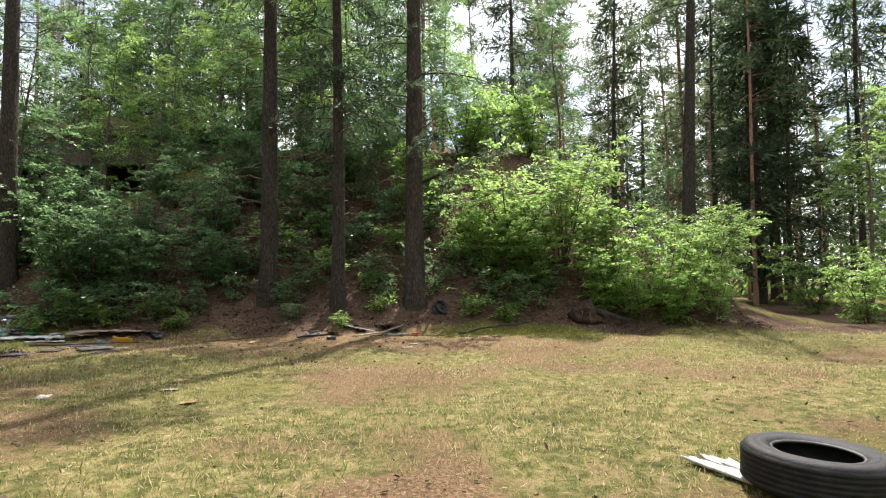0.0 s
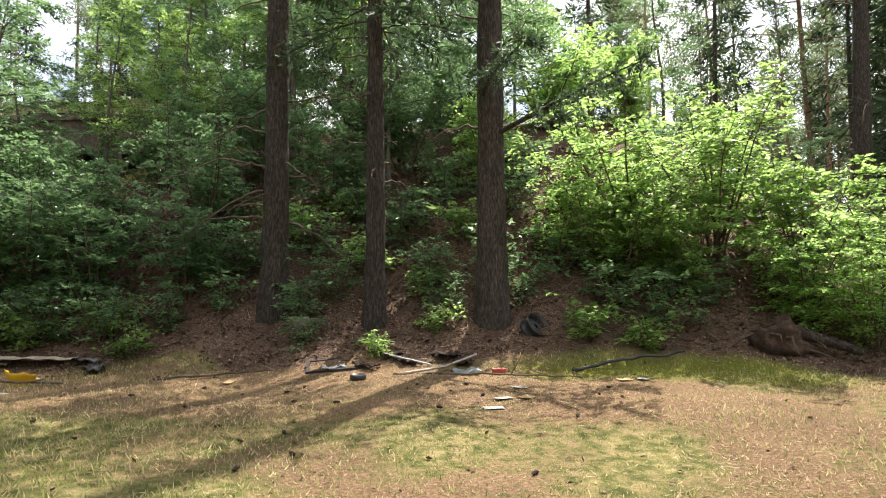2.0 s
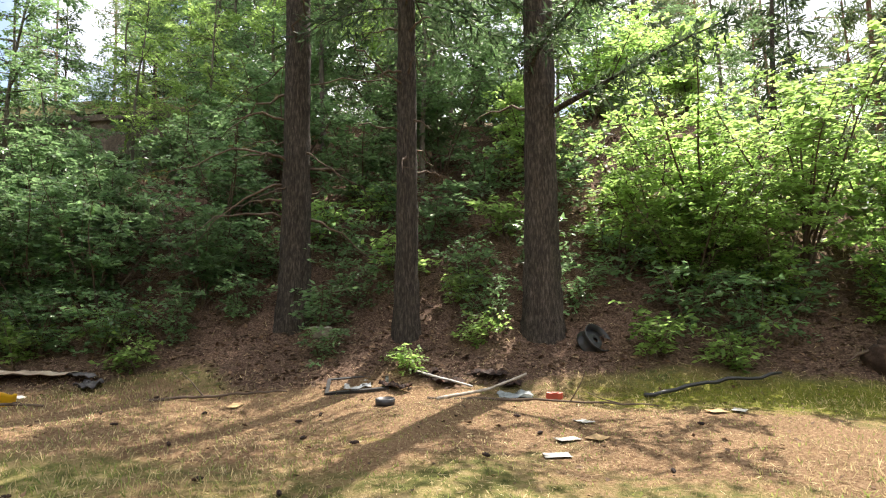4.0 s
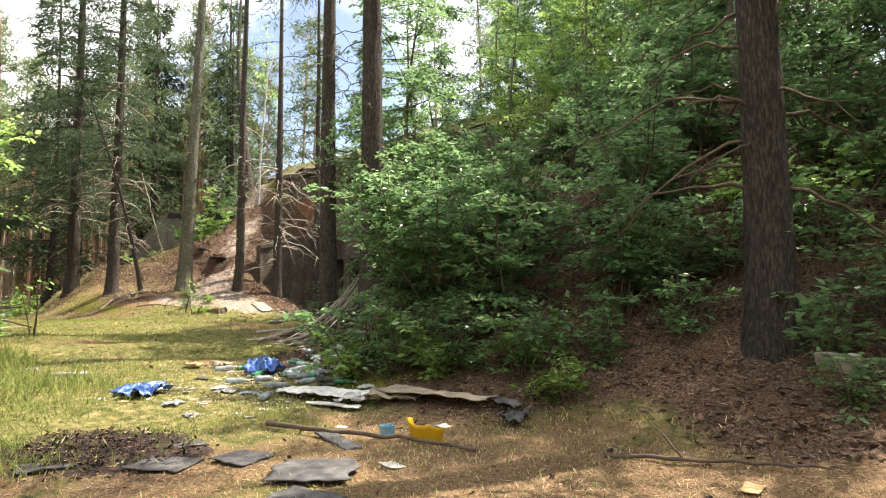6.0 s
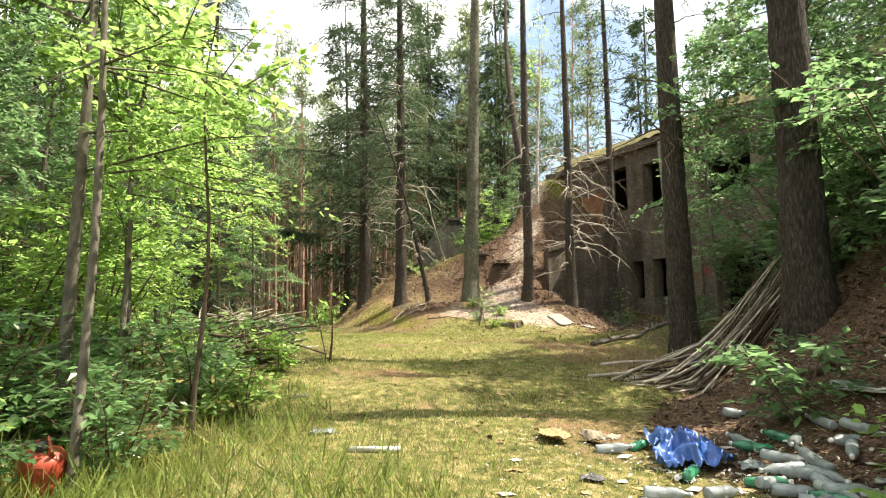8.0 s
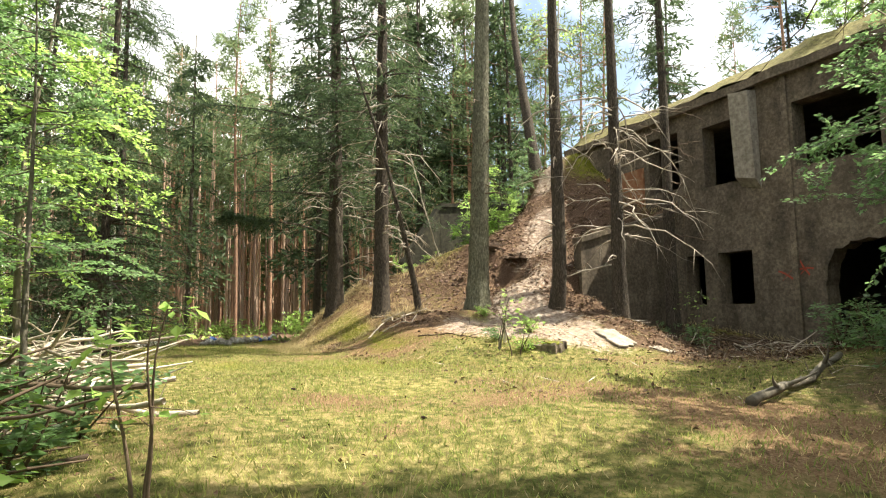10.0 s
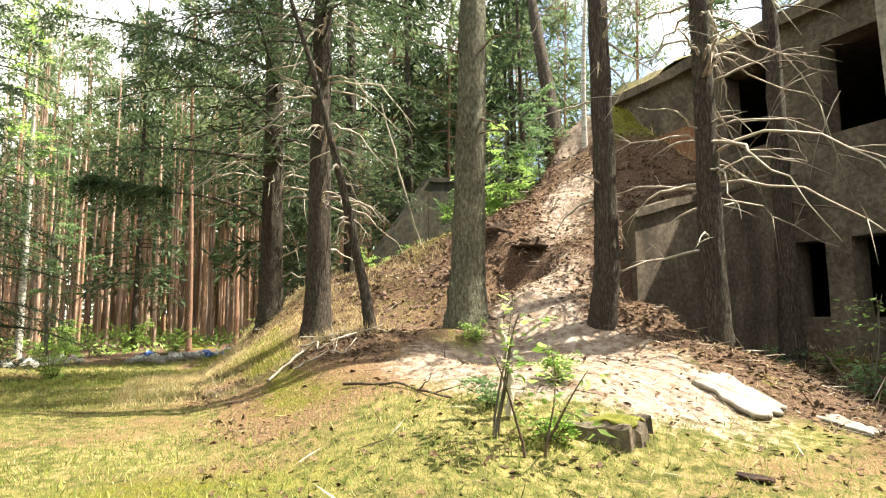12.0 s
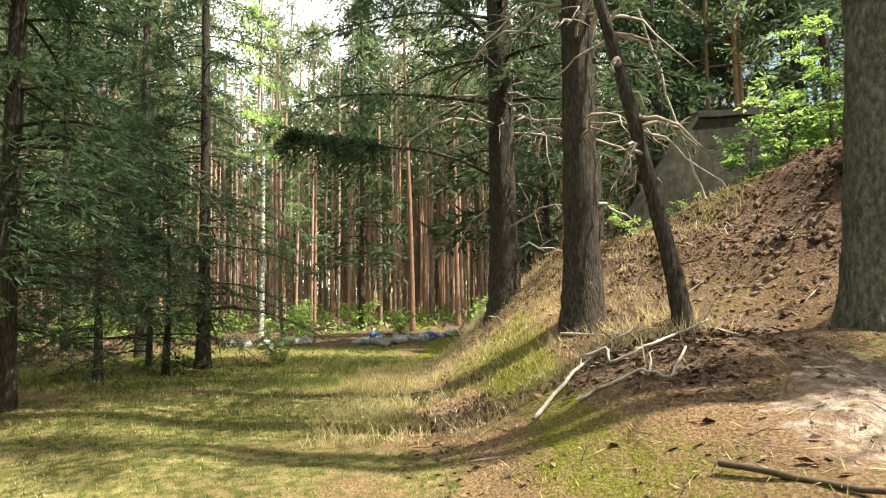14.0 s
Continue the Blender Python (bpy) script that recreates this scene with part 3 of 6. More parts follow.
def sway(rng, h, lean, n=16, bend=0.12):
    """The line of a trunk: leaning and gently bowed."""
    t = np.linspace(0, 1, n)
    a, b = rng.uniform(0, 6.3, 2)
    x = lean[0] * t * h + bend * np.sin(t * 4 + a) * t
    y = lean[1] * t * h + bend * np.sin(t * 3.3 + b) * t
    return np.stack([x - x[0], y - y[0], t * h], -1)


def trunk_mesh(rng, h, r, lean=(0, 0), sides=14, flare=0.55, bend=0.12, material=None, n=26, base_bend=0.0):
    t = np.linspace(0, 1, n) ** 1.7
    line = sway(rng, h, lean, 40, bend)
    path = np.stack([np.interp(t, np.linspace(0, 1, 40), line[:, k]) for k in range(3)], -1)
    path[:, 0] += base_bend * np.exp(-path[:, 2] / 0.5)
    path[:, 2] -= 0.25 * (1 - np.clip(path[:, 2] / 0.5, 0, 1))
    rr = r * (1 - 0.82 * t ** 0.9) * (1 + flare * np.exp(-t * h / 0.28))
    v, f = tube(path, rr, sides, 0.045, rng)
    return Geo().add(v, f).mesh("trunk", material or BARK_DARK), line


def on_line(line, z):
    return np.array([np.interp(z, line[:, 2], line[:, k]) for k in range(3)])


def dead_branches(rng, line, r, n, z0, z1, length, material, owner, droop=0.35, twigs=6, sides=4, thick=0.013):
    """Bare, bowed limbs with twigs, each a part of its tree."""
    for _ in range(n):
        g = Geo()
        z = rng.uniform(z0, z1)
        a, L = rng.uniform(0, 6.283), length * rng.uniform(0.35, 1.1)
        d = np.array([math.cos(a), math.sin(a), 0])
        s = np.linspace(0, 1, 8)
        up = rng.uniform(-0.3, 0.5)
        p = on_line(line, z) + d * r * 0.6 + np.outer(s * L, d) + np.outer(up * s * L - droop * rng.uniform(0.2, 1.7) * L * s ** 2.2, [0, 0, 1]) + np.outer(np.sin(s * 3) * rng.normal(0, 0.07) * L, [-d[1], d[0], 0])
        p[1:-1] += rng.normal(0, 0.02 * L, (6, 3))
        g.add(*tube(p, thick * (1.1 - s) * rng.uniform(0.7, 1.3) + 0.002, sides))
        for _ in range(rng.integers(0, twigs + 1)):
            k = rng.integers(2, 7)
            e = unit(d * 0.5 + rng.normal(0, 0.6, 3) + [0, 0, -0.1])
            q = p[k] + np.outer(np.linspace(0, 1, 4) * L * rng.uniform(0.15, 0.4), e) + np.outer(np.linspace(0, 1, 4) ** 2 * -0.06 * L, [0, 0, 1])
            g.add(*tube(q, np.linspace(thick * 0.4, 0.0015, 4), 4))
        part("branch", g.mesh("branch", material), owner, "bare dead branch")


def spruce_crown(rng, line, r, z0, z1, reach, n, twigs=14, needles=5, material=None, size=0.10, sector=None, top=None):
    """Whorls of drooping limbs, feathered on both sides with needle sprays."""
    top = top or line[-1, 2]
    wood, P, D, L, W, N = Geo(), [], [], [], [], []
    for _ in range(n):
        z = z0 + (z1 - z0) * rng.uniform(0, 1)
        a = rng.uniform(0, 6.283) if sector is None else rng.uniform(*sector)
        R = reach * (0.25 + 0.75 * (1 - (z - z0) / max(0.1, top - z0))) * rng.uniform(0.6, 1.1)
        d = np.array([math.cos(a), math.sin(a), 0])
        s = np.linspace(0, 1, 6)
        p = on_line(line, z) + np.outer(s * R, d) + np.outer(0.10 * s * R - 0.38 * R * s ** 2, [0, 0, 1])
        wood.add(*tube(p, 0.022 * (1.05 - s) * min(1.5, R / 2) + 0.003, 3, cap=False))
        side = np.array([-d[1], d[0], 0])
        for k in range(twigs):
            t = 0.18 + 0.82 * (k + rng.uniform(0, 1)) / twigs
            base = np.array([np.interp(t, s, p[:, q]) for q in range(3)])
            sg = 1 if k % 2 else -1
            td = unit(side * sg * rng.uniform(0.6, 1.0) + d * rng.uniform(0.4, 0.9) + [0, 0, rng.uniform(-0.55, 0.05)])
            tl = R * 0.34 * (1.15 - t) * rng.uniform(0.7, 1.2) + 0.12
            u = (np.arange(needles) + rng.uniform(0, 1, needles)) / needles
            q = base + np.outer(u * tl, td) + np.outer(-0.25 * tl * u ** 2, [0, 0, 1])
            P.append(q)
            D.append(unit(td + rng.normal(0, 0.45, (needles, 3))))
            L.append(np.full(needles, size) * rng.uniform(0.8, 1.6, needles) + tl / needles)
            W.append(np.full(needles, size * 0.30) * rng.uniform(0.8, 1.5, needles))
            N.append(rng.normal(0, 0.5, (needles, 3)) + [0, 0, 1])
    g = Geo().add(*blades(np.concatenate(P), np.concatenate(D), np.concatenate(L), np.concatenate(W), np.concatenate(N)))
    return wood.mesh("limbs", BARK_DARK), g.mesh("crown", material or NEEDLE, False)


def pine_crown(rng, line, z0, z1, reach, n, clumps=5, tufts=10, material=None, size=0.22):
    wood, P, D = Geo(), [], []
    for _ in range(n):
        z = rng.uniform(z0, z1)
        a = rng.uniform(0, 6.283)
        R = reach * rng.uniform(0.4, 1.0) * (1.1 - 0.6 * (z - z0) / (z1 - z0))
        d = np.array([math.cos(a), math.sin(a), rng.uniform(0.0, 0.5)])
        s = np.linspace(0, 1, 5)
        p = on_line(line, z) + np.outer(s * R, d) + np.outer(-0.15 * R * s ** 2, [0, 0, 1])
        wood.add(*tube(p[::2], 0.03 * (1.05 - s[::2]) + 0.004, 3, cap=False))
        for k in range(clumps):
            t = rng.uniform(0.35, 1.0)
            c = np.array([np.interp(t, s, p[:, q]) for q in range(3)]) + rng.normal(0, 0.22, 3)
            P.append(c + rng.normal(0, 0.13, (tufts, 3)))
            D.append(rng.normal(0, 1, (tufts, 3)) + [0, 0, 0.4])
    P, D = np.concatenate(P), np.concatenate(D)
    m = len(P)
    g = Geo().add(*blades(P, D, size * rng.uniform(0.7, 1.7, m), size * 0.21 * rng.uniform(0.7, 1.4, m), rng.normal(0, 1, (m, 3))))
    return wood.mesh("limbs", BARK_RED), g.mesh("crown", material or NEEDLE_PINE, False)


def leafy(rng, stems, shoots_per, h, spread, leaves, leaf, r0=0.012, z_low=0.15, lean=(0, 0), shoot=0.55, wide=0.55, shape=1.0):
    """Stems with side shoots (one Geo a stem), and leaves set along both sides of each shoot."""
    woods, S, D, L = [], [], [], []
    for k in range(stems):
        wood = Geo()
        woods.append(wood)
        a = rng.uniform(0, 6.283)
        out = spread * rng.uniform(0.25, 1.0) if stems > 1 else spread * 0.15
        H = h * rng.uniform(0.65, 1.0) if stems > 1 else h
        d = np.array([math.cos(a), math.sin(a), 0])
        t = np.linspace(0, 1, 9)
        p = np.outer(t ** shape * out, d) + np.outer(t * H - 0.12 * out * t ** 3, [0, 0, 1]) + np.outer(t * H, [lean[0], lean[1], 0]) + np.outer(np.sin(t * 6 + a) * 0.035 * H * t, [-d[1], d[0], 0]) + rng.normal(0, 0.03, 3) * [1, 1, 0]
        p[0, 2] -= 0.15
        wood.add(*tube(p, r0 * (1.1 - t) + 0.002, 8 if r0 > 0.03 else 5, cap=False))
        for _ in range(shoots_per):
            u = z_low + (1 - z_low) * rng.uniform(0, 1) ** 0.8
            b = np.array([np.interp(u, t, p[:, q]) for q in range(3)])
            aa = rng.uniform(0, 6.283)
            e = unit(np.array([math.cos(aa), math.sin(aa), rng.uniform(-0.15, 0.6)]))
            ln = shoot * rng.uniform(0.5, 1.25) * (1.25 - 0.6 * u)
            s = np.linspace(0, 1, 4)
            q = b + np.outer(s * ln, e) + np.outer(-0.22 * ln * s ** 2, [0, 0, 1])
            wood.add(*tube(q[[0, 2, 3]], max(0.002, r0 * 0.28) * (1.1 - s[[0, 2, 3]]) + 0.0012, 3, cap=False))
            S.append(b)
            D.append(e)
            L.append(ln)
            if ln > 0.8:  # longer limbs fork
                for _ in range(3):
                    w = rng.uniform(0.3, 0.8)
                    bb = b + e * ln * w - np.array([0, 0, 0.22 * ln * w * w])
                    ee = unit(e + rng.normal(0, 0.6, 3))
                    S.append(bb)
                    D.append(ee)
                    L.append(ln * 0.5)
                    wood.add(*tube(bb + np.outer(s * ln * 0.5, ee) + np.outer(-0.11 * ln * s ** 2, [0, 0, 1]), 0.005 * (1.1 - s) + 0.001, 3, cap=False))
    S, D, L = np.array(S), np.array(D), np.array(L)
    i = rng.choice(len(S), leaves, p=L / L.sum())
    u = rng.uniform(0.12, 1.05, leaves)[:, None]
    base = S[i] + D[i] * L[i][:, None] * u + np.array([0, 0, -0.22]) * (L[i][:, None] * u ** 2)
    side = unit(np.cross(D[i], [0, 0, 1.0])) * np.where(rng.random(leaves) < 0.5, 1, -1)[:, None]
    base = base + side * rng.uniform(0, 0.14, (leaves, 1)) * L[i][:, None] + rng.normal(0, 0.02, (leaves, 3))
    d = side * rng.uniform(0.4, 1.1, (leaves, 1)) + D[i] * rng.uniform(0.2, 0.9, (leaves, 1)) + rng.normal(0, 0.25, (leaves, 3)) + [0, 0, -0.2]
    nrm = rng.normal(0, 0.38, (leaves, 3)) + [0, 0, 1]
    size = leaf * rng.uniform(0.6, 1.3, leaves)
    g = Geo().add(*blades(base, d, size, size * wide, nrm, 0.10))
    return woods, g


def leafy_thing(name, label, category, group, bark, leaf_mat, rng, stems, *args, **kw):
    ob = thing(name, Matrix(), label, category, group)
    woods, lf = leafy(rng, stems, *args, **kw)
    for w in woods:
        nm = "stem" if stems > 1 else "trunk"
        part(nm, w.mesh(nm, bark), ob)
    tagged(part("foliage", lf.mesh("foliage", leaf_mat, False), ob), kind="stuff")
    return ob


def place(proto, x, y, turn=0.0, size=1.0, sink=0.03, z=None):
    """A copy of a plant on the ground."""
    ob = copy_thing(proto, Matrix.Translation((x, y, (z_at(x, y) if z is None else z) - sink)) @ Matrix.Rotation(turn, 4, "Z"))
    ob.scale = (size, size, size)
    return ob


def near_conifer(x, y, h, r, seed, label, lean=(0, 0), base_bend=0.0, dead=(26, 0.8, 6.0, 1.2), crown=None, material=None, bend=0.12, flare=0.55):
    rng = np.random.default_rng(seed)
    ob = thing("spruce_tree", Matrix.Translation((x, y, z_at(x, y) - 0.02)), label, "tree", "conifers round the clearing")
    me_, line = trunk_mesh(rng, h, r, lean, 30, flare, bend, material, 80, base_bend)
    part("trunk", me_, ob)
    if dead:
        dead_branches(rng, line, r, dead[0], dead[1], dead[2], dead[3], DEADWOOD if len(dead) > 4 else TWIG, ob, droop=0.55 if len(dead) > 4 else 0.35, thick=0.019 if len(dead) > 4 else 0.013)
    if crown:
        lm, nd = spruce_crown(rng, line, r, *crown)
        tagged(part("limb_wood", lm, ob), kind="stuff")
        part("crown", nd, ob, "dark green needled crown")
    return ob


BARE = "tall spruce with dark scaly trunk and dead twigs"
near_conifer(-3.62, 12.35, 17, 0.19, 1, BARE + " on the bank", (0.005, 0.0), dead=(30, 1.2, 6.5, 1.5), crown=(6.0, 16.5, 2.0, 36, 16, 7))
near_conifer(-2.12, 12.0, 15, 0.135, 2, "slim spruce with needled lower branches on the bank", (-0.004, 0), dead=(16, 1.5, 5, 0.9), crown=(3.2, 14.5, 1.5, 64, 16, 8))
long_limb_tree = near_conifer(-0.58, 12.05, 18, 0.2, 3, "tall spruce with furrowed trunk and long living limbs", (-0.004, 0.0), dead=(14, 2.4, 7, 1.0), crown=(4.2, 17.5, 2.0, 36, 16, 7), flare=0.45)
near_conifer(-10.0, 13.6, 18, 0.215, 4, BARE + " above leafy bushes", (-0.008, 0), dead=(20, 3.0, 8, 1.3), crown=(8.0, 17.5, 2.2, 40, 12, 4))
near_conifer(-12.9, 14.9, 19, 0.20, 5, BARE + " before a bunker", (-0.012, 0), dead=(30, 3.0, 9, 1.6), crown=(8.0, 18, 2.2, 40, 12, 4))
near_conifer(-23.5, 16.6, 19, 0.25, 6, "thick spruce with furrowed brown bark at a mound's foot", (0.014, 0.034), dead=(18, 2.4, 8, 1.2), crown=(11, 18, 2.2, 30, 14, 4), flare=0.6, material=BARK_LICHEN)
near_conifer(-22.1, 18.0, 17, 0.165, 7, "spruce with trunk curved at its base on a sandy ramp", (0.003, -0.008), base_bend=-0.30, dead=(22, 1.6, 7, 0.9, 1), crown=(11, 16.5, 1.6, 22, 12, 4), flare=0.5)
near_conifer(-21.45, 19.1, 15, 0.165, 8, "dying spruce with long bleached drooping branches", (0.0, 0.0), dead=(46, 1.2, 5.2, 1.9, 1), crown=(9.5, 14.5, 1.4, 18, 12, 4))
near_conifer(-25.76, 15.0, 18, 0.205, 9, BARE + " by mound", (0.006, 0.0), dead=(46, 1.2, 8, 1.4, 1), crown=(4.6, 17.5, 2.9, 95, 18, 8))
near_conifer(-24.38, 15.52, 7.0, 0.078, 10, "thin leaning dead spruce pole", (-0.05, -0.24), dead=(18, 1.2, 5, 0.9, 1), bend=0.2)
bough_tree = near_conifer(-29.4, 14.78, 19, 0.255, 11, BARE + " beside track", (0.0, 0.0), dead=(56, 1.0, 9, 1.8, 1), crown=(3.6, 18.5, 3.6, 120, 20, 8))
near_conifer(-21.95, 21.2, 16, 0.155, 12, "slim dark spruce close to a bunker wall", (0.0, 0.0), dead=(20, 2.5, 7, 1.1), crown=(7, 15.5, 1.6, 36, 12, 4))
near_conifer(7.45, 18.1, 18, 0.22, 13, "leaning pine with dark trunk behind bright bushes", (0.035, 0.0), dead=(16, 3, 9, 1.6), crown=(9, 17.5, 2.4, 40, 12, 4))
near_conifer(-31.9, 17.25, 18, 0.22, 14, BARE + " behind mound", (0.0, 0.0), dead=(40, 1.5, 8, 1.5), crown=(4, 16.5, 2.8, 90, 16, 6))
near_conifer(-26.1, 8.7, 15, 0.11, 15, "spruce hung with needled boughs beside a track", (0.0, 0.0), dead=(16, 0.8, 5, 1.3), crown=(1.3, 14.5, 2.7, 150, 20, 14, None, 0.065))
near_conifer(-33.0, 8.6, 15, 0.15, 16, "spruce hung with needled boughs at a track's edge", (0.0, 0.0), dead=(10, 0.8, 4, 1.0), crown=(1.0, 14.5, 2.8, 130, 20, 14, None, 0.065))
near_conifer(-30.0, 5.6, 14, 0.14, 17, "spruce hung with needled boughs in undergrowth", (0.0, 0.0), dead=(10, 0.8, 4, 1.0), crown=(0.9, 13.5, 2.8, 130, 20, 14, None, 0.065))
near_conifer(-30.3, 23.1, 13, 0.24, 18, "spruce leaning out over a bunker roof", (-0.22, 0.03), dead=(12, 2, 7, 1.0), bend=0.4)


for x, y, h, seed in ((-29.6, 8.0, 5.2, 20), (-25.6, 7.2, 6.5, 21), (-31.4, 8.4, 4.6, 22), (-33.6, 7.2, 6.5, 24)):
    near_conifer(x, y, h, 0.07, seed, "young spruce with needled boughs down to the undergrowth", dead=None, crown=(0.35, h - 0.3, 1.7, 66, 18, 13, None, 0.055))


def bough(tree, start, end, droop, spread, twigs, seed, r=0.03, label="long living limb with hanging needles", bare=0.2):
    """One long limb of a tree, from start to end in the tree's own space, feathered with needles."""
    rs = np.random.default_rng(seed)
    start, end = np.array(start, float), np.array(end, float)
    s = np.linspace(0, 1, 12)
    p = start + np.outer(s, end - start) - np.outer(droop * s ** 2, [0, 0, 1]) + np.outer(np.sin(s * 6), rs.normal(0, 0.03, 3))
    limb = part("bough", Geo().add(*tube(p, r * (1.1 - s) + 0.003, 7, 0.05, rs)).mesh("bough", BARK_DARK), tree, label)
    d = unit(end - start)
    side = unit(np.cross(d, [0, 0, 1.0]))
    P, D, L = [], [], []
    for k in range(twigs):
        t = bare + (1 - bare) * rs.random()
        b = np.array([np.interp(t, s, p[:, q]) for q in range(3)])
        e = unit(side * rs.choice([-1, 1]) * rs.uniform(0.3, 1) + d * rs.uniform(0.2, 0.9) + [0, 0, rs.uniform(-0.9, 0.1)])
        ln = spread * rs.uniform(0.4, 1.1) * (1.2 - 0.6 * t)
        n = 18
        u = rs.uniform(0, 1, n)
        P.append(b + np.outer(u * ln, e) - np.outer(0.3 * ln * u ** 2, [0, 0, 1]))
        D.append(e + rs.normal(0, 0.5, (n, 3)))
        L.append(rs.uniform(0.05, 0.13, n))
    P, D, L = np.concatenate(P), np.concatenate(D), np.concatenate(L)
    tagged(part("needles", Geo().add(*blades(P, D, L, L * 0.22, rs.normal(0, 0.5, P.shape) + [0, 0, 1])).mesh("needles", NEEDLE, False), limb), kind="stuff")


bough(long_limb_tree, (0.15, -0.1, 2.45), (1.75, -0.95, 3.1), 0.12, 0.55, 70, 71)
bough(long_limb_tree, (-0.1, -0.15, 2.9), (0.4, -1.5, 3.4), 0.3, 0.6, 60, 72)
bough(bough_tree, (0.1, -0.2, 2.35), (1.4, -3.4, 3.05), 0.3, 0.85, 330, 77, 0.03, bare=0.56)
bough(bough_tree, (0.1, -0.2, 3.6), (0.9, -3.3, 3.9), 0.6, 1.1, 90, 73, 0.035)
bough(bough_tree, (0.2, -0.1, 4.6), (2.6, -2.4, 5.4), 0.7, 1.2, 220, 74, 0.035)
bough(bough_tree, (0.2, 0.0, 5.2), (4.2, -1.2, 6.4), 0.9, 1.3, 240, 75, 0.04)
bough(bough_tree, (0.0, -0.2, 5.8), (1.2, -4.2, 6.6), 0.9, 1.3, 240, 76, 0.04)

# ---------------------------------------------------------------- the woods
rng = np.random.default_rng(77)
protos, sp_protos, young_protos = [], [], []
for k in range(5):
    ob = thing("pine_tree", Matrix(), "tall slender pine with a bare reddish trunk", "tree", "pines of the far woods")
    me_, line = trunk_mesh(rng, 17 + k, 0.088 + 0.012 * k, rng.normal(0, 0.012, 2), 8, 0.3, 0.25, BARK_RED, 12)
    part("trunk", me_, ob)
    lm, nd = pine_crown(rng, line, 8.0 + k * 0.5, 16.6 + k, 2.4, 30, 5, 14, size=0.32)
    tagged(part("limb_wood", lm, ob), kind="stuff")
    part("crown", nd, ob, "sparse grey-green needled crown")
    protos.append(ob)
for k in range(3):
    ob = thing("spruce_tree", Matrix(), "dark spruce hung with drooping needled branches", "tree", "spruces of the woods")
    me_, line = trunk_mesh(rng, 15 + 2 * k, 0.14 + 0.02 * k, rng.normal(0, 0.01, 2), 8, 0.4, 0.15, BARK_DARK, 12)
    part("trunk", me_, ob)
    lm, nd = spruce_crown(rng, line, 0.15, 1.4 + k, 14.6 + 2 * k, 2.7, 85, 10, 3, size=0.28)
    tagged(part("limb_wood", lm, ob), kind="stuff")
    part("crown", nd, ob, "dark green needled crown")
    sp_protos.append(ob)
counts = {}


def set_out(kinds, x, y, lo=0.85, hi=1.15, turn=None):
    """Puts the next form of a kind at a spot: the first one itself, then copies."""
    key = kinds[0].name
    k = kinds[counts.get(key, 0) % len(kinds)]
    first = counts.get(key, 0) < len(kinds)
    counts[key] = counts.get(key, 0) + 1
    s, a = rng.uniform(lo, hi), rng.uniform(0, 6.283) if turn is None else turn
    if first:
        k.matrix_basis = Matrix.Translation((x, y, z_at(x, y) - 0.05)) @ Matrix.Rotation(a, 4, "Z")
        k.scale = (s, s, s)
        return k
    return place(k, x, y, a, s, 0.05)


for region, n, share in (((-70, -45, -22, 32), 150, 0.06), ((-36, 26, 37, 62), 62, 0.3), ((11, 38, 17, 50), 50, 0.35), ((-42, -15, -16, 1), 44, 0.4), ((-40, -34, 20, 36), 14, 0.4)):
    for _ in range(n):
        x, y = rng.uniform(region[0], region[1]), rng.uniform(region[2], region[3])
        set_out(sp_protos if rng.random() < share else protos, x, y)
for x, y, s in ((-7, 29, 0.9), (-3, 33, 0.9), (4, 33, 1.0), (9, 31, 1.0), (14, 24, 0.9), (-12, 36, 0.9), (-23, 38, 0.9), (-5.5, 24, 0.7), (12.5, 27, 0.9), (17, 24, 0.9), (-28, 36, 0.8), (-33, 33, 0.9), (-36, 6, 0.8), (-38, 3, 0.9), (-22, 1.5, 0.9), (-18, 3.0, 0.8), (-25, 4.5, 0.9)):
    set_out(sp_protos, x, y, s * 0.95, s * 1.05)

for x, y, s in ((-13, 33, 0.9), (-10, 30.5, 0.8), (-4.5, 28, 0.8), (-8, 34, 1.0), (-1, 31, 0.9), (2, 36, 1.0), (7, 34, 1.0), (-17, 35, 0.9), (-21, 34, 0.9), (-25, 36, 0.9), (-19.5, 37, 1.0), (-23.2, 35.2, 0.9), (-27.5, 34.5, 0.9), (-15.2, 36.5, 1.0), (-18.2, 33.4, 0.85), (-6, 25.5, 0.7), (11, 29, 0.9)):
    set_out(protos, x, y, s * 0.95, s * 1.05)
# dark spruces behind the mound and behind the bunker
for x, y, s in ((-37.0, 16.0, 1.05), (-35.5, 20.5, 1.0), (-40.5, 18.5, 1.1), (-33.0, 23.5, 0.95), (-36.5, 25.5, 1.05), (-17.0, 33.0, 1.0), (-12.0, 32.0, 1.05), (-7.0, 31.0, 1.0), (-3.0, 29.5, 1.05), (-21.0, 34.0, 1.0)):
    set_out(sp_protos, x, y, s * 0.95, s * 1.05)

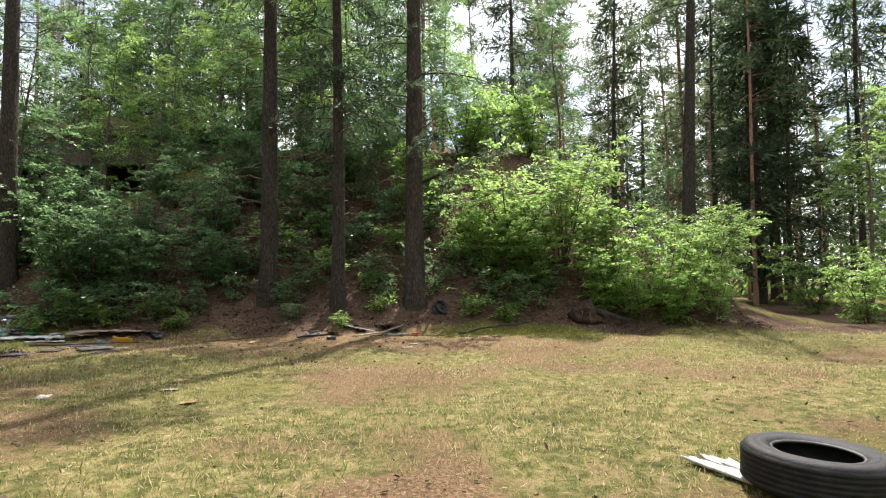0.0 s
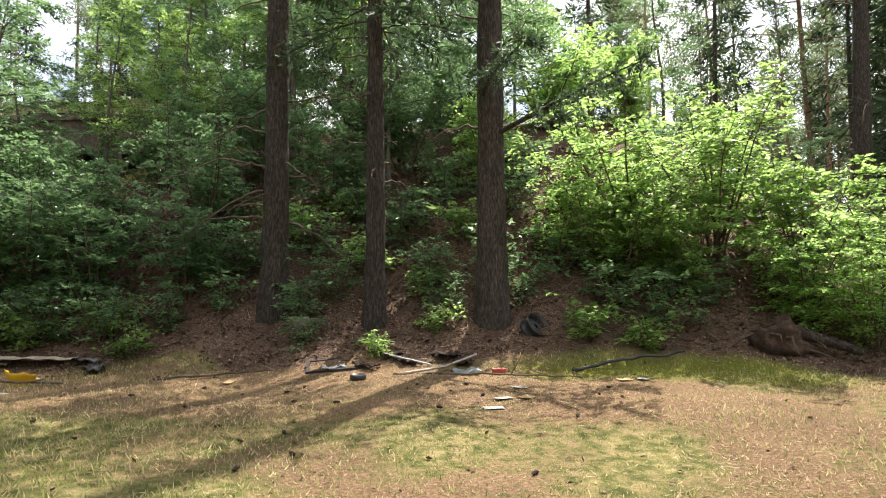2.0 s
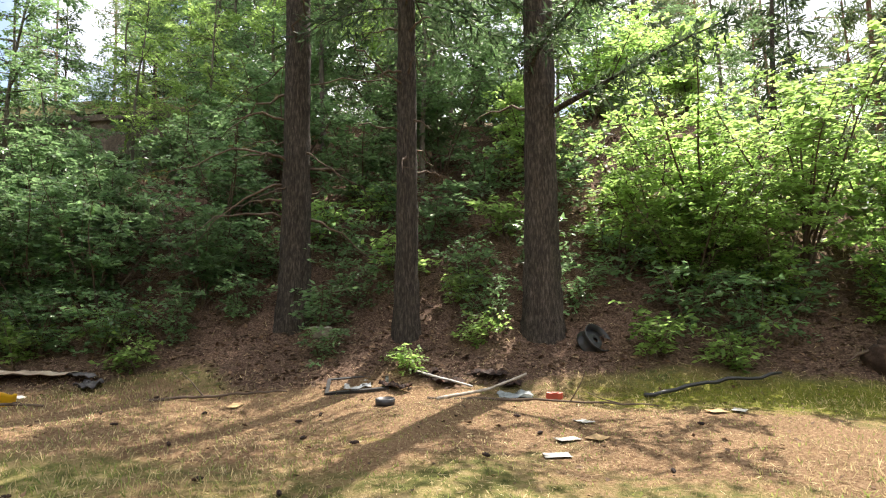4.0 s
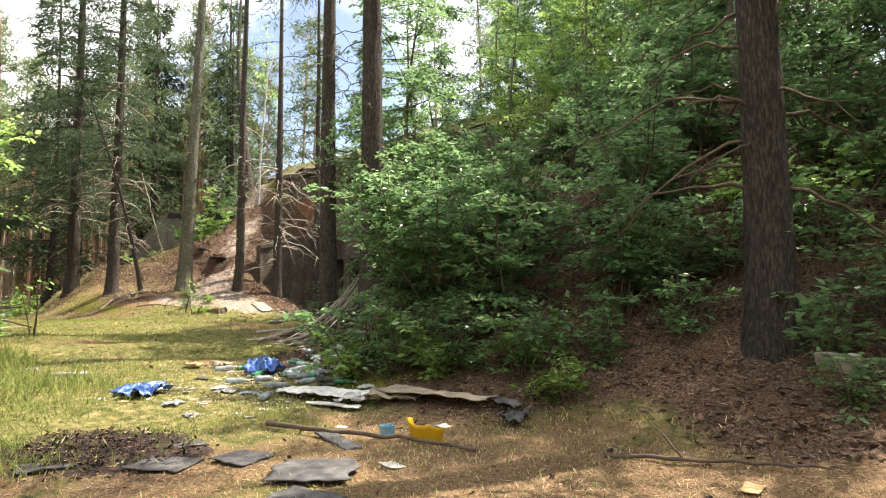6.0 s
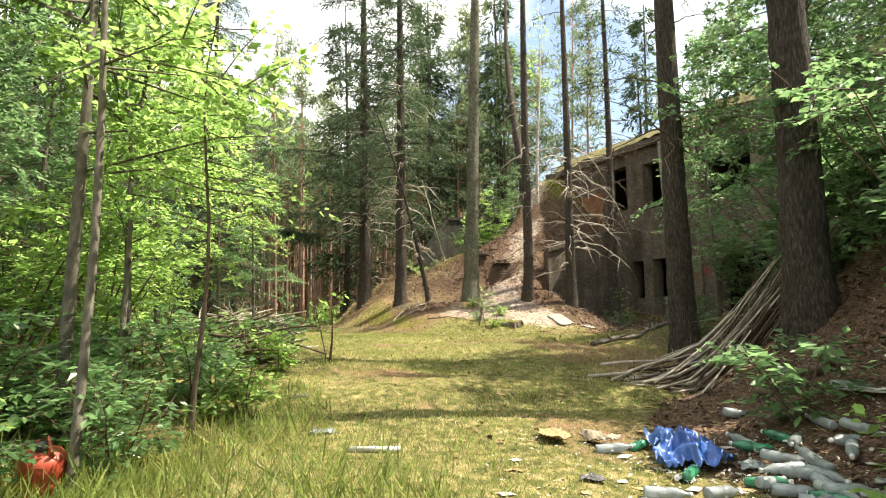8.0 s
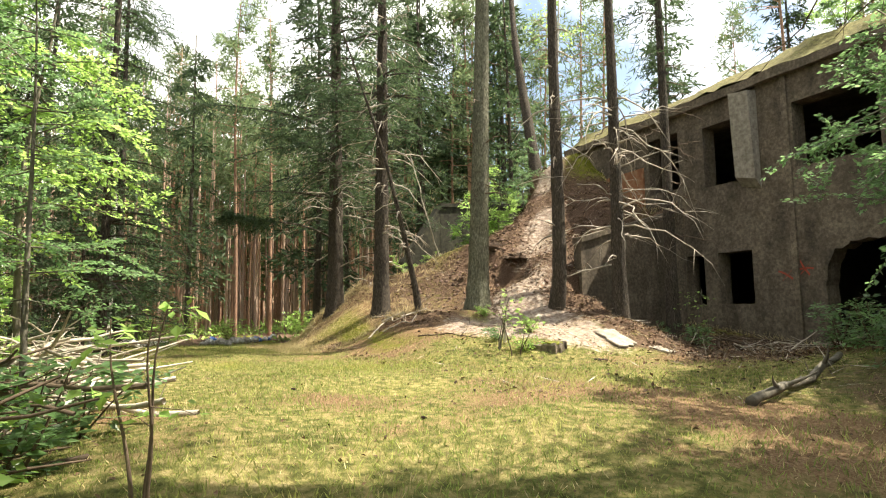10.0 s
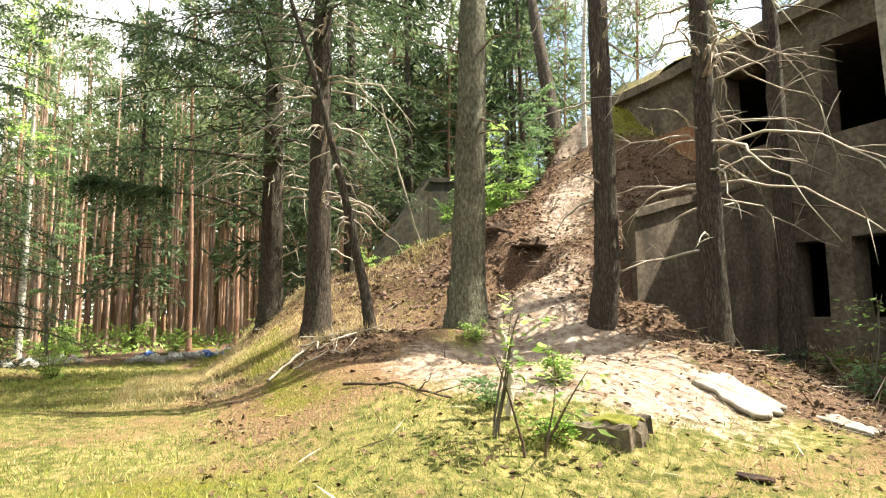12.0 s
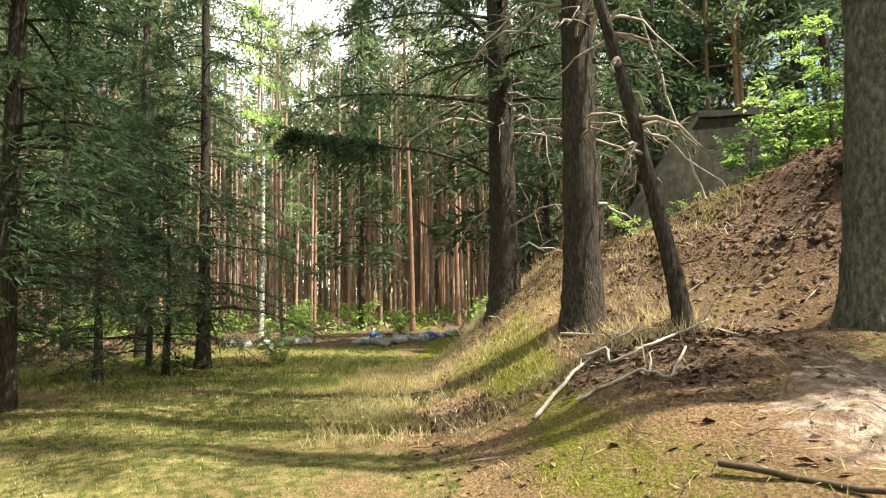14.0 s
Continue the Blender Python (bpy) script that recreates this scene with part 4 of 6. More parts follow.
# leafy shrubs and young broadleaved trees in a few forms
bush_protos, light_protos, broad_protos, thin_protos, low_protos = [], [], [], [], []
for k in range(4):
    bush_protos.append(leafy_thing("bush", "dense dark green hornbeam bush on a bank", "bush", "dark bushes", TWIG, LEAF, rng, 7 + k, 18, 2.3, 1.35, 4700, 0.098, 0.014, 0.05))
    light_protos.append(leafy_thing("bush", "sunlit bright green young beech bush", "bush", "bright bushes", TWIG, LEAF_LIGHT, rng, 7 + k, 18, 2.3, 1.35, 5000, 0.085, 0.014, 0.05))
for k in range(3):
    broad_protos.append(leafy_thing("young_tree", "young leafy hornbeam with thin dark trunk", "tree", "young broadleaved trees", BARK_GREY, LEAF_LIGHT if k == 1 else LEAF, rng, 1, 34, 7.5 + k, 1.5, 8000, 0.10, 0.065, 0.22, shoot=1.75))
    low_protos.append(leafy_thing("shrub", "low pale green leafy shrub", "shrub", "low shrubs", TWIG, LEAF_LIGHT if k else LEAF, rng, 5, 7, 0.75, 0.5, 520, 0.085, 0.007, 0.15, shoot=0.34))


dark_low = [leafy_thing("shrub", "low dark green leafy shrub on leaf litter", "shrub", "low dark shrubs", TWIG, LEAF, rng, 6, 8, 0.9, 0.6, 760, 0.08, 0.008, 0.08, shoot=0.38) for k in range(3)]


def shrubs(kinds, spots):
    for x, y, s in spots:
        set_out(kinds, x, y, s * 0.92, s * 1.08)


shrubs(bush_protos, [(-5.0, 12.5, 0.75), (-6.2, 12.1, 0.85), (-7.2, 12.2, 0.95), (-7.9, 12.4, 0.9), (-6.7, 13.2, 0.92), (-7.9, 13.4, 0.85), (-9.0, 13.9, 0.95), (-5.4, 13.8, 1.0), (-9.7, 14.5, 0.9), (-9.3, 14.6, 0.72),
                     (-11.0, 15.6, 1.05), (-12.4, 17.0, 1.05), (-7.2, 15.4, 0.8), (-5.2, 15.6, 1.15), (-10.0, 17.2, 0.4), (-12.0, 19.4, 0.5), (-8.0, 18.0, 0.8), (-6.0, 17.8, 1.15), (-14.8, 20.2, 0.85), (-4.0, 18.2, 1.1),
                     (-2.4, 16.2, 1.0), (-3.6, 15.0, 0.9), (-1.2, 18.0, 1.1), (-14.0, 18.2, 0.8), (-11.5, 21.2, 0.4), (-9.0, 20.5, 0.7), (-2.0, 20.2, 1.2), (1.0, 20.0, 1.2)])
shrubs(light_protos, [(2.0, 12.6, 0.8), (1.2, 12.8, 0.75), (3.3, 12.2, 0.75), (3.9, 11.7, 0.6), (4.5, 11.6, 0.6), (0.8, 13.2, 0.95), (1.7, 13.6, 1.2), (2.7, 13.4, 1.2), (3.7, 13.0, 1.1), (4.6, 12.3, 0.9), (5.6, 13.0, 1.0), (5.2, 11.4, 0.6), (6.4, 14.2, 1.0), (9.2, 13.0, 0.75), (9.8, 11.2, 0.7),
                      (10.8, 13.6, 0.85), (8.9, 10.0, 0.55), (7.4, 17.4, 1.1), (10.6, 17.0, 1.1), (13, 15, 1.1), (-0.7, 15.4, 1.1), (12.4, 12.4, 0.9), (14.5, 18, 1.2), (0.6, 19.0, 1.2), (3.0, 20.0, 1.3), (5.2, 21.0, 1.3), (-11.0, 23.7, 0.55), (-12.6, 23.9, 0.6), (-14.2, 23.7, 0.5), (-16.0, 24.0, 0.55), (-17.6, 24.2, 0.5), (-19.4, 24.6, 0.5),
                      (-11.2, 5.4, 0.9), (-13.2, 6.2, 1.0), (-15.0, 6.8, 1.05), (-17.8, 7.6, 0.8), (-9.6, 4.6, 0.8), (-23.5, 6.6, 0.9), (-33.5, 10.2, 0.5), (-16.8, 5.6, 1.1), (-12.4, 4.6, 1.0), (-19.0, 6.6, 0.9), (-21.5, 5.4, 1.0), (-14.4, 3.6, 1.2), (-10.8, 3.4, 0.9), (-29.5, 17.6, 0.8), (-30.2, 20.0, 1.0), (-28.9, 19.6, 1.1), (-28.9, 20.5, 1.35), (-29.3, 21.2, 1.5),
                      (-41, -3, 0.7), (-43, 1, 0.7), (-42, 5, 0.6), (-44, 9, 0.7), (-43, 13, 0.6), (-45, 17, 0.7), (-40.5, 2.4, 0.55), (-46, -6, 0.8), (-40, -7, 0.8), (-37, -1, 0.8), (-48, 4, 0.8), (-47, 11, 0.8), (-36, 16.5, 0.6)])
shrubs(broad_protos, [(-11.2, 15.6, 0.95), (-7.6, 20.2, 0.85), (-5.0, 17.0, 0.85), (-2.6, 15.6, 0.75), (-3.8, 18.4, 0.85), (-14.2, 20.8, 0.6), (-9.2, 22.0, 0.8), (-5.5, 23, 0.8), (-0.6, 22.5, 0.9), (-15.6, 6.2, 0.7), (-13.0, 7.4, 0.55), (-17.5, 6.6, 0.75), (-20.0, 7.4, 0.6), (0, 22, 0.75), (4.5, 22.5, 0.8), (8.5, 22, 0.8), (-18.3, 8.6, 0.62), (-16.2, 9.0, 0.4), (-15.05, 18.1, 0.76),
                      (-11.5, 7.0, 0.8), (-13.8, 5.0, 0.9), (-16.0, 3.6, 1.0), (-12.0, 2.4, 0.95), (-18.6, 4.6, 0.95), (-21.0, 2.6, 1.0), (-16.6, 7.6, 0.7), (-24.0, 2.0, 1.0), (-14.5, 0.2, 1.1), (-18, -1, 1.1), (-10.5, 0.5, 1.0), (-11.2, 24.8, 0.85), (-13.4, 25.2, 0.8), (-8.4, 24.6, 0.95), (-6.2, 25.6, 1.0), (-15.8, 26.0, 0.75),
                      (-11.9, 16.7, 0.85), (-12.9, 18.4, 0.9), (-10.8, 18.9, 0.7), (-12.6, 21.0, 0.9), (-6.4, 19.4, 0.7), (-4.4, 20.6, 0.9), (-2.9, 18.0, 0.95), (-0.6, 17.4, 0.8), (-8.6, 18.6, 0.65), (-10.2, 21.6, 1.1),
                      (-13.6, 28.5, 1.5), (-8.8, 27.8, 1.4), (-3.6, 26.4, 1.4), (-14.8, 32.0, 1.6), (-28.9, 20.6, 0.5), (-29.6, 19.6, 0.48), (-28.6, 21.3, 0.4),
                      (12.5, 17.5, 0.8), (15, 13, 0.9), (18, 19, 1.0), (-28.8, 19.6, 0.45), (-40, 9, 0.9), (-44, -1, 1.0)])
shrubs(low_protos, [(-3.0, 11.6, 0.7), (-1.95, 11.25, 0.62), (-1.2, 11.8, 0.7), (-3.2, 12.1, 1.0), (-1.6, 12.6, 1.0), (-2.6, 13.2, 1.2), (-0.2, 12.4, 1.0), (0.5, 11.6, 0.9), (-5.0, 11.3, 0.8), (-4.6, 12.9, 1.2), (-3.9, 13.8, 1.2), (1.3, 11.6, 0.9), (2.2, 12.4, 1.2), (-1.0, 13.8, 1.2), (-3.2, 14.6, 1.3), (-2.0, 14.4, 1.2), (0.2, 13.4, 1.1), (-4.4, 14.2, 1.2), (-1.6, 15.6, 1.3), (-0.4, 16.4, 1.3), (-5.6, 11.7, 0.9), (1.0, 12.2, 1.1), (3.2, 11.9, 0.9), (-7.0, 11.6, 1.1), (-8.9, 11.8, 1.1),
                    (-6.4, 11.2, 0.9), (-7.6, 11.2, 1.0), (-9.9, 6.8, 0.8), (-9.2, 6.2, 1.0), (-10.6, 6.4, 1.1), (-11.2, 6.9, 1.1), (-8.4, 6.2, 0.9), (-10.0, 5.8, 1.2), (-12.2, 7.3, 1.0), (-9.4, 5.4, 1.2), (-11.6, 8.4, 1.0), (-12.6, 8.2, 1.0), (-13.8, 8.0, 1.0), (-14.4, 8.9, 1.1), (-15.2, 9.1, 1.2), (-13.6, 9.0, 0.9), (-14.9, 8.4, 1.2), (-16.2, 9.3, 1.0), (-15.6, 8.3, 1.1), (1.4, 14.6, 1.2), (2.4, 15.0, 1.2), (3.6, 15.2, 1.2), (0.6, 14.4, 1.2), (2.8, 16.6, 1.2), (1.2, 16.4, 1.2), (-8.6, 5.8, 1.0), (-13.0, 7.2, 1.2), (-17.4, 8.6, 1.1),
                    (-22.9, 16.4, 0.5), (-20.3, 15.2, 0.5), (-20.5, 16.0, 0.55), (-19.6, 15.3, 0.5), (-22.0, 21.0, 0.7), (-21.6, 21.6, 0.6), (-28.0, 18.6, 0.6), (-20.1, 19.9, 0.8)])

shrubs(dark_low, [(-5.0, 11.9, 0.9), (-5.6, 11.5, 0.9), (-6.3, 11.4, 1.0), (-7.0, 11.3, 1.0), (-7.6, 11.5, 1.0), (-4.4, 12.4, 0.8), (-4.2, 13.2, 1.1), (-2.9, 12.7, 1.0), (-1.5, 12.9, 1.0), (-0.6, 13.0, 1.0), (-3.4, 13.4, 1.1), (-2.2, 13.9, 1.2), (-4.9, 13.0, 1.1), (0.4, 12.9, 1.0),
                  (-0.4, 14.4, 1.2), (-1.4, 14.9, 1.2), (-3.0, 15.3, 1.2), (-5.2, 14.4, 1.2), (1.6, 12.0, 0.9), (3.4, 12.6, 1.0), (-15.6, 17.9, 0.9), (-16.3, 18.4, 0.9), (-14.9, 17.2, 0.8), (-14.2, 16.6, 0.8), (-1.2, 12.3, 0.7), (-2.7, 14.4, 1.2), (-0.1, 15.4, 1.2), (-10.4, 7.5, 0.9), (-9.7, 6.5, 1.0), (-11.2, 7.3, 1.1), (-12.0, 8.0, 1.0), (-10.8, 6.6, 1.2), (-9.0, 6.0, 1.0), (-11.7, 6.5, 1.2), (-12.9, 7.5, 1.1)])

# close-set thin pines beyond the track
g_trunk = Geo()
for q in range(430):
    x, y = rng.uniform(-88, -50), rng.uniform(-16, 34)
    z, h, r = z_at(x, y), rng.uniform(13, 18), rng.uniform(0.06, 0.12)
    lean = rng.normal(0, 0.22, 2)
    g_trunk.add(*tube([(x, y, z - 0.2), (x + lean[0] * 0.5, y + lean[1] * 0.5, z + h * 0.5), (x + lean[0], y + lean[1], z + h)], [r * 1.1, r * 0.85, 0.02], 6, cap=False))
tagged(new("far_trunks", g_trunk.mesh("far_trunks", BARK_FAR)), "close-set thin reddish pine trunks beyond the track", "woods", kind="stuff")

# far woods that close the horizon
g_trunk, P, D, S = Geo(), [], [], []
for q in range(1500):
    a, r = (rng.uniform(0, 6.283) if q < 1150 else rng.uniform(2.5, 3.9)), rng.uniform(52, 120)
    x, y = -15 + r * math.cos(a), 10 + r * math.sin(a)
    h = rng.uniform(14, 20)
    z = z_at(x, y)
    lean = rng.normal(0, 0.25, 2)
    g_trunk.add(*tube([(x, y, z - 0.2), (x + lean[0] * 0.5, y + lean[1] * 0.5, z + h * 0.5), (x + lean[0], y + lean[1], z + h)], [0.15, 0.11, 0.02], 5, cap=False))
    n = 160
    u = rng.beta(1.3, 1.3, n)
    low = rng.uniform(0.0, 0.2) if r > 75 else rng.uniform(0.12, 0.5)
    zz = z + h * (low + (1 - low) * u)
    rad = (2.4 * (1.02 - u)) * np.sqrt(rng.random(n)) + 0.2
    aa = rng.uniform(0, 6.283, n)
    P.append(np.stack([x + rad * np.cos(aa), y + rad * np.sin(aa), zz], -1))
    D.append(np.stack([np.cos(aa), np.sin(aa), rng.uniform(-0.5, 0.3, n)], -1))
    S.append(rng.uniform(0.5, 1.3, n))
tagged(new("far_trunks", g_trunk.mesh("far_trunks", BARK_RED)), "far reddish pine trunks of the forest", "woods", kind="stuff")
P, D, S = np.concatenate(P), np.concatenate(D), np.concatenate(S)
tagged(new("far_woods", Geo().add(*blades(P, D, S, S * 0.4, rng.normal(0, 1, P.shape))).mesh("far_woods", NEEDLE_PINE, False)), "far grey-green crowns closing the forest", "woods", kind="stuff")
m = 36000
a, r = rng.uniform(0, 6.283, m), rng.uniform(38, 110, m)
x, y = -15 + r * np.cos(a), 10 + r * np.sin(a)
P = np.stack([x, y, lie(x, y) + rng.uniform(0, 1.0, m) * (0.5 + 5.5 * sstep(70, 100, r)) * np.clip(0.6 + vnoise(x * 0.3, y * 0.3, 51), 0.1, 1.2)], -1)
S = rng.uniform(0.25, 0.7, m) * (1 + sstep(70, 100, r))
tagged(new("far_undergrowth", Geo().add(*blades(P, rng.normal(0, 1, P.shape) + [0, 0, 0.3], S, S * 0.5, rng.normal(0, 0.6, P.shape) + [0, 0, 1])).mesh("far_undergrowth", LEAF_LIGHT, False)), "green undergrowth on the forest floor", "undergrowth", kind="stuff")

m = 16000
x, y = rng.uniform(-58, -35, m), rng.uniform(-14, 24, m)
keep = rng.random(m) < np.clip(0.55 + vnoise(x * 0.35, y * 0.35, 52), 0.05, 1) * (1 - sstep(-44, -40, x) * sstep(5.5, 7.5, y) * (1 - sstep(14, 16, y)))
x, y = x[keep], y[keep]
P = np.stack([x, y, lie(x, y) + rng.uniform(0.02, 0.75, len(x)) * np.clip(0.6 + vnoise(x * 0.5, y * 0.5, 53), 0.12, 1.2)], -1)
S = rng.uniform(0.12, 0.34, len(x))
tagged(new("undergrowth", Geo().add(*blades(P, rng.normal(0, 1, P.shape) + [0, 0, 0.3], S, S * 0.45, rng.normal(0, 0.6, P.shape) + [0, 0, 1])).mesh("undergrowth", LEAF_LIGHT, False)), "green ferny undergrowth below thin pines", "undergrowth", kind="stuff")

# ---------------------------------------------------------------- turf and litter


def scatter(n, x0, x1, y0, y1, want):
    x, y = rng.uniform(x0, x1, n), rng.uniform(y0, y1, n)
    keep = rng.random(n) < want(x, y)
    x, y = x[keep], y[keep]
    inside = (x > BX0) & (x < BX1) & (y > BY0) & (y < BY1)
    x, y = x[~inside], y[~inside]
    return np.stack([x, y, lie(x, y)], -1)


def turfy(x, y):
    bare, litter, sand, moss = cover(x, y)
    return np.clip(1.15 - 1.3 * litter - 1.2 * sand - 0.75 * np.clip(bare, 0, 1), 0.0, 1)


def blades_of_grass(name, n, box, want, length, width, material, label):
    p = scatter(n, *box, want)
    m = len(p)
    d = rng.normal(0, 0.55, (m, 3)) * [1, 1, 0] + [0, 0, 1]
    L = length * rng.uniform(0.4, 1.5, m) * (0.75 + 0.5 * np.clip(vnoise(p[:, 0] * 0.8, p[:, 1] * 0.8, 61), -0.6, 1))
    tagged(new(name, Geo().add(*blades(p - [0, 0, 0.006], d, L, width * rng.uniform(0.7, 1.4, m), rng.normal(0, 1, (m, 3)))).mesh(name, material, False)), label, "grass", kind="stuff")


blades_of_grass("grass", 150000, (-12, 9, 1.5, 11.4), lambda x, y: turfy(x, y) * 0.6, 0.05, 0.006, GRASS, "short green turf blades on the clearing")
blades_of_grass("grass", 150000, (-30, -9, 8.5, 19), lambda x, y: turfy(x, y) * 0.9, 0.06, 0.007, GRASS, "short green turf blades along the track")
blades_of_grass("grass", 40000, (-44, -28, 4, 15), turfy, 0.10, 0.014, GRASS, "longer green grass at the track's far end")
blades_of_grass("dry_grass", 110000, (-12, 9, 1.5, 11.4), lambda x, y: 0.35 + 0.65 * turfy(x, y), 0.045, 0.006, STRAW, "straw-coloured dry grass on the clearing")
blades_of_grass("dry_grass", 14000, (-33, -27, 12.6, 18), lambda x, y: np.full(np.shape(x), 0.8), 0.10, 0.007, STRAW, "pale dry grass on the mound's far foot")
blades_of_grass("dry_grass", 60000, (-30, -9, 8.5, 19), lambda x, y: 0.15 + 0.3 * turfy(x, y), 0.055, 0.006, STRAW, "straw-coloured dry grass along the track")
blades_of_grass("dry_grass", 16000, (-31, -24, 12.2, 15.8), lambda x, y: np.full(np.shape(x), 0.9), 0.16, 0.006, STRAW, "tall bleached grass at the mound's edge")
blades_of_grass("grass", 16000, (-13, -8, 5.6, 9.2), lambda x, y: np.clip(vnoise(x * 1.2, y * 1.2, 62) + 0.3, 0, 1), 0.26, 0.010, GRASS, "tall grass tufts beside the rubbish")
blades_of_grass("grass", 22000, (-10.5, -6.2, 6.6, 9.9), lambda x, y: np.clip(0.35 + 0.9 * vnoise(x * 1.3, y * 1.3, 65), 0, 1), 0.13, 0.007, GRASS, "rank green grass between the rubbish")
blades_of_grass("dry_grass", 30000, (BX0, BX1, BY0 - 0.1, BY0 + 2), lambda x, y: np.full(np.shape(x), 0.9), 0.26, 0.009, STRAW, "dry grass fringe on the bunker roof")


def fallen(name, n, box, want, size, material, label, wide=0.6):
    p = scatter(n, *box, want)
    m = len(p)
    s = size * rng.uniform(0.5, 1.5, m)
    tagged(new(name, Geo().add(*blades(p + [0, 0, 0.008], rng.normal(0, 1, (m, 3)) * [1, 1, 0.3], s, s * wide, rng.normal(0, 0.4, (m, 3)) + [0, 0, 1], 0.12)).mesh(name, material, False)), label, "litter", kind="stuff")


def littery(x, y):
    bare, litter, sand, moss = cover(x, y)
    return np.clip(litter - 0.8 * sand - 1.1 * np.clip(moss, 0, 1), 0.0, 1)


fallen("fallen_leaves", 60000, (-13, 6, 10, 17), littery, 0.055, DRYLEAF, "brown fallen leaves on the bank")
fallen("fallen_leaves", 70000, (-32, -16, 13, 23), lambda x, y: np.clip(littery(x, y) + 0.08, 0, 1), 0.06, DRYLEAF, "brown fallen leaves and needles on the mound")
fallen("fallen_leaves", 16000, (-20, 8, 2, 17), lambda x, y: np.full(np.shape(x), 0.5), 0.035, DRYLEAF, "scattered dry leaves on the turf")
fallen("fallen_twigs", 11000, (-31, -15, 13.2, 23), lambda x, y: np.clip(littery(x, y) + 0.12, 0, 1), 0.26, TWIG, "thin brown twigs strewn over the mound", 0.035)
fallen("fallen_twigs", 4200, (-31, -15, 13.2, 23), lambda x, y: np.clip(littery(x, y) + 0.12, 0, 1), 0.30, DEADWOOD, "bleached thin twigs strewn over the mound", 0.035)
fallen("straw_litter", 100000, (-9, 8, 1.8, 11), lambda x, y: np.clip(0.45 + 0.6 * vnoise(x * 1.1, y * 1.1, 63), 0.1, 1), 0.042, STRAW, "flattened dry stalks strewn over the turf", 0.09)
fallen("needle_litter", 80000, (-32, 6, 9.5, 23), lambda x, y: np.clip(cover(x, y)[1] + cover(x, y)[2], 0, 1), 0.09, STRAW, "dry needles and stalks on bare soil", 0.05)

# ---------------------------------------------------------------- dumped rubbish and deadwood
RUBBER = surf("worn_tyre_rubber", [(0.006, 0.006, 0.0065), (0.013, 0.013, 0.0135), (0.032, 0.031, 0.029)], 20, 0.6, 0.3, 60)
STEEL = surf("dull_bead_steel", [(0.07, 0.07, 0.07), (0.16, 0.16, 0.16)], 20, 0.6, 0.2, 40, metal=0.7)
WHITE_PAINT = surf("flaking_white_paint", [(0.30, 0.28, 0.25), (0.62, 0.61, 0.58), (0.78, 0.77, 0.74)], 9, 0.7, 0.3, 40)
PLASTER_SHEET = surf("dirty_white_sheet", [(0.24, 0.22, 0.19), (0.50, 0.49, 0.46), (0.70, 0.70, 0.68)], 12, 0.6, 0.3, 30)
TAN_BOARD = surf("wet_fibreboard", [(0.16, 0.12, 0.085), (0.30, 0.245, 0.18), (0.42, 0.36, 0.28)], 8, 0.85, 0.4, 40)
FELT = surf("roofing_felt", [(0.035, 0.033, 0.033), (0.085, 0.08, 0.08), (0.15, 0.14, 0.135)], 14, 0.85, 0.6, 60)
CHAR = surf("charred_bark", [(0.010, 0.007, 0.006), (0.032, 0.020, 0.016), (0.085, 0.042, 0.028)], 18, 0.9, 0.9, 50, island=0.5)
BLUE = surf("blue_plastic_sheet", [(0.012, 0.035, 0.14), (0.025, 0.085, 0.30), (0.10, 0.19, 0.40)], 16, 0.35, 0.3, 30, spec=0.6)
YELLOW = surf("yellow_plastic", [(0.62, 0.34, 0.01), (0.78, 0.46, 0.015)], 8, 0.4, 0.1, 30, spec=0.5)
ORANGE = surf("amber_plastic", [(0.22, 0.085, 0.012), (0.38, 0.165, 0.024)], 8, 0.45, 0.2, 30, spec=0.5)
RED = surf("faded_red_plastic", [(0.22, 0.03, 0.015), (0.42, 0.07, 0.035)], 8, 0.45, 0.2, 30, spec=0.5)
CYAN = surf("pale_blue_plastic", [(0.12, 0.30, 0.42), (0.25, 0.45, 0.55)], 8, 0.4, 0.1, 30, spec=0.5)
BLACK_PLASTIC = surf("black_plastic", [(0.012, 0.012, 0.013), (0.03, 0.03, 0.032)], 12, 0.4, 0.2, 30, spec=0.5)
PAPER = surf("weathered_paper", [(0.26, 0.24, 0.20), (0.45, 0.43, 0.38), (0.60, 0.58, 0.54)], 14, 0.9, 0.2, 30, island=0.2)
CARD = surf("soaked_cardboard", [(0.26, 0.17, 0.085), (0.44, 0.30, 0.15)], 8, 0.9, 0.3, 30)
GREEN_PET = surf("green_bottle_plastic", [(0.02, 0.12, 0.06), (0.04, 0.22, 0.12)], 6, 0.2, 0.0, spec=0.6)
CLEAR_PET = surf("cloudy_bottle_plastic", [(0.17, 0.19, 0.19), (0.32, 0.35, 0.36)], 20, 0.2, 0.0, translucent=0.25, spec=0.6)
STONE = surf("grey_stone", [(0.16, 0.15, 0.13), (0.30, 0.28, 0.25), (0.42, 0.40, 0.37)], 8, 0.95, 0.7, 30)
ROOTY = surf("torn_peaty_soil", [(0.014, 0.009, 0.006), (0.05, 0.030, 0.020), (0.13, 0.085, 0.06)], 10, 0.95, 1.0, 30)


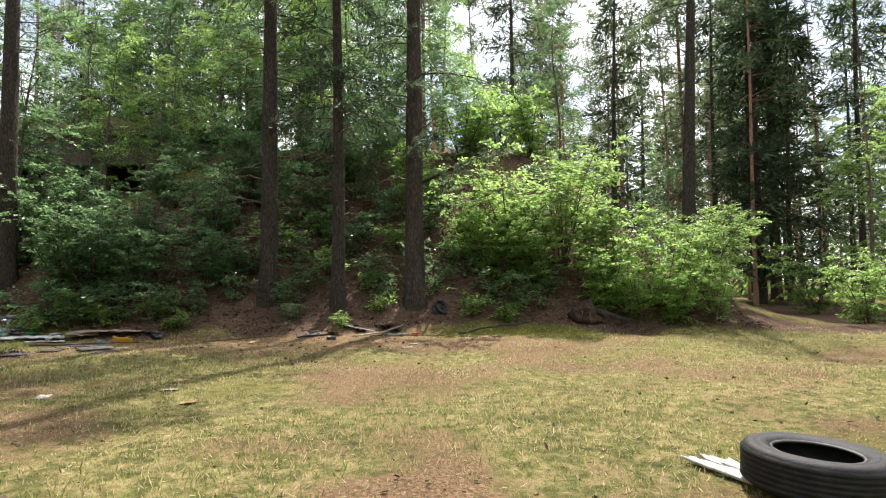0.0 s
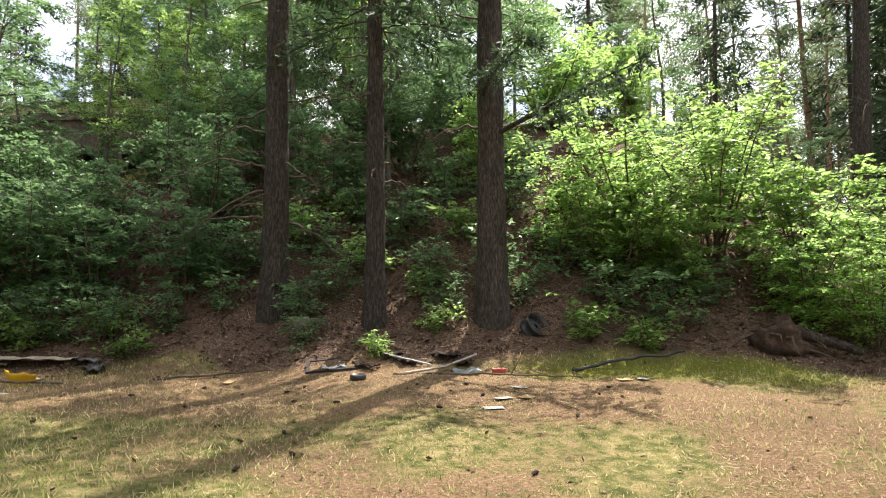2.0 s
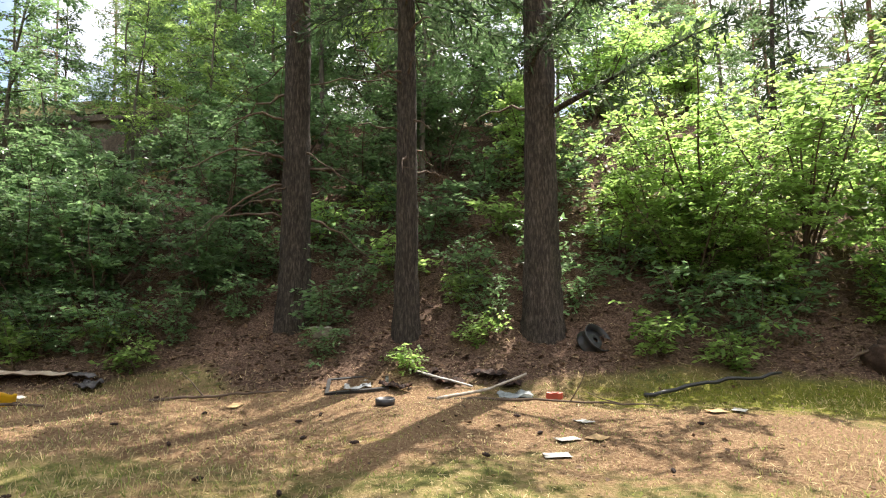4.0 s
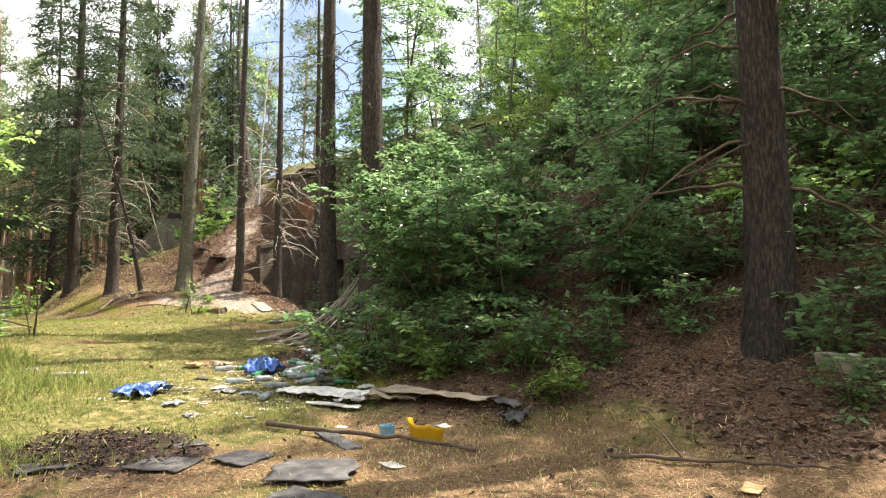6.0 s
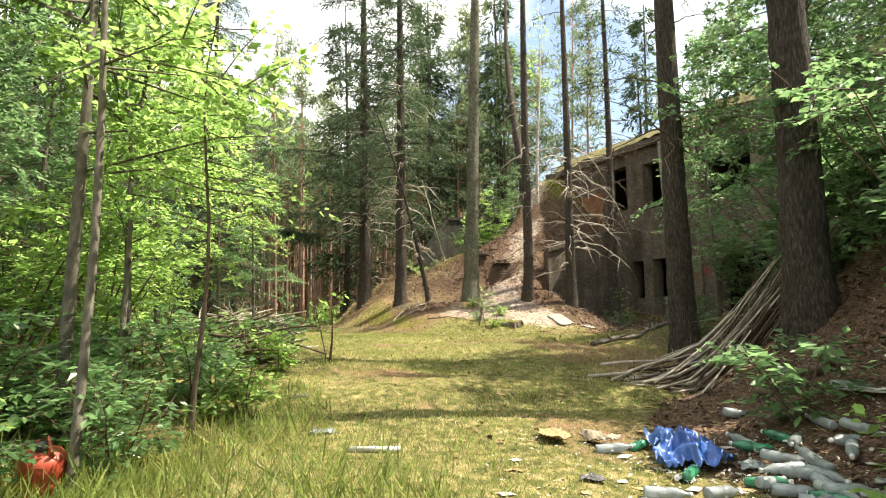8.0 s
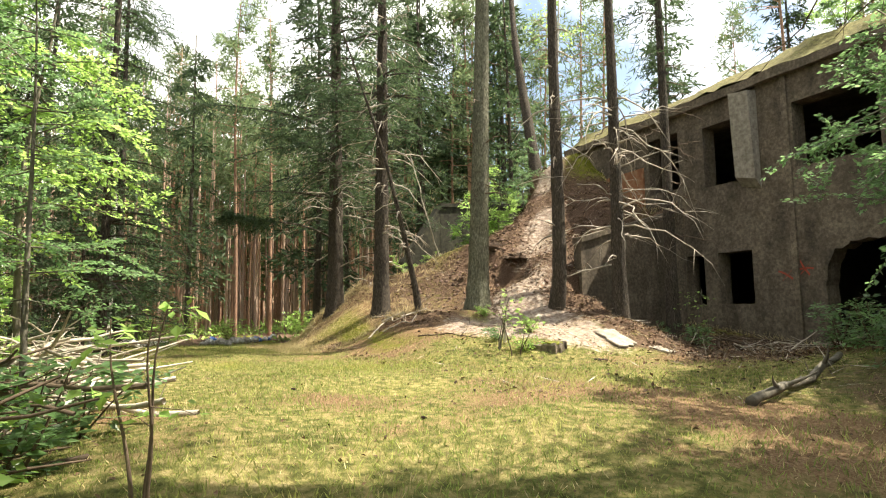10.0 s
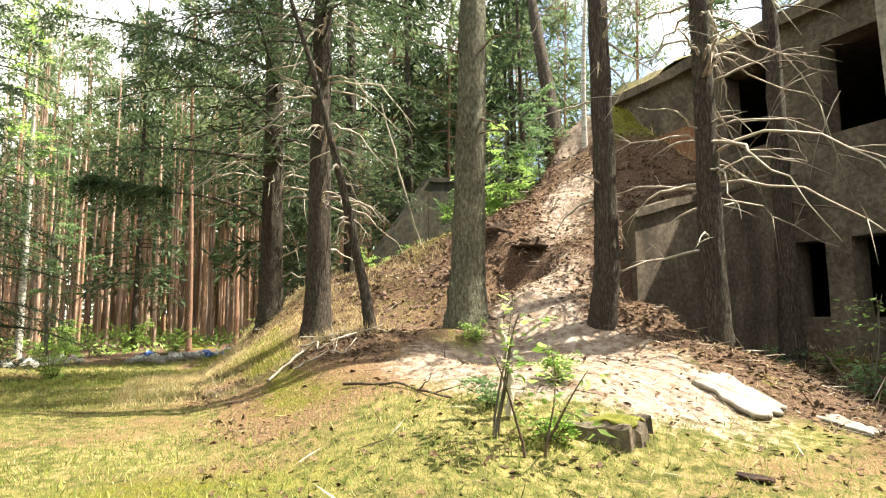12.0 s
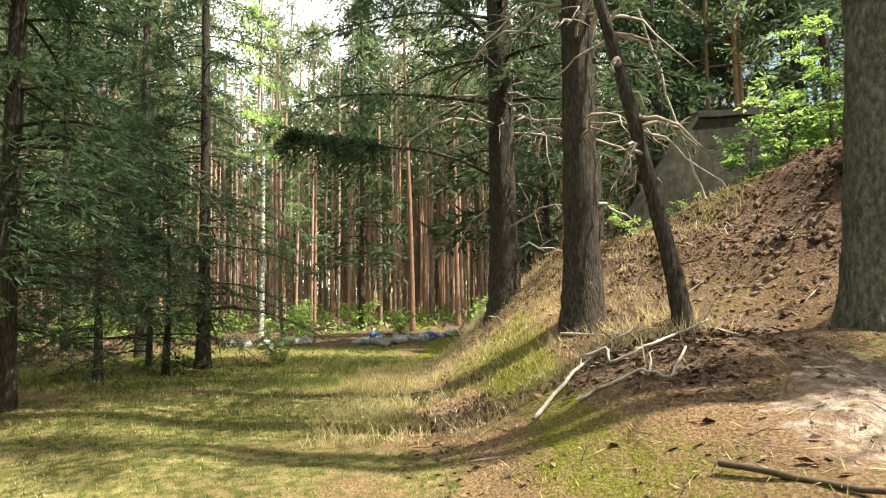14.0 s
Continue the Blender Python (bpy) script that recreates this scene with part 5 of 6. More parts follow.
def lathe(profile, seg=48):
    """A turned shape: profile of (radius, z), round z."""
    pr = np.asarray(profile, float)
    a = np.arange(seg) * 2 * math.pi / seg
    v = np.stack([pr[:, None, 0] * np.cos(a), pr[:, None, 0] * np.sin(a), np.repeat(pr[:, 1:2], seg, 1)], -1)
    i, j = np.meshgrid(np.arange(len(pr) - 1), np.arange(seg), indexing="ij")
    k = (j + 1) % seg
    return Geo().add(v, np.stack([i * seg + j, i * seg + k, (i + 1) * seg + k, (i + 1) * seg + j], -1))


def wavy(w, l, amp, thick, seed, freq=3.0, ragged=0.06, n=16, curl=0.0, dome=0.0, crease=0.0):
    """A thick sheet, buckled and torn at its edges."""
    u, t = np.meshgrid(np.linspace(-0.5, 0.5, n), np.linspace(-0.5, 0.5, n), indexing="ij")
    x = u * w * (1 + ragged * vnoise(t * 7, 0.5, seed))
    y = t * l * (1 + ragged * vnoise(u * 7, 0.5, seed + 1))
    z = amp * (vnoise(u * freq * 2 + 9, t * freq * 2 + 9, seed + 2) + 0.5 * vnoise(u * freq * 5, t * freq * 5, seed + 3)) + curl * (2 * u) ** 2 + dome * np.clip(1 - 3.4 * (u * u + t * t), 0, 1)
    if crease:
        z = z + crease * (1 - 2.4 * np.abs(vnoise(u * 5 + 1.7 * t, t * 6 - 2 * u, seed + 4))) + 0.6 * crease * (1 - 2.4 * np.abs(vnoise(u * 11 - 3 * t, t * 10 + 4 * u, seed + 5)))
    z = z - z.min()
    v = np.concatenate([np.stack([x, y, z + thick], -1).reshape(-1, 3), np.stack([x, y, z], -1).reshape(-1, 3)])
    i, j = np.meshgrid(np.arange(n - 1), np.arange(n - 1), indexing="ij")
    f = np.stack([i * n + j, (i + 1) * n + j, (i + 1) * n + j + 1, i * n + j + 1], -1).reshape(-1, 4)
    off = n * n
    rim = [k for k in range(n)] + [k * n + n - 1 for k in range(1, n)] + [(n - 1) * n + k for k in range(n - 2, -1, -1)] + [k * n for k in range(n - 2, 0, -1)]
    side = [(rim[k], rim[(k + 1) % len(rim)], rim[(k + 1) % len(rim)] + off, rim[k] + off) for k in range(len(rim))]
    return Geo().add(v, np.concatenate([f, f[:, ::-1] + off, np.array(side)]))


def lay(name, geo, material, x, y, turn, label, category, group="", lift=0.004, tilt=(0, 0), smooth=True, z=None):
    ob = new(name, geo.mesh(name, material, smooth))
    ob.matrix_basis = pose(x, y, (z_at(x, y) if z is None else z) + lift, tilt[0], tilt[1], turn)
    return tagged(ob, label, category, group)


def slope_tilt(x, y):
    return (math.degrees(math.atan((z_at(x, y + 0.3) - z_at(x, y - 0.3)) / 0.6)), -math.degrees(math.atan((z_at(x + 0.3, y) - z_at(x - 0.3, y)) / 0.6)))


def on_ground(points, lift=0.0):
    return np.array([(x, y, z_at(x, y) + h + lift) for x, y, h in points])


def stick(name, points, r0, r1, material, label, category="branch", group="", sides=7, twigs=0, seed=0, resample=14, jit=0.5):
    """A limb through a few spots given as x, y and height over the ground."""
    rs = np.random.default_rng(seed)
    p = on_ground(points, r0 * 0.7)
    t = np.linspace(0, 1, len(p))
    u = np.linspace(0, 1, resample)
    q = np.stack([np.interp(u, t, p[:, k]) for k in range(3)], -1)
    q[1:-1] += rs.normal(0, r0 * jit, (resample - 2, 3))
    c = q[0].copy()
    ob = thing(name, Matrix.Translation(c), label, category, group)
    part("limb", Geo().add(*tube(q - c, r0 + (r1 - r0) * u, sides, 0.06, rs)).mesh("limb", material), ob)
    for _ in range(twigs):
        k = rs.integers(3, resample - 1)
        e = unit(rs.normal(0, 0.6, 3) + [0, 0, 0.35])
        w = np.linspace(0, 1, 5)
        part("twig", Geo().add(*tube(q[k] - c + np.outer(w * rs.uniform(0.1, 0.4), e) + rs.normal(0, 0.01, (5, 3)) * w[:, None], r1 * 0.8 * (1.1 - w) + 0.0015, 5)).mesh("twig", material), ob)
    return ob


# the car tyre on broken white boards
tyre = thing("old_tyre", pose(1.675, 2.74, z_at(1.675, 2.74) + 0.012, 1.5, 2.5, 20), "black worn car tyre lying flat on broken boards", "tyre")
tread_profile = [(0.325, 0.025)] + [(0.338 - (0.008 if k % 4 == 3 else 0.0), 0.035 + 0.0065 * k) for k in range(22)] + [(0.325, 0.185)]
part("tread", lathe(tread_profile, 72).mesh("tread", RUBBER), tyre, "grooved worn tread")
part("sidewall", lathe([(0.325, 0.185), (0.318, 0.197), (0.30, 0.205), (0.27, 0.208), (0.262, 0.204), (0.255, 0.208), (0.225, 0.200), (0.205, 0.190), (0.196, 0.178)], 72).mesh("sidewall", RUBBER), tyre)
part("sidewall", lathe([(0.196, 0.032), (0.225, 0.008), (0.27, 0.0), (0.30, 0.004), (0.325, 0.025)], 72).mesh("sidewall", RUBBER), tyre)
part("lining", lathe([(0.196, 0.178), (0.25, 0.172), (0.305, 0.15), (0.312, 0.105), (0.305, 0.06), (0.25, 0.038), (0.196, 0.032)], 72).mesh("lining", RUBBER), tyre)
tyre.scale = (0.92, 0.92, 0.92)
part("bead", lathe([(0.202, 0.190), (0.196, 0.1905), (0.190, 0.184), (0.192, 0.177), (0.198, 0.178)], 72).mesh("bead", STEEL), tyre, "shiny grey bead ring")
for k, (x, y, w, l, a) in enumerate(((1.40, 2.96, 0.07, 0.55, 22), (1.46, 3.0, 0.035, 0.5, 18), (1.50, 2.92, 0.10, 0.55, 14))):
    lay("board", wavy(w, l, 0.006, 0.014, 100 + k, ragged=0.28, n=22), PLASTER_SHEET, x, y, a, "broken white-painted board under a tyre", "board", "boards under the tyre")

# charred heap, felt, basket, bumper
xs, ys = np.meshgrid(np.linspace(-1, 1, 34), np.linspace(-1, 1, 34), indexing="ij")
hx, hy = -6.72 + 0.85 * xs * 1.0 - 0.15 * ys, 8.32 + 0.50 * xs * 0.35 + 0.62 * ys
edge_r = np.sqrt(xs ** 2 + ys ** 2) * (1 + 0.15 * vnoise(xs * 3, ys * 3, 71))
hz = lie(hx, hy) - 0.02 + 0.06 * np.clip(1 - edge_r, 0, 1) ** 0.6 * (1 + 0.5 * vnoise(xs * 5, ys * 5, 72))
i, j = np.meshgrid(np.arange(33), np.arange(33), indexing="ij")
heap = thing("charred_heap", Matrix(), "low heap of blackened bark and burnt scraps", "heap")
part("ash_bed", Geo().add(np.stack([hx, hy, hz], -1), np.stack([i * 34 + j, (i + 1) * 34 + j, (i + 1) * 34 + j + 1, i * 34 + j + 1], -1)).mesh("ash_bed", CHAR), heap)
k = rng.choice(34 * 34, 2600, p=(np.clip(1 - edge_r, 0, 1).ravel() / np.clip(1 - edge_r, 0, 1).sum()))
p = np.stack([hx.ravel()[k], hy.ravel()[k], hz.ravel()[k]], -1) + rng.normal(0, 0.02, (2600, 3)) * [1, 1, 0.5] + [0, 0, 0.012]
s = rng.uniform(0.015, 0.055, 2600)
tagged(part("bark_chips", Geo().add(*blades(p, rng.normal(0, 1, (2600, 3)) * [1, 1, 0.35], s, s * rng.uniform(0.15, 0.6, 2600), rng.normal(0, 0.5, (2600, 3)) + [0, 0, 1], 0.15)).mesh("bark_chips", CHAR, False), heap), kind="stuff")
k = k[:90]
p = np.stack([hx.ravel()[k], hy.ravel()[k], hz.ravel()[k]], -1) + [0, 0, 0.02]
tagged(part("straw_bits", Geo().add(*blades(p, rng.normal(0, 1, (90, 3)) * [1, 1, 0.3], rng.uniform(0.03, 0.09, 90), rng.uniform(0.005, 0.014, 90), rng.normal(0, 0.5, (90, 3)) + [0, 0, 1])).mesh("straw_bits", STRAW, False), heap), kind="stuff")
for x, y, w, l, a in ((-6.05, 8.42, 0.36, 0.28, 30), (-5.76, 8.77, 0.30, 0.26, 10), (-5.15, 8.85, 0.45, 0.42, 40), (-6.55, 7.95, 0.34, 0.22, 70), (-4.85, 8.55, 0.34, 0.3, 15), (-6.35, 8.72, 0.2, 0.14, 80)):
    lay("roofing_felt", wavy(w, l, 0.008, 0.007, int(100 * -x), 1.4, 0.16), FELT, x, y, a, "torn dark grey roofing felt on the grass", "roofing felt", "felt scraps")
basket = thing("plastic_tray", pose(-7.3, 7.52, z_at(-7.3, 7.52), 4, -6, 25), "amber plastic tray half full of dirt", "tray")
part("body", lathe([(0.001, 0.004), (0.11, 0.004), (0.13, 0.012), (0.165, 0.10), (0.172, 0.102), (0.172, 0.096), (0.168, 0.094), (0.135, 0.006), (0.001, 0.0)], 28).mesh("body", ORANGE), basket)
part("rim", lathe([(0.168, 0.100), (0.185, 0.100), (0.187, 0.106), (0.168, 0.108)], 28).mesh("rim", ORANGE), basket)
part("dirt", lathe([(0.001, 0.055), (0.08, 0.05), (0.148, 0.045)], 20).mesh("dirt", CHAR), basket, "dark soil")
basket.scale = (1.0, 0.8, 1.0)
panel = thing("car_bumper", pose(-9.38, 7.8, z_at(-9.38, 7.8) + 0.02, 0, 0, 62), "torn black car bumper with a pale grey rim", "bumper")
t = np.linspace(-1, 1, 20)
for nm, mt, prof in (("skin", BLACK_PLASTIC, [(-0.10, 0.10), (0.0, 0.125), (0.10, 0.10)]), ("valance", PLASTER_SHEET, [(0.104, 0.098), (0.12, 0.05), (0.10, 0.0)])):
    rows_, thick = [], 0.012
    for u in t:
        h = 1 - 0.55 * abs(u) ** 2.5
        for (py_, pz_) in prof + [(a, b - thick) for a, b in prof[::-1]]:
            rows_.append((u * 0.34, -(py_ + 0.06 * (1 - u * u)), pz_ * h + 0.01))
    m = len(prof) * 2
    f = [(q * m + w, q * m + (w + 1) % m, (q + 1) * m + (w + 1) % m, (q + 1) * m + w) for q in range(19) for w in range(m)]
    f += [(0, 1, m - 2, m - 1), (19 * m + m - 1, 19 * m + m - 2, 19 * m + 1, 19 * m)]
    part(nm, Geo().add(rows_, f).mesh(nm, mt), panel)
for x, y, w, l, a, sd in ((-8.55, 7.62, 0.26, 0.30, 20, 1), (-8.3, 7.78, 0.22, 0.30, 60, 2), (-8.72, 7.85, 0.2, 0.24, 110, 3), (-8.05, 7.85, 0.12, 0.24, 50, 4)):
    lay("torn_panel", wavy(w, l, 0.018, 0.006, 130 + sd, 0.9, 0.05, curl=0.05), PLASTER_SHEET, x, y, a, "crumpled grey-white plastic panel in the grass", "panel", "torn panels")
lay("concrete_post", wavy(0.15, 0.85, 0.006, 0.05, 141, ragged=0.05), STONE, -9.45, 7.25, -28, "pale weathered concrete post lying in grass", "post", smooth=False)
can = thing("canister", pose(-10.3, 7.15, z_at(-10.3, 7.15), 8, 10, 40), "faded red plastic canister among tall grass", "canister")
part("body", lathe([(0.001, 0), (0.115, 0.004), (0.125, 0.02), (0.125, 0.09), (0.118, 0.10), (0.125, 0.11), (0.125, 0.20), (0.10, 0.245), (0.045, 0.262), (0.001, 0.264)], 26).mesh("body", RED), can)
part("cap", lathe([(0.04, 0.262), (0.04, 0.30), (0.03, 0.306), (0.001, 0.306)], 16).mesh("cap", BLACK_PLASTIC), can, "black screw cap")
part("handle", Geo().add(*tube([(-0.08, 0, 0.245), (-0.06, 0, 0.30), (0.0, 0.03, 0.325), (0.07, 0, 0.29), (0.09, 0, 0.24)], [0.011] * 5, 8)).mesh("handle", RED), can)

# along the foot of the bushes
stick("dead_branch", [(-6.5, 9.4, 0.03), (-5.7, 9.62, 0.04), (-4.8, 9.85, 0.0)], 0.022, 0.010, TWIG, "long brown dead branch on the turf", twigs=2, seed=3)
lay("plank", wavy(0.12, 0.62, 0.006, 0.018, 151, ragged=0.04), FELT, -5.72, 9.46, 72, "thin grey plank half sunk in grass", "plank")
yb = thing("bucket_piece", pose(-5.37, 10.02, z_at(-5.37, 10.02) - 0.01, 12, 8, 0), "broken bright yellow plastic bucket piece", "bucket")
u_, h_ = np.meshgrid(np.linspace(-1.5, 1.6, 22), np.linspace(0, 1, 6), indexing="ij")
tall = 0.135 * (0.62 + 0.38 * np.cos(u_ * 0.9)) + 0.012 * vnoise(u_ * 4, 1.0, 157)
rad = 0.085 + 0.022 * h_
v = np.concatenate([np.stack([r_ * np.sin(u_), -r_ * np.cos(u_), h_ * tall], -1).reshape(-1, 3) for r_ in (rad, rad - 0.005)])
i, j = np.meshgrid(np.arange(21), np.arange(5), indexing="ij")
f = np.stack([i * 6 + j, (i + 1) * 6 + j, (i + 1) * 6 + j + 1, i * 6 + j + 1], -1).reshape(-1, 4)
top = [(q * 6 + 5, (q + 1) * 6 + 5, (q + 1) * 6 + 137, q * 6 + 137) for q in range(21)]
part("shell", Geo().add(v, np.concatenate([f, f[:, ::-1] + 132, top])).mesh("shell", YELLOW), yb)
flange = part("flange", wavy(0.17, 0.05, 0.006, 0.006, 158, 1.0, 0.15, 10).mesh("flange", YELLOW), yb)
flange.location, flange.rotation_euler = (0.02, -0.06, 0.006), (0.1, 0, 0.3)
yb.scale = (1.45, 1.45, 1.45)
box = thing("plastic_tub", pose(-5.62, 9.84, z_at(-5.62, 9.84), 0, 0, 30), "small pale blue plastic tub in the grass", "tub")
part("body", lathe([(0.001, 0.0), (0.055, 0.0), (0.062, 0.085), (0.066, 0.086), (0.066, 0.09), (0.058, 0.09), (0.05, 0.008), (0.001, 0.008)], 4).mesh("body", CYAN, False), box)
for x, y, w, l, a, mt, amp, lab in ((-7.35, 10.6, 0.40, 1.0, 100, WHITE_PAINT, 0.012, "dirty white plasterboard sheet lying on rubbish"), (-6.1, 10.86, 0.32, 1.15, 98, TAN_BOARD, 0.03, "long buckled tan fibreboard by the bushes"),
                                    (-6.85, 10.55, 0.26, 0.34, 30, PLASTER_SHEET, 0.03, "broken grey sheet propped on rubbish"), (-6.5, 10.75, 0.3, 0.5, 120, TAN_BOARD, 0.04, "buckled brown board over rubbish"), (-7.9, 10.95, 0.12, 0.4, 60, FELT, 0.02, "dark torn strip beside a white sheet"),
                                    (-5.5, 11.05, 0.16, 0.6, 60, FELT, 0.02, "dark wet plank under the bushes"), (-8.6, 12.1, 0.2, 0.28, 100, PLASTER_SHEET, 0.008, "white board scrap among bottles"), (-6.9, 10.35, 0.12, 0.55, 105, PLASTER_SHEET, 0.008, "narrow white strip at a sheet's edge"),
                                    (-5.2, 10.85, 0.2, 0.3, 20, FELT, 0.04, "crumpled dark felt under the bushes"), (-10.0, 10.5, 0.2, 0.36, 70, CARD, 0.02, "flattened tan cardboard on the grass"), (-9.75, 10.75, 0.16, 0.26, 100, TAN_BOARD, 0.03, "folded brown card beside a blue sheet")):
    lay("board", wavy(w, l, amp, 0.008, int(abs(x * 77 + y * 31)) % 900, 1.8, 0.14, 30, crease=0.014 if mt is WHITE_PAINT else 0.003), mt, x, y, a, lab, "board", lift=0.03 if amp > 0.015 else 0.02)
lay("blue_sheet", wavy(0.36, 0.48, 0.006, 0.003, 161, 3.0, 0.38, 56, dome=0.02, crease=0.03), BLUE, -8.55, 9.3, 20, "crumpled bright blue plastic sheet on turf", "plastic sheet", "blue sheets")
lay("blue_sheet", wavy(0.40, 0.78, 0.01, 0.003, 165, 3.0, 0.35, 60, dome=0.06, crease=0.045), BLUE, -9.3, 11.1, 60, "large crumpled blue tarpaulin beside bottles", "plastic sheet", "blue sheets")
lay("rubbish_bag", wavy(0.28, 0.3, 0.05, 0.004, 168, 2.5, 0.2, 22, dome=0.2), BLACK_PLASTIC, -7.6, 11.4, 20, "slumped black rubbish bag under leaves", "bag")
lay("plastic_pipe", Geo().add(*tube([(-0.18, 0, 0.02), (0, 0.006, 0.02), (0.18, 0, 0.02)], [0.02] * 3, 12)), PLASTER_SHEET, -10.15, 9.12, 65, "short white plastic pipe on the grass", "pipe")
proto_bottle = None
for k in range(40):
    x, y = -8.6 + rng.normal(0, 0.55), 11.35 + rng.normal(0, 0.4)
    m4 = pose(x, y, z_at(x, y) + 0.035, 90 + rng.normal(0, 6), 0, rng.uniform(0, 360))
    if k < 2:
        bt = thing("bottle", m4, "crushed green drinks bottle in a rubbish pile" if k == 0 else "cloudy clear drinks bottle in a rubbish pile", "bottle", "bottles in the rubbish")
        part("body", lathe([(0.001, -0.13), (0.028, -0.13), (0.034, -0.12), (0.034, -0.02), (0.029, -0.01), (0.034, 0.0), (0.034, 0.05), (0.014, 0.10), (0.013, 0.118), (0.001, 0.118)], 14).mesh("body", GREEN_PET if k == 0 else CLEAR_PET), bt)
        part("cap", lathe([(0.015, 0.118), (0.015, 0.135), (0.001, 0.136)], 12).mesh("cap", WHITE_PAINT), bt, "white screw cap")
        proto_bottle = (proto_bottle or []) + [bt]
    else:
        copy_thing(proto_bottle[0 if k % 4 == 0 else 1], m4)
GREY_FOIL = surf("dirty_grey_foil", [(0.07, 0.07, 0.068), (0.17, 0.17, 0.165), (0.30, 0.30, 0.29)], 14, 0.45, 0.2, 30, spec=0.5)
bags = []
for k, (x, y) in enumerate([(-8.3, 11.0), (-8.0, 11.3), (-8.6, 11.4), (-7.7, 10.95), (-8.1, 10.2), (-8.9, 10.7), (-8.2, 11.75), (-7.9, 11.0), (-8.8, 11.2), (-9.6, 11.5), (-8.45, 10.05), (-9.1, 11.9), (-8.0, 9.35), (-7.55, 9.3), (-8.75, 9.55), (-12.3, 9.0), (-10.8, 8.9)] + [(-8.0 + rng.normal(0, 0.6), 10.9 + rng.normal(0, 0.45)) for _ in range(18)]):
    m4 = pose(x, y, z_at(x, y) + 0.003, 0, 0, rng.uniform(0, 360))
    if k < 4:
        mt, lab = ((CLEAR_PET, "crumpled cloudy plastic bag among rubbish"), (GREY_FOIL, "crumpled dirty grey foil among rubbish"), (PLASTER_SHEET, "flattened dirty white bag among rubbish"), (FELT, "torn dark plastic scrap among rubbish"))[k]
        bags.append(tagged(new("plastic_bag", wavy(0.15, 0.22, 0.012, 0.002, 171 + 7 * k, 2.2, 0.10, 24, dome=0.012, crease=0.008).mesh("plastic_bag", mt)), lab, "bag", "plastic bags"))
        ob = bags[k]
        ob.matrix_basis = m4
    else:
        ob = copy_thing(bags[k % 4], m4)
    q = rng.uniform(0.45, 1.15)
    ob.scale = (q, q * rng.uniform(0.6, 1.1), q * 0.8)
scraps = [tagged(new("paper_scrap", wavy(0.11, 0.16, 0.004, 0.0015, 175 + k, 1.2, 0.08, 9).mesh("paper_scrap", mt)), lab, "paper", "paper scraps") for k, (mt, lab) in enumerate(((PAPER, "damp white paper scrap on the ground"), (CARD, "pale tan card scrap on the ground"), (PAPER, "torn grey-white paper on the turf")))]
spots = [(-0.46, 9.24), (-0.27, 9.3), (-0.54, 8.9), (-0.32, 9.79), (0.71, 10.23), (0.9, 10.3), (-3.9, 7.75), (-2.6, 5.9), (-2.45, 5.35), (-3.4, 5.1), (-2.1, 4.9), (-5.6, 10.45), (-5.0, 9.3), (-3.3, 10.3)]
spots += [(-8.6 + rng.normal(0, 0.8), 10.3 + rng.normal(0, 0.8)) for _ in range(58)] + [(-7.9 + rng.normal(0, 0.6), 9.6 + rng.normal(0, 0.4)) for _ in range(16)]
for k, (x, y) in enumerate(spots):
    m4 = pose(x, y, z_at(x, y) + 0.006, rng.normal(0, 3), rng.normal(0, 3), rng.uniform(0, 360))
    ob = scraps[k % 3]
    if k < 3:
        ob.matrix_basis = m4
    else:
        ob = copy_thing(ob, m4)
    s = rng.uniform(0.3, 0.7) if k > 13 else 0.95
    ob.scale = (s, s, s)

m = 1100
p = np.stack([-8.5 + rng.normal(0, 0.75, m), 10.7 + rng.normal(0, 0.75, m), np.zeros(m)], -1)
p[:, 2] = lie(p[:, 0], p[:, 1]) + rng.uniform(0.004, 0.04, m)
s = rng.uniform(0.01, 0.035, m)
tagged(new("rubbish_bits", Geo().add(*blades(p, rng.normal(0, 1, (m, 3)) * [1, 1, 0.3], s, s * rng.uniform(0.4, 1.0, m), rng.normal(0, 0.35, (m, 3)) + [0, 0, 1], 0.1)).mesh("rubbish_bits", PAPER, False)), "small pale rubbish bits trodden into grass", "rubbish", kind="stuff")

# broken television and planks under the three spruces
tv = thing("television_frame", pose(-2.4, 11.05, z_at(-2.4, 11.05) - 0.01, 14, -4, 14), "broken black television frame on the needles", "frame")
tv.scale = (0.85, 0.8, 0.7)
for nm, box_ in (("rail", (-0.36, 0.36, -0.23, -0.19, 0, 0.05)), ("rail", (-0.36, 0.36, 0.19, 0.23, 0, 0.05)), ("stile", (-0.36, -0.32, -0.188, 0.188, 0, 0.05)), ("stile", (0.32, 0.36, -0.188, 0.188, 0, 0.05))):
    g = Geo()
    block(g, *box_)
    part(nm, g.mesh(nm, BLACK_PLASTIC, False), tv)
part("screen_sheet", wavy(0.3, 0.22, 0.02, 0.004, 181, 2.0, 0.1, 10).mesh("screen_sheet", PLASTER_SHEET), tv, "pale crumpled sheet")
lay("black_dish", lathe([(0.001, 0.0), (0.075, 0.0), (0.085, 0.012), (0.085, 0.055), (0.078, 0.057), (0.074, 0.02), (0.001, 0.018)], 24), BLACK_PLASTIC, -1.96, 10.42, 0, "small black plastic dish on bare earth", "dish")
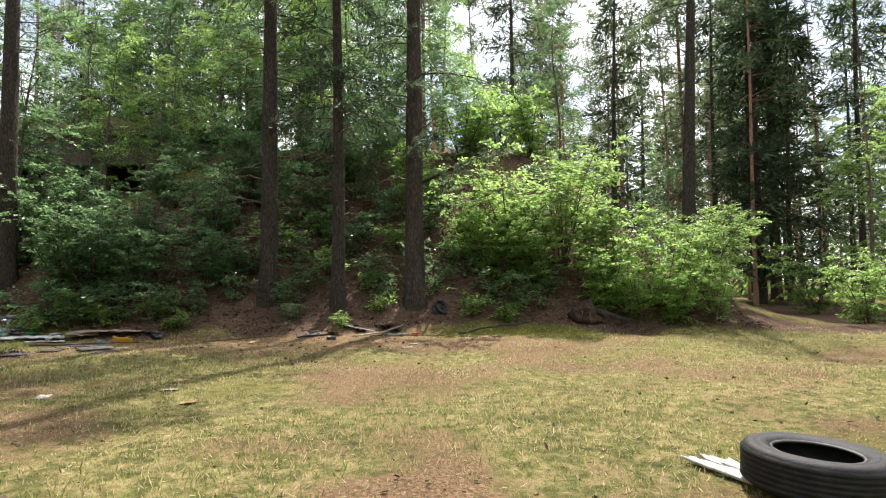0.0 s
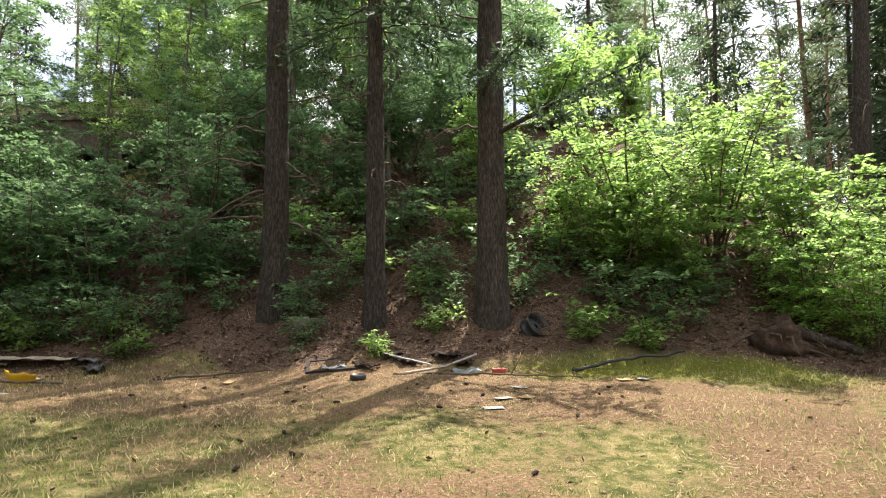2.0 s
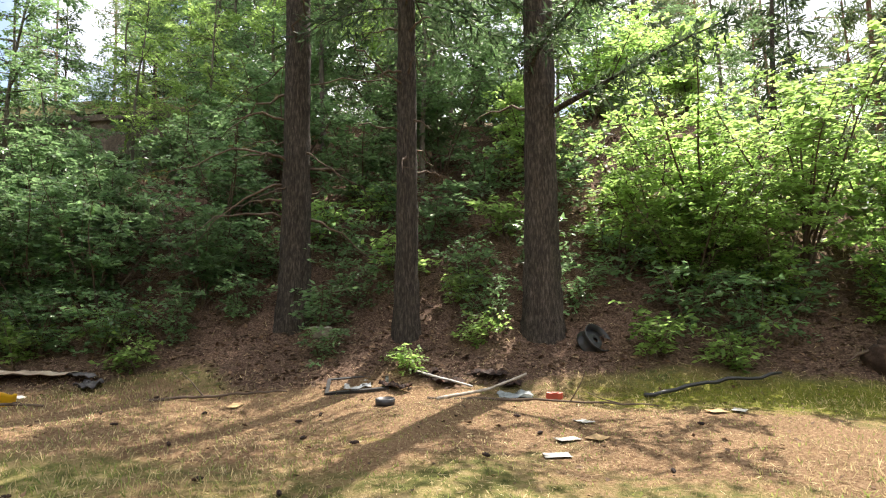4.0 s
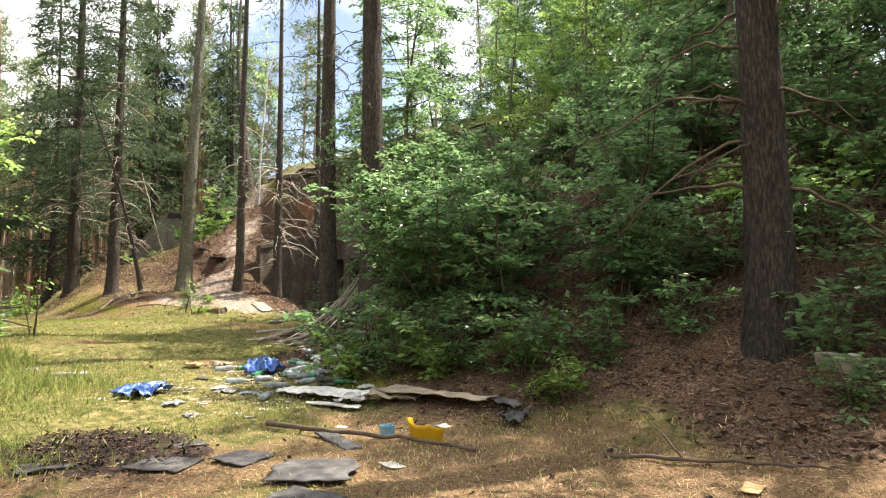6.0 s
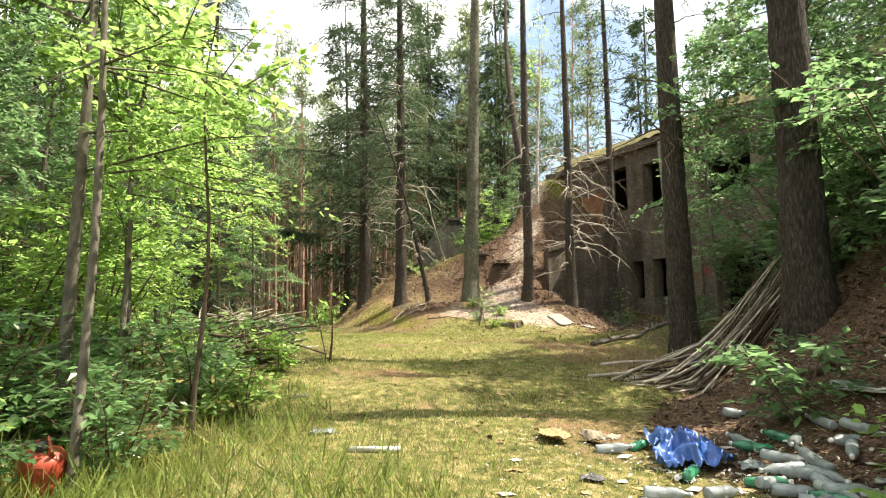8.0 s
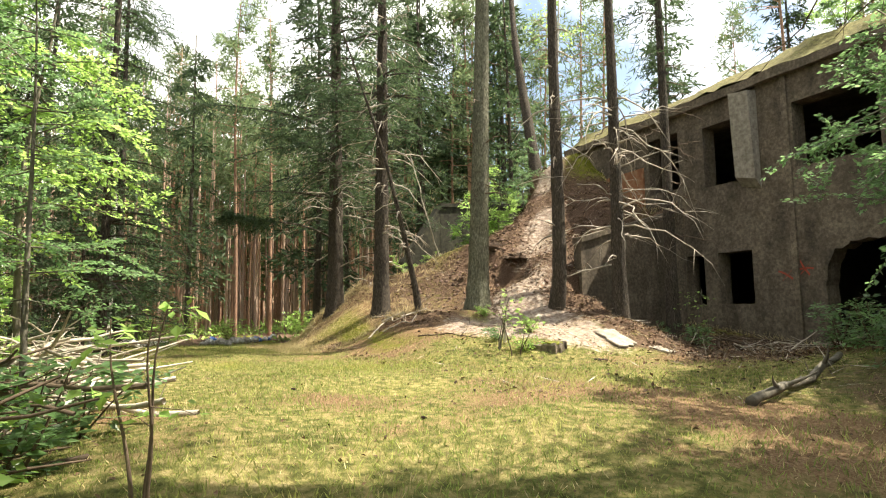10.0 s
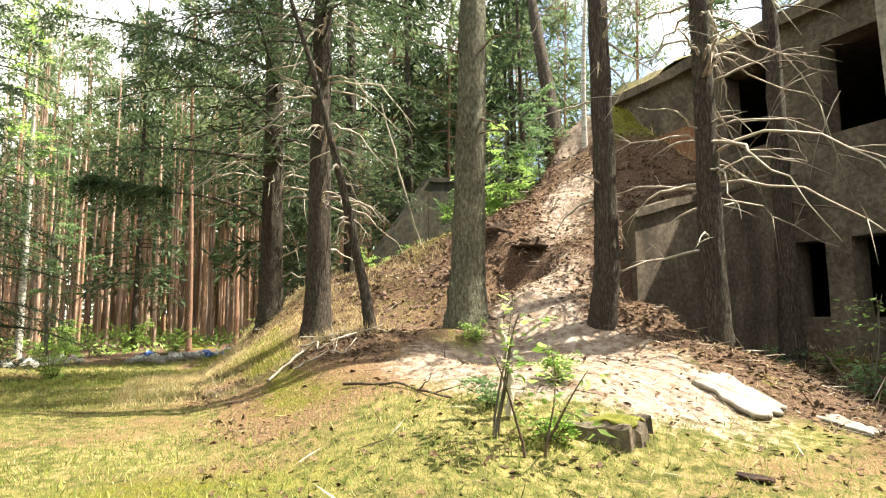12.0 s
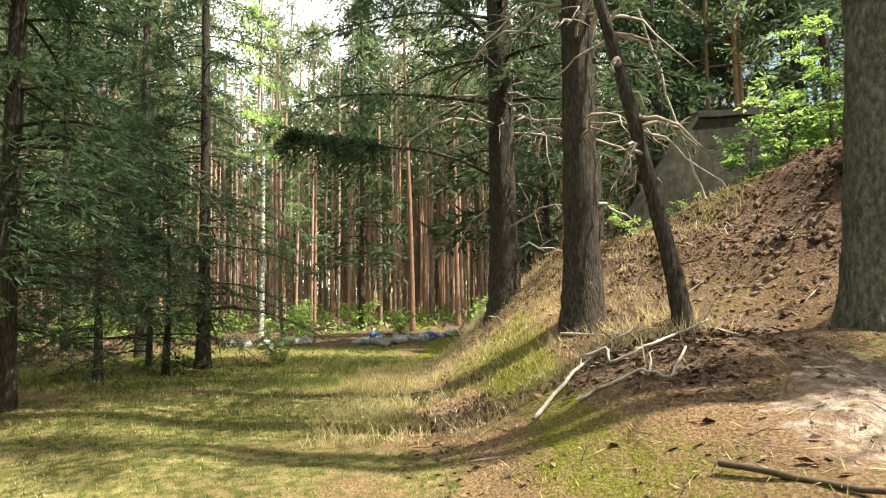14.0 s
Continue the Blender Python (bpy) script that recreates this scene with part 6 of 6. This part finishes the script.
for pts, r, mt, lab in (([(-1.85, 11.2, 0.05), (-1.25, 10.9, 0.02)], 0.013, PLASTER_SHEET, "pale split lath on the needles"), ([(-1.5, 10.4, 0.0), (-1.1, 10.75, 0.04), (-0.75, 11.05, 0.1)], 0.015, DEADWOOD, "bleached broken plank under spruces")):
    stick("lath", pts, r, r * 0.8, mt, lab, "lath", sides=4, seed=int(r * 1000), jit=0.08)
lay("clear_plastic", wavy(0.2, 0.3, 0.03, 0.003, 185, 2.5, 0.2, 14), CLEAR_PET, -0.85, 10.75, 100, "crushed clear plastic wrap by a lath", "plastic")
lay("brick_piece", wavy(0.08, 0.14, 0.006, 0.05, 187, ragged=0.05), RED, -0.5, 10.75, 80, "broken red brick piece", "brick", smooth=False)
stick("dead_branch", [(-1.6, 10.5, 0.0), (-0.6, 10.45, 0.02), (0.35, 10.55, 0.0)], 0.014, 0.006, TWIG, "thin dead branch along the bank's foot", twigs=3, seed=8)
stick("rubber_strip", [(0.28, 10.82, 0.02), (0.9, 11.05, 0.05), (1.6, 11.35, 0.06)], 0.02, 0.014, BLACK_PLASTIC, "black rubber strip along mossy bank", "strip", sides=6, seed=9)
stick("dead_branch", [(-4.2, 10.4, 0.0), (-3.6, 10.6, 0.03), (-3.0, 10.75, 0.02)], 0.016, 0.008, TWIG, "dark dead branch on bare earth", twigs=2, seed=10)
lay("leaning_slab", wavy(0.16, 0.3, 0.004, 0.03, 190, ragged=0.08), CONCRETE_PALE, -3.12, 11.95, 80, "small grey stone slab leaning on the bank", "slab", tilt=(0, 62), lift=0.08, smooth=False)
wh = thing("wheel_rim", pose(-0.05, 11.8, z_at(-0.05, 11.8) + 0.03, 50, 20, 30), "dark wheel rim half buried beside a spruce", "wheel")
part("barrel", lathe([(0.13, -0.07), (0.17, -0.075), (0.172, -0.06), (0.15, -0.04), (0.145, 0.03), (0.17, 0.06), (0.172, 0.075), (0.16, 0.075), (0.138, 0.03), (0.13, -0.07)], 36).mesh("barrel", BLACK_PLASTIC), wh)
part("disc", lathe([(0.03, 0.02), (0.06, 0.03), (0.11, 0.0), (0.137, 0.01), (0.137, 0.016), (0.11, 0.006), (0.06, 0.036), (0.03, 0.026)], 30).mesh("disc", BLACK_PLASTIC), wh)

for x, y, w, l, a in ((-1.5, 11.1, 0.3, 0.2, 20), (-1.1, 11.15, 0.25, 0.3, 70), (-1.75, 11.25, 0.2, 0.25, 120), (-0.9, 11.0, 0.2, 0.16, 10), (-2.0, 10.95, 0.1, 0.35, 60)):
    lay("burnt_scrap", wavy(w, l, 0.03, 0.006, int(abs(x * 91 + a)), 2.5, 0.2, 12), CHAR, x, y, a, "black burnt scrap under spruces", "scrap", "burnt scraps")

PINK_SOIL = surf("dry_torn_soil", [(0.07, 0.042, 0.032), (0.17, 0.11, 0.088), (0.30, 0.215, 0.18)], 12, 0.95, 0.9, 40, island=0.3)

# uprooted stump on the bank, and the torn roots on the ramp


def root_plate(x, y, r, h, n, seed, label, log=None, material=ROOTY):
    rs = np.random.default_rng(seed)
    ob = thing("uprooted_stump", Matrix.Translation((x, y, z_at(x, y) - 0.05)), label, "stump")
    u, v_ = np.meshgrid(np.linspace(0, 2 * math.pi, 23)[:-1], np.linspace(0.02, 0.98, 12), indexing="ij")
    q = 1 + 0.3 * vnoise(u * 1.4, v_ * 6, seed) + 0.18 * vnoise(u * 4, v_ * 12, seed + 1)
    px, py_, pz_ = r * q * np.sin(v_ * math.pi * 0.62) * np.cos(u), r * 0.75 * q * np.sin(v_ * math.pi * 0.62) * np.sin(u), h * q * np.cos(v_ * math.pi * 0.56)
    i, j = np.meshgrid(np.arange(22), np.arange(11), indexing="ij")
    k = (i + 1) % 22
    part("soil_plate", Geo().add(np.stack([px, py_, pz_], -1), np.stack([i * 12 + j, i * 12 + j + 1, k * 12 + j + 1, k * 12 + j], -1)).mesh("soil_plate", material), ob)
    for _ in range(n):
        a = rs.uniform(0, 6.283)
        w = np.linspace(0, 1, 8)
        d = np.array([math.cos(a), math.sin(a), rs.uniform(-0.2, 0.5)])
        p = np.outer(w * r * rs.uniform(0.9, 1.7), d) + [0, 0, h * rs.uniform(0.2, 0.7)] + np.cumsum(rs.normal(0, 0.03, (8, 3)), 0) - np.outer(w ** 2 * h * 0.9, [0, 0, 1])
        part("root", Geo().add(*tube(p, 0.022 * (1.1 - w) * rs.uniform(0.5, 1.4) + 0.003, 6, 0.1, rs)).mesh("root", TWIG), ob)
    if log:
        part("trunk_piece", Geo().add(*tube(np.array(log), [0.065, 0.06, 0.045], 12, 0.06, rs)).mesh("trunk_piece", BARK_DARK), ob)
    return ob


root_plate(2.75, 11.6, 0.30, 0.36, 18, 201, "dark uprooted stump with torn roots on mossy bank", [(0.0, 0, 0.3), (0.35, -0.15, 0.17), (0.75, -0.3, 0.02)])
root_plate(-25.2, 18.75, 0.36, 0.15, 34, 207, "torn root mass hanging out of eroded soil")
root_plate(-25.9, 18.5, 0.3, 0.2, 18, 211, "torn dark soil and roots on a slope")
for k in range(150):
    x, y = -25.9 + rng.normal(0, 0.95), 17.8 + rng.normal(0, 0.85)
    s = rng.uniform(0.035, 0.09)
    lay("soil_clod", wavy(s * 1.3, s, s * 0.12, s * 0.35, 300 + k, 1.2, 0.12, 8, dome=s * 0.25), ROOTY if k % 3 == 0 else PINK_SOIL, x, y, rng.uniform(-25, 25), "dark peaty clod on the eroded slope", "clod", "clods on the slope", lift=-0.2 * s, tilt=(math.degrees(math.atan((z_at(x, y + 0.15) - z_at(x, y - 0.15)) / 0.3)), -math.degrees(math.atan((z_at(x + 0.15, y) - z_at(x - 0.15, y)) / 0.3))))


def brush(name, cx, cy, rx, ry, n, length, height, material, label, seed, along=None, r=0.014, lift=0.15):
    """A heap of dead sticks, each a part."""
    rs = np.random.default_rng(seed)
    ob = thing(name, Matrix.Translation((cx, cy, z_at(cx, cy))), label, "brushwood")
    for _ in range(n):
        x, y = rs.uniform(-rx, rx), rs.uniform(-ry, ry)
        a = rs.uniform(0, 6.283) if along is None else along + rs.normal(0, 0.35)
        L = length * rs.uniform(0.5, 1.2)
        w = np.linspace(-0.5, 0.5, 6)
        tilt = rs.normal(lift, 0.18)
        p = np.stack([x + w * L * math.cos(a), y + w * L * math.sin(a), w * L * tilt + rs.uniform(0, height)], -1) + np.cumsum(rs.normal(0, 0.02, (6, 3)), 0)
        ground_z = np.array([z_at(cx + q[0], cy + q[1]) for q in p]) - z_at(cx, cy)
        p[:, 2] = np.maximum(p[:, 2] + ground_z, ground_z + 0.01)
        g = Geo().add(*tube(p, r * (0.75 - w) * rs.uniform(0.5, 1.5) + 0.002, 5))
        for _ in range(rs.integers(0, 3)):
            q = rs.integers(1, 5)
            e = unit(rs.normal(0, 0.7, 3) + [0, 0, 0.3])
            g.add(*tube(p[q] + np.outer(np.linspace(0, 1, 4) * L * 0.25, e), np.linspace(r * 0.4, 0.0015, 4), 4))
        part("stick", g.mesh("stick", material), ob)
    return ob


brush("brush_pile", -11.35, 13.95, 0.55, 0.5, 60, 1.7, 0.4, TWIG, "pile of dead brown branches against a bank", 221, along=1.05, r=0.013, lift=0.42)
brush("brush_pile", -11.25, 13.75, 0.5, 0.45, 34, 1.8, 0.45, DEADWOOD, "bleached dead branches heaped on a bank", 222, along=1.05, r=0.013, lift=0.42)
brush("brush_pile", -17.9, 8.8, 1.8, 0.6, 70, 1.6, 0.6, DEADWOOD, "tangle of bleached dead branches beside the track", 223, r=0.016)
brush("brush_pile", -15.2, 8.5, 1.6, 0.6, 60, 1.5, 0.55, TWIG, "tangle of brown dead branches at wood's edge", 224, r=0.014)
brush("brush_pile", -12.0, 6.6, 1.0, 0.7, 22, 1.4, 0.35, DEADWOOD, "pale fallen branches in undergrowth", 227, r=0.014)
brush("brush_pile", -21.3, 21.4, 1.6, 0.9, 40, 1.1, 0.2, TWIG, "scattered dead branches below the bunker windows", 225, r=0.012)
brush("brush_pile", -18.3, 20.6, 1.4, 0.9, 26, 1.0, 0.15, DEADWOOD, "pale dead branches before the broken archway", 226, r=0.012)
stick("fallen_log", [(-15.0, 14.8, 0.0), (-15.25, 15.9, 0.04), (-15.55, 17.1, 0.08)], 0.05, 0.035, BARK_GREY, "short rotten log lying on the track's edge", "log", sides=12, seed=31, twigs=5)
stick("fallen_log", [(-9.7, 12.35, 0.06), (-9.1, 12.5, 0.06)], 0.04, 0.035, TWIG, "dark plank end beside brushwood", "log", sides=8, seed=32)

# at the mound's foot
blk = thing("concrete_block", pose(-19.62, 15.75, z_at(-19.62, 15.75) - 0.25, 4, -3, 24), "dark concrete block capped with moss", "concrete block")
part("block", wavy(0.72, 0.42, 0.05, 0.24, 231, 2.5, 0.22, 16).mesh("block", CONCRETE, False), blk)
part("moss_cap", wavy(0.36, 0.26, 0.02, 0.02, 233, 2.0, 0.35, 12, dome=0.03).mesh("moss_cap", MOSS), blk, "yellow-green moss").location = (0.12, 0.03, 0.27)
lay("flat_stone", wavy(0.75, 0.4, 0.012, 0.04, 235, 1.5, 0.25), CONCRETE_PALE, -19.95, 17.6, 0, "pale flat concrete slab sunk in sand", "slab", lift=-0.015, tilt=slope_tilt(-19.95, 17.6))
lay("flat_stone", wavy(0.4, 0.22, 0.012, 0.03, 236, 1.5, 0.25), CONCRETE_PALE, -19.2, 18.0, 0, "pale broken concrete flake on sand", "slab", lift=-0.01, tilt=slope_tilt(-19.2, 18.0))
lay("dark_scrap", wavy(0.2, 0.09, 0.012, 0.012, 237, 1.2, 0.12, 10, dome=0.015), CHAR, -18.6, 16.1, 20, "crumpled charred scrap on sand", "scrap")
stick("dead_branch", [(-23.45, 13.9, 0.02), (-23.9, 14.35, 0.05), (-24.2, 14.7, 0.1), (-24.5, 15.1, 0.12)], 0.017, 0.008, DEADWOOD, "bleached forked branch at the mound's foot", twigs=4, seed=41, jit=0.35)
stick("dead_branch", [(-24.0, 14.4, 0.12), (-23.9, 14.6, 0.1), (-23.7, 14.55, 0.02), (-23.55, 14.8, 0.05), (-23.9, 15.3, 0.06), (-24.2, 15.6, 0.1)], 0.013, 0.009, DEADWOOD, "twisted white root by a leaning pole", twigs=1, seed=42, resample=22)
stick("dead_branch", [(-23.4, 14.2, 0.02), (-23.3, 14.6, 0.03), (-23.1, 14.75, 0.03), (-23.3, 14.95, 0.08)], 0.012, 0.009, DEADWOOD, "bent white stick on mossy turf", twigs=1, seed=43, resample=18)
stick("dead_branch", [(-25.6, 14.7, 0.05), (-25.0, 15.0, 0.08), (-24.3, 15.2, 0.10)], 0.014, 0.008, DEADWOOD, "thin pale branch on litter", twigs=2, seed=44)
stick("dead_branch", [(-22.0, 14.45, 0.03), (-21.3, 14.8, 0.03), (-20.6, 15.0, 0.02)], 0.016, 0.009, TWIG, "dark branch on sandy turf", twigs=2, seed=45)
stick("leaning_pole", [(-28.6, 18.3, 0.0), (-28.8, 17.8, 1.5), (-29.1, 17.2, 4.0)], 0.03, 0.018, DEADWOOD, "bleached bare pole leaning over the mound", "pole", twigs=0, seed=46)
stick("dead_branch", [(-28.7, 18.25, 0.05), (-29.6, 17.9, 0.35)], 0.03, 0.015, DEADWOOD, "broken pale branch at the mound's crest", twigs=1, seed=47)
for x, y, h, lab in ((-19.8, 14.95, 1.3, "spindly green sapling in front of the mound"), (-20.15, 19.9, 1.3, "thin leafy sapling by the bunker"), (-14.3, 9.75, 1.0, "dark forked sapling at the track's edge"), (-19.45, 15.1, 0.8, "small leafy sapling on sand")):
    ob = leafy_thing("sapling", lab, "sapling", "", TWIG if h < 1.05 else BARK_GREY, LEAF_LIGHT, rng, 3, 4, h, 0.35, 64, 0.085, 0.009, 0.35, shoot=0.32)
    ob.matrix_basis = Matrix.Translation((x, y, z_at(x, y)))
stick("peeled_stem", [(-19.98, 15.2, 0.0), (-19.96, 15.18, 0.35), (-20.02, 15.16, 0.72)], 0.03, 0.018, DEADWOOD, "pale peeled broken stem standing in sand", "stem", twigs=1, seed=51)
for x, y, h, lean_, lab, mt in ((-10.2, 7.3, 6.0, (0.0, 0.02), "slim sapling with pale flaking trunk", BARK_GREY), (-11.25, 7.95, 3.4, (0.03, 0.05), "crooked dark sapling over dead branches", TWIG), (-12.6, 7.4, 5.0, (0.02, 0.0), "slender leafy sapling in undergrowth", BARK_GREY)):
    ob = leafy_thing("sapling", lab, "sapling", "", mt, LEAF_LIGHT, rng, 1, 20, h, 0.8, 1500 if h > 4 else 240, 0.085, 0.028 if h > 4 else 0.02, 0.42, lean=lean_, shoot=0.95)
    ob.matrix_basis = Matrix.Translation((x, y, z_at(x, y)))
for x, y, h, r in ((-42.0, 7.8, 15, 0.13), (-27.6, 22.0, 9, 0.07)):
    ob = thing("birch_tree", Matrix.Translation((x, y, z_at(x, y) - 0.05)), "slender birch with white bark", "tree", "birches")
    me_, line = trunk_mesh(rng, h, r, (0.01, 0.01), 12, 0.3, 0.2, BARK_BIRCH, 20)
    part("trunk", me_, ob)
    _, lf = leafy(rng, 1, 40, h, 0.3, 3500 if h > 10 else 500, 0.12, 0.01, 0.45, shoot=1.4)
    tagged(part("foliage", lf.mesh("foliage", LEAF_LIGHT, False), ob), kind="stuff")

# rubble heaps at the far end of the track
for k, (x, y, n, mt) in enumerate(((-38.8, 12.3, 26, STONE), (-40.6, 13.4, 14, BLUE), (-38.6, 9.6, 18, PAPER), (-38.4, 8.0, 8, STONE))):
    for _ in range(n):
        dx, dy = rng.normal(0, 0.35), rng.normal(0, 0.75)
        s = rng.uniform(0.15, 0.42)
        m_ = mt if rng.random() < 0.7 else PLASTER_SHEET
        lay("rubble_piece", wavy(s, s * 0.8, s * 0.2, s * 0.25, 400 + 31 * k + _, 1.5, 0.25, 6, dome=s * 0.3), m_, x + dx, y + dy, rng.uniform(0, 360), "dumped grey rubble piece by the track", "rubble", "rubble heaps", lift=0.0, smooth=False)

# red scrawl on the facade
for k, (a, b) in enumerate((((-20.45, 2.15), (-20.05, 1.95)), ((-20.35, 1.9), (-20.1, 2.2)), ((-19.95, 2.0), (-19.65, 2.35)), ((-19.9, 2.35), (-19.7, 2.0)), ((-19.98, 2.2), (-19.6, 2.15)))):
    w = np.linspace(0, 1, 6)
    p = np.stack([a[0] + (b[0] - a[0]) * w, np.full(6, BY0 - 0.012), a[1] + (b[1] - a[1]) * w + 0.02 * np.sin(w * 5 + k)], -1)
    off = np.array([0.012, 0, 0.02])
    v = np.concatenate([p - off, p + off])
    tagged(new("paint_stroke", Geo().add(v, [(q, q + 1, q + 7, q + 6) for q in range(5)]).mesh("paint_stroke", RED)), "faded red painted stroke on concrete", "graffiti", "red scrawl")

# dark pine cones on the bare earth
cone = None
for k in range(34):
    x, y = (rng.uniform(-4.5, 1.0), rng.uniform(7.2, 10.6)) if k < 22 else (rng.uniform(-18, -12), rng.uniform(11, 16))
    m4 = pose(x, y, z_at(x, y) + 0.015, 90, 0, rng.uniform(0, 360))
    if cone is None:
        cone = tagged(new("pine_cone", lathe([(0.001, -0.03), (0.008, -0.028), (0.007, -0.022), (0.012, -0.016), (0.009, -0.01), (0.013, -0.003), (0.010, 0.004), (0.012, 0.010), (0.007, 0.018), (0.008, 0.022), (0.001, 0.032)], 9).mesh("pine_cone", CHAR)), "small dark brown pine cone on the ground", "pine cone", "pine cones")
        cone.matrix_basis = m4
    else:
        copy_thing(cone, m4)
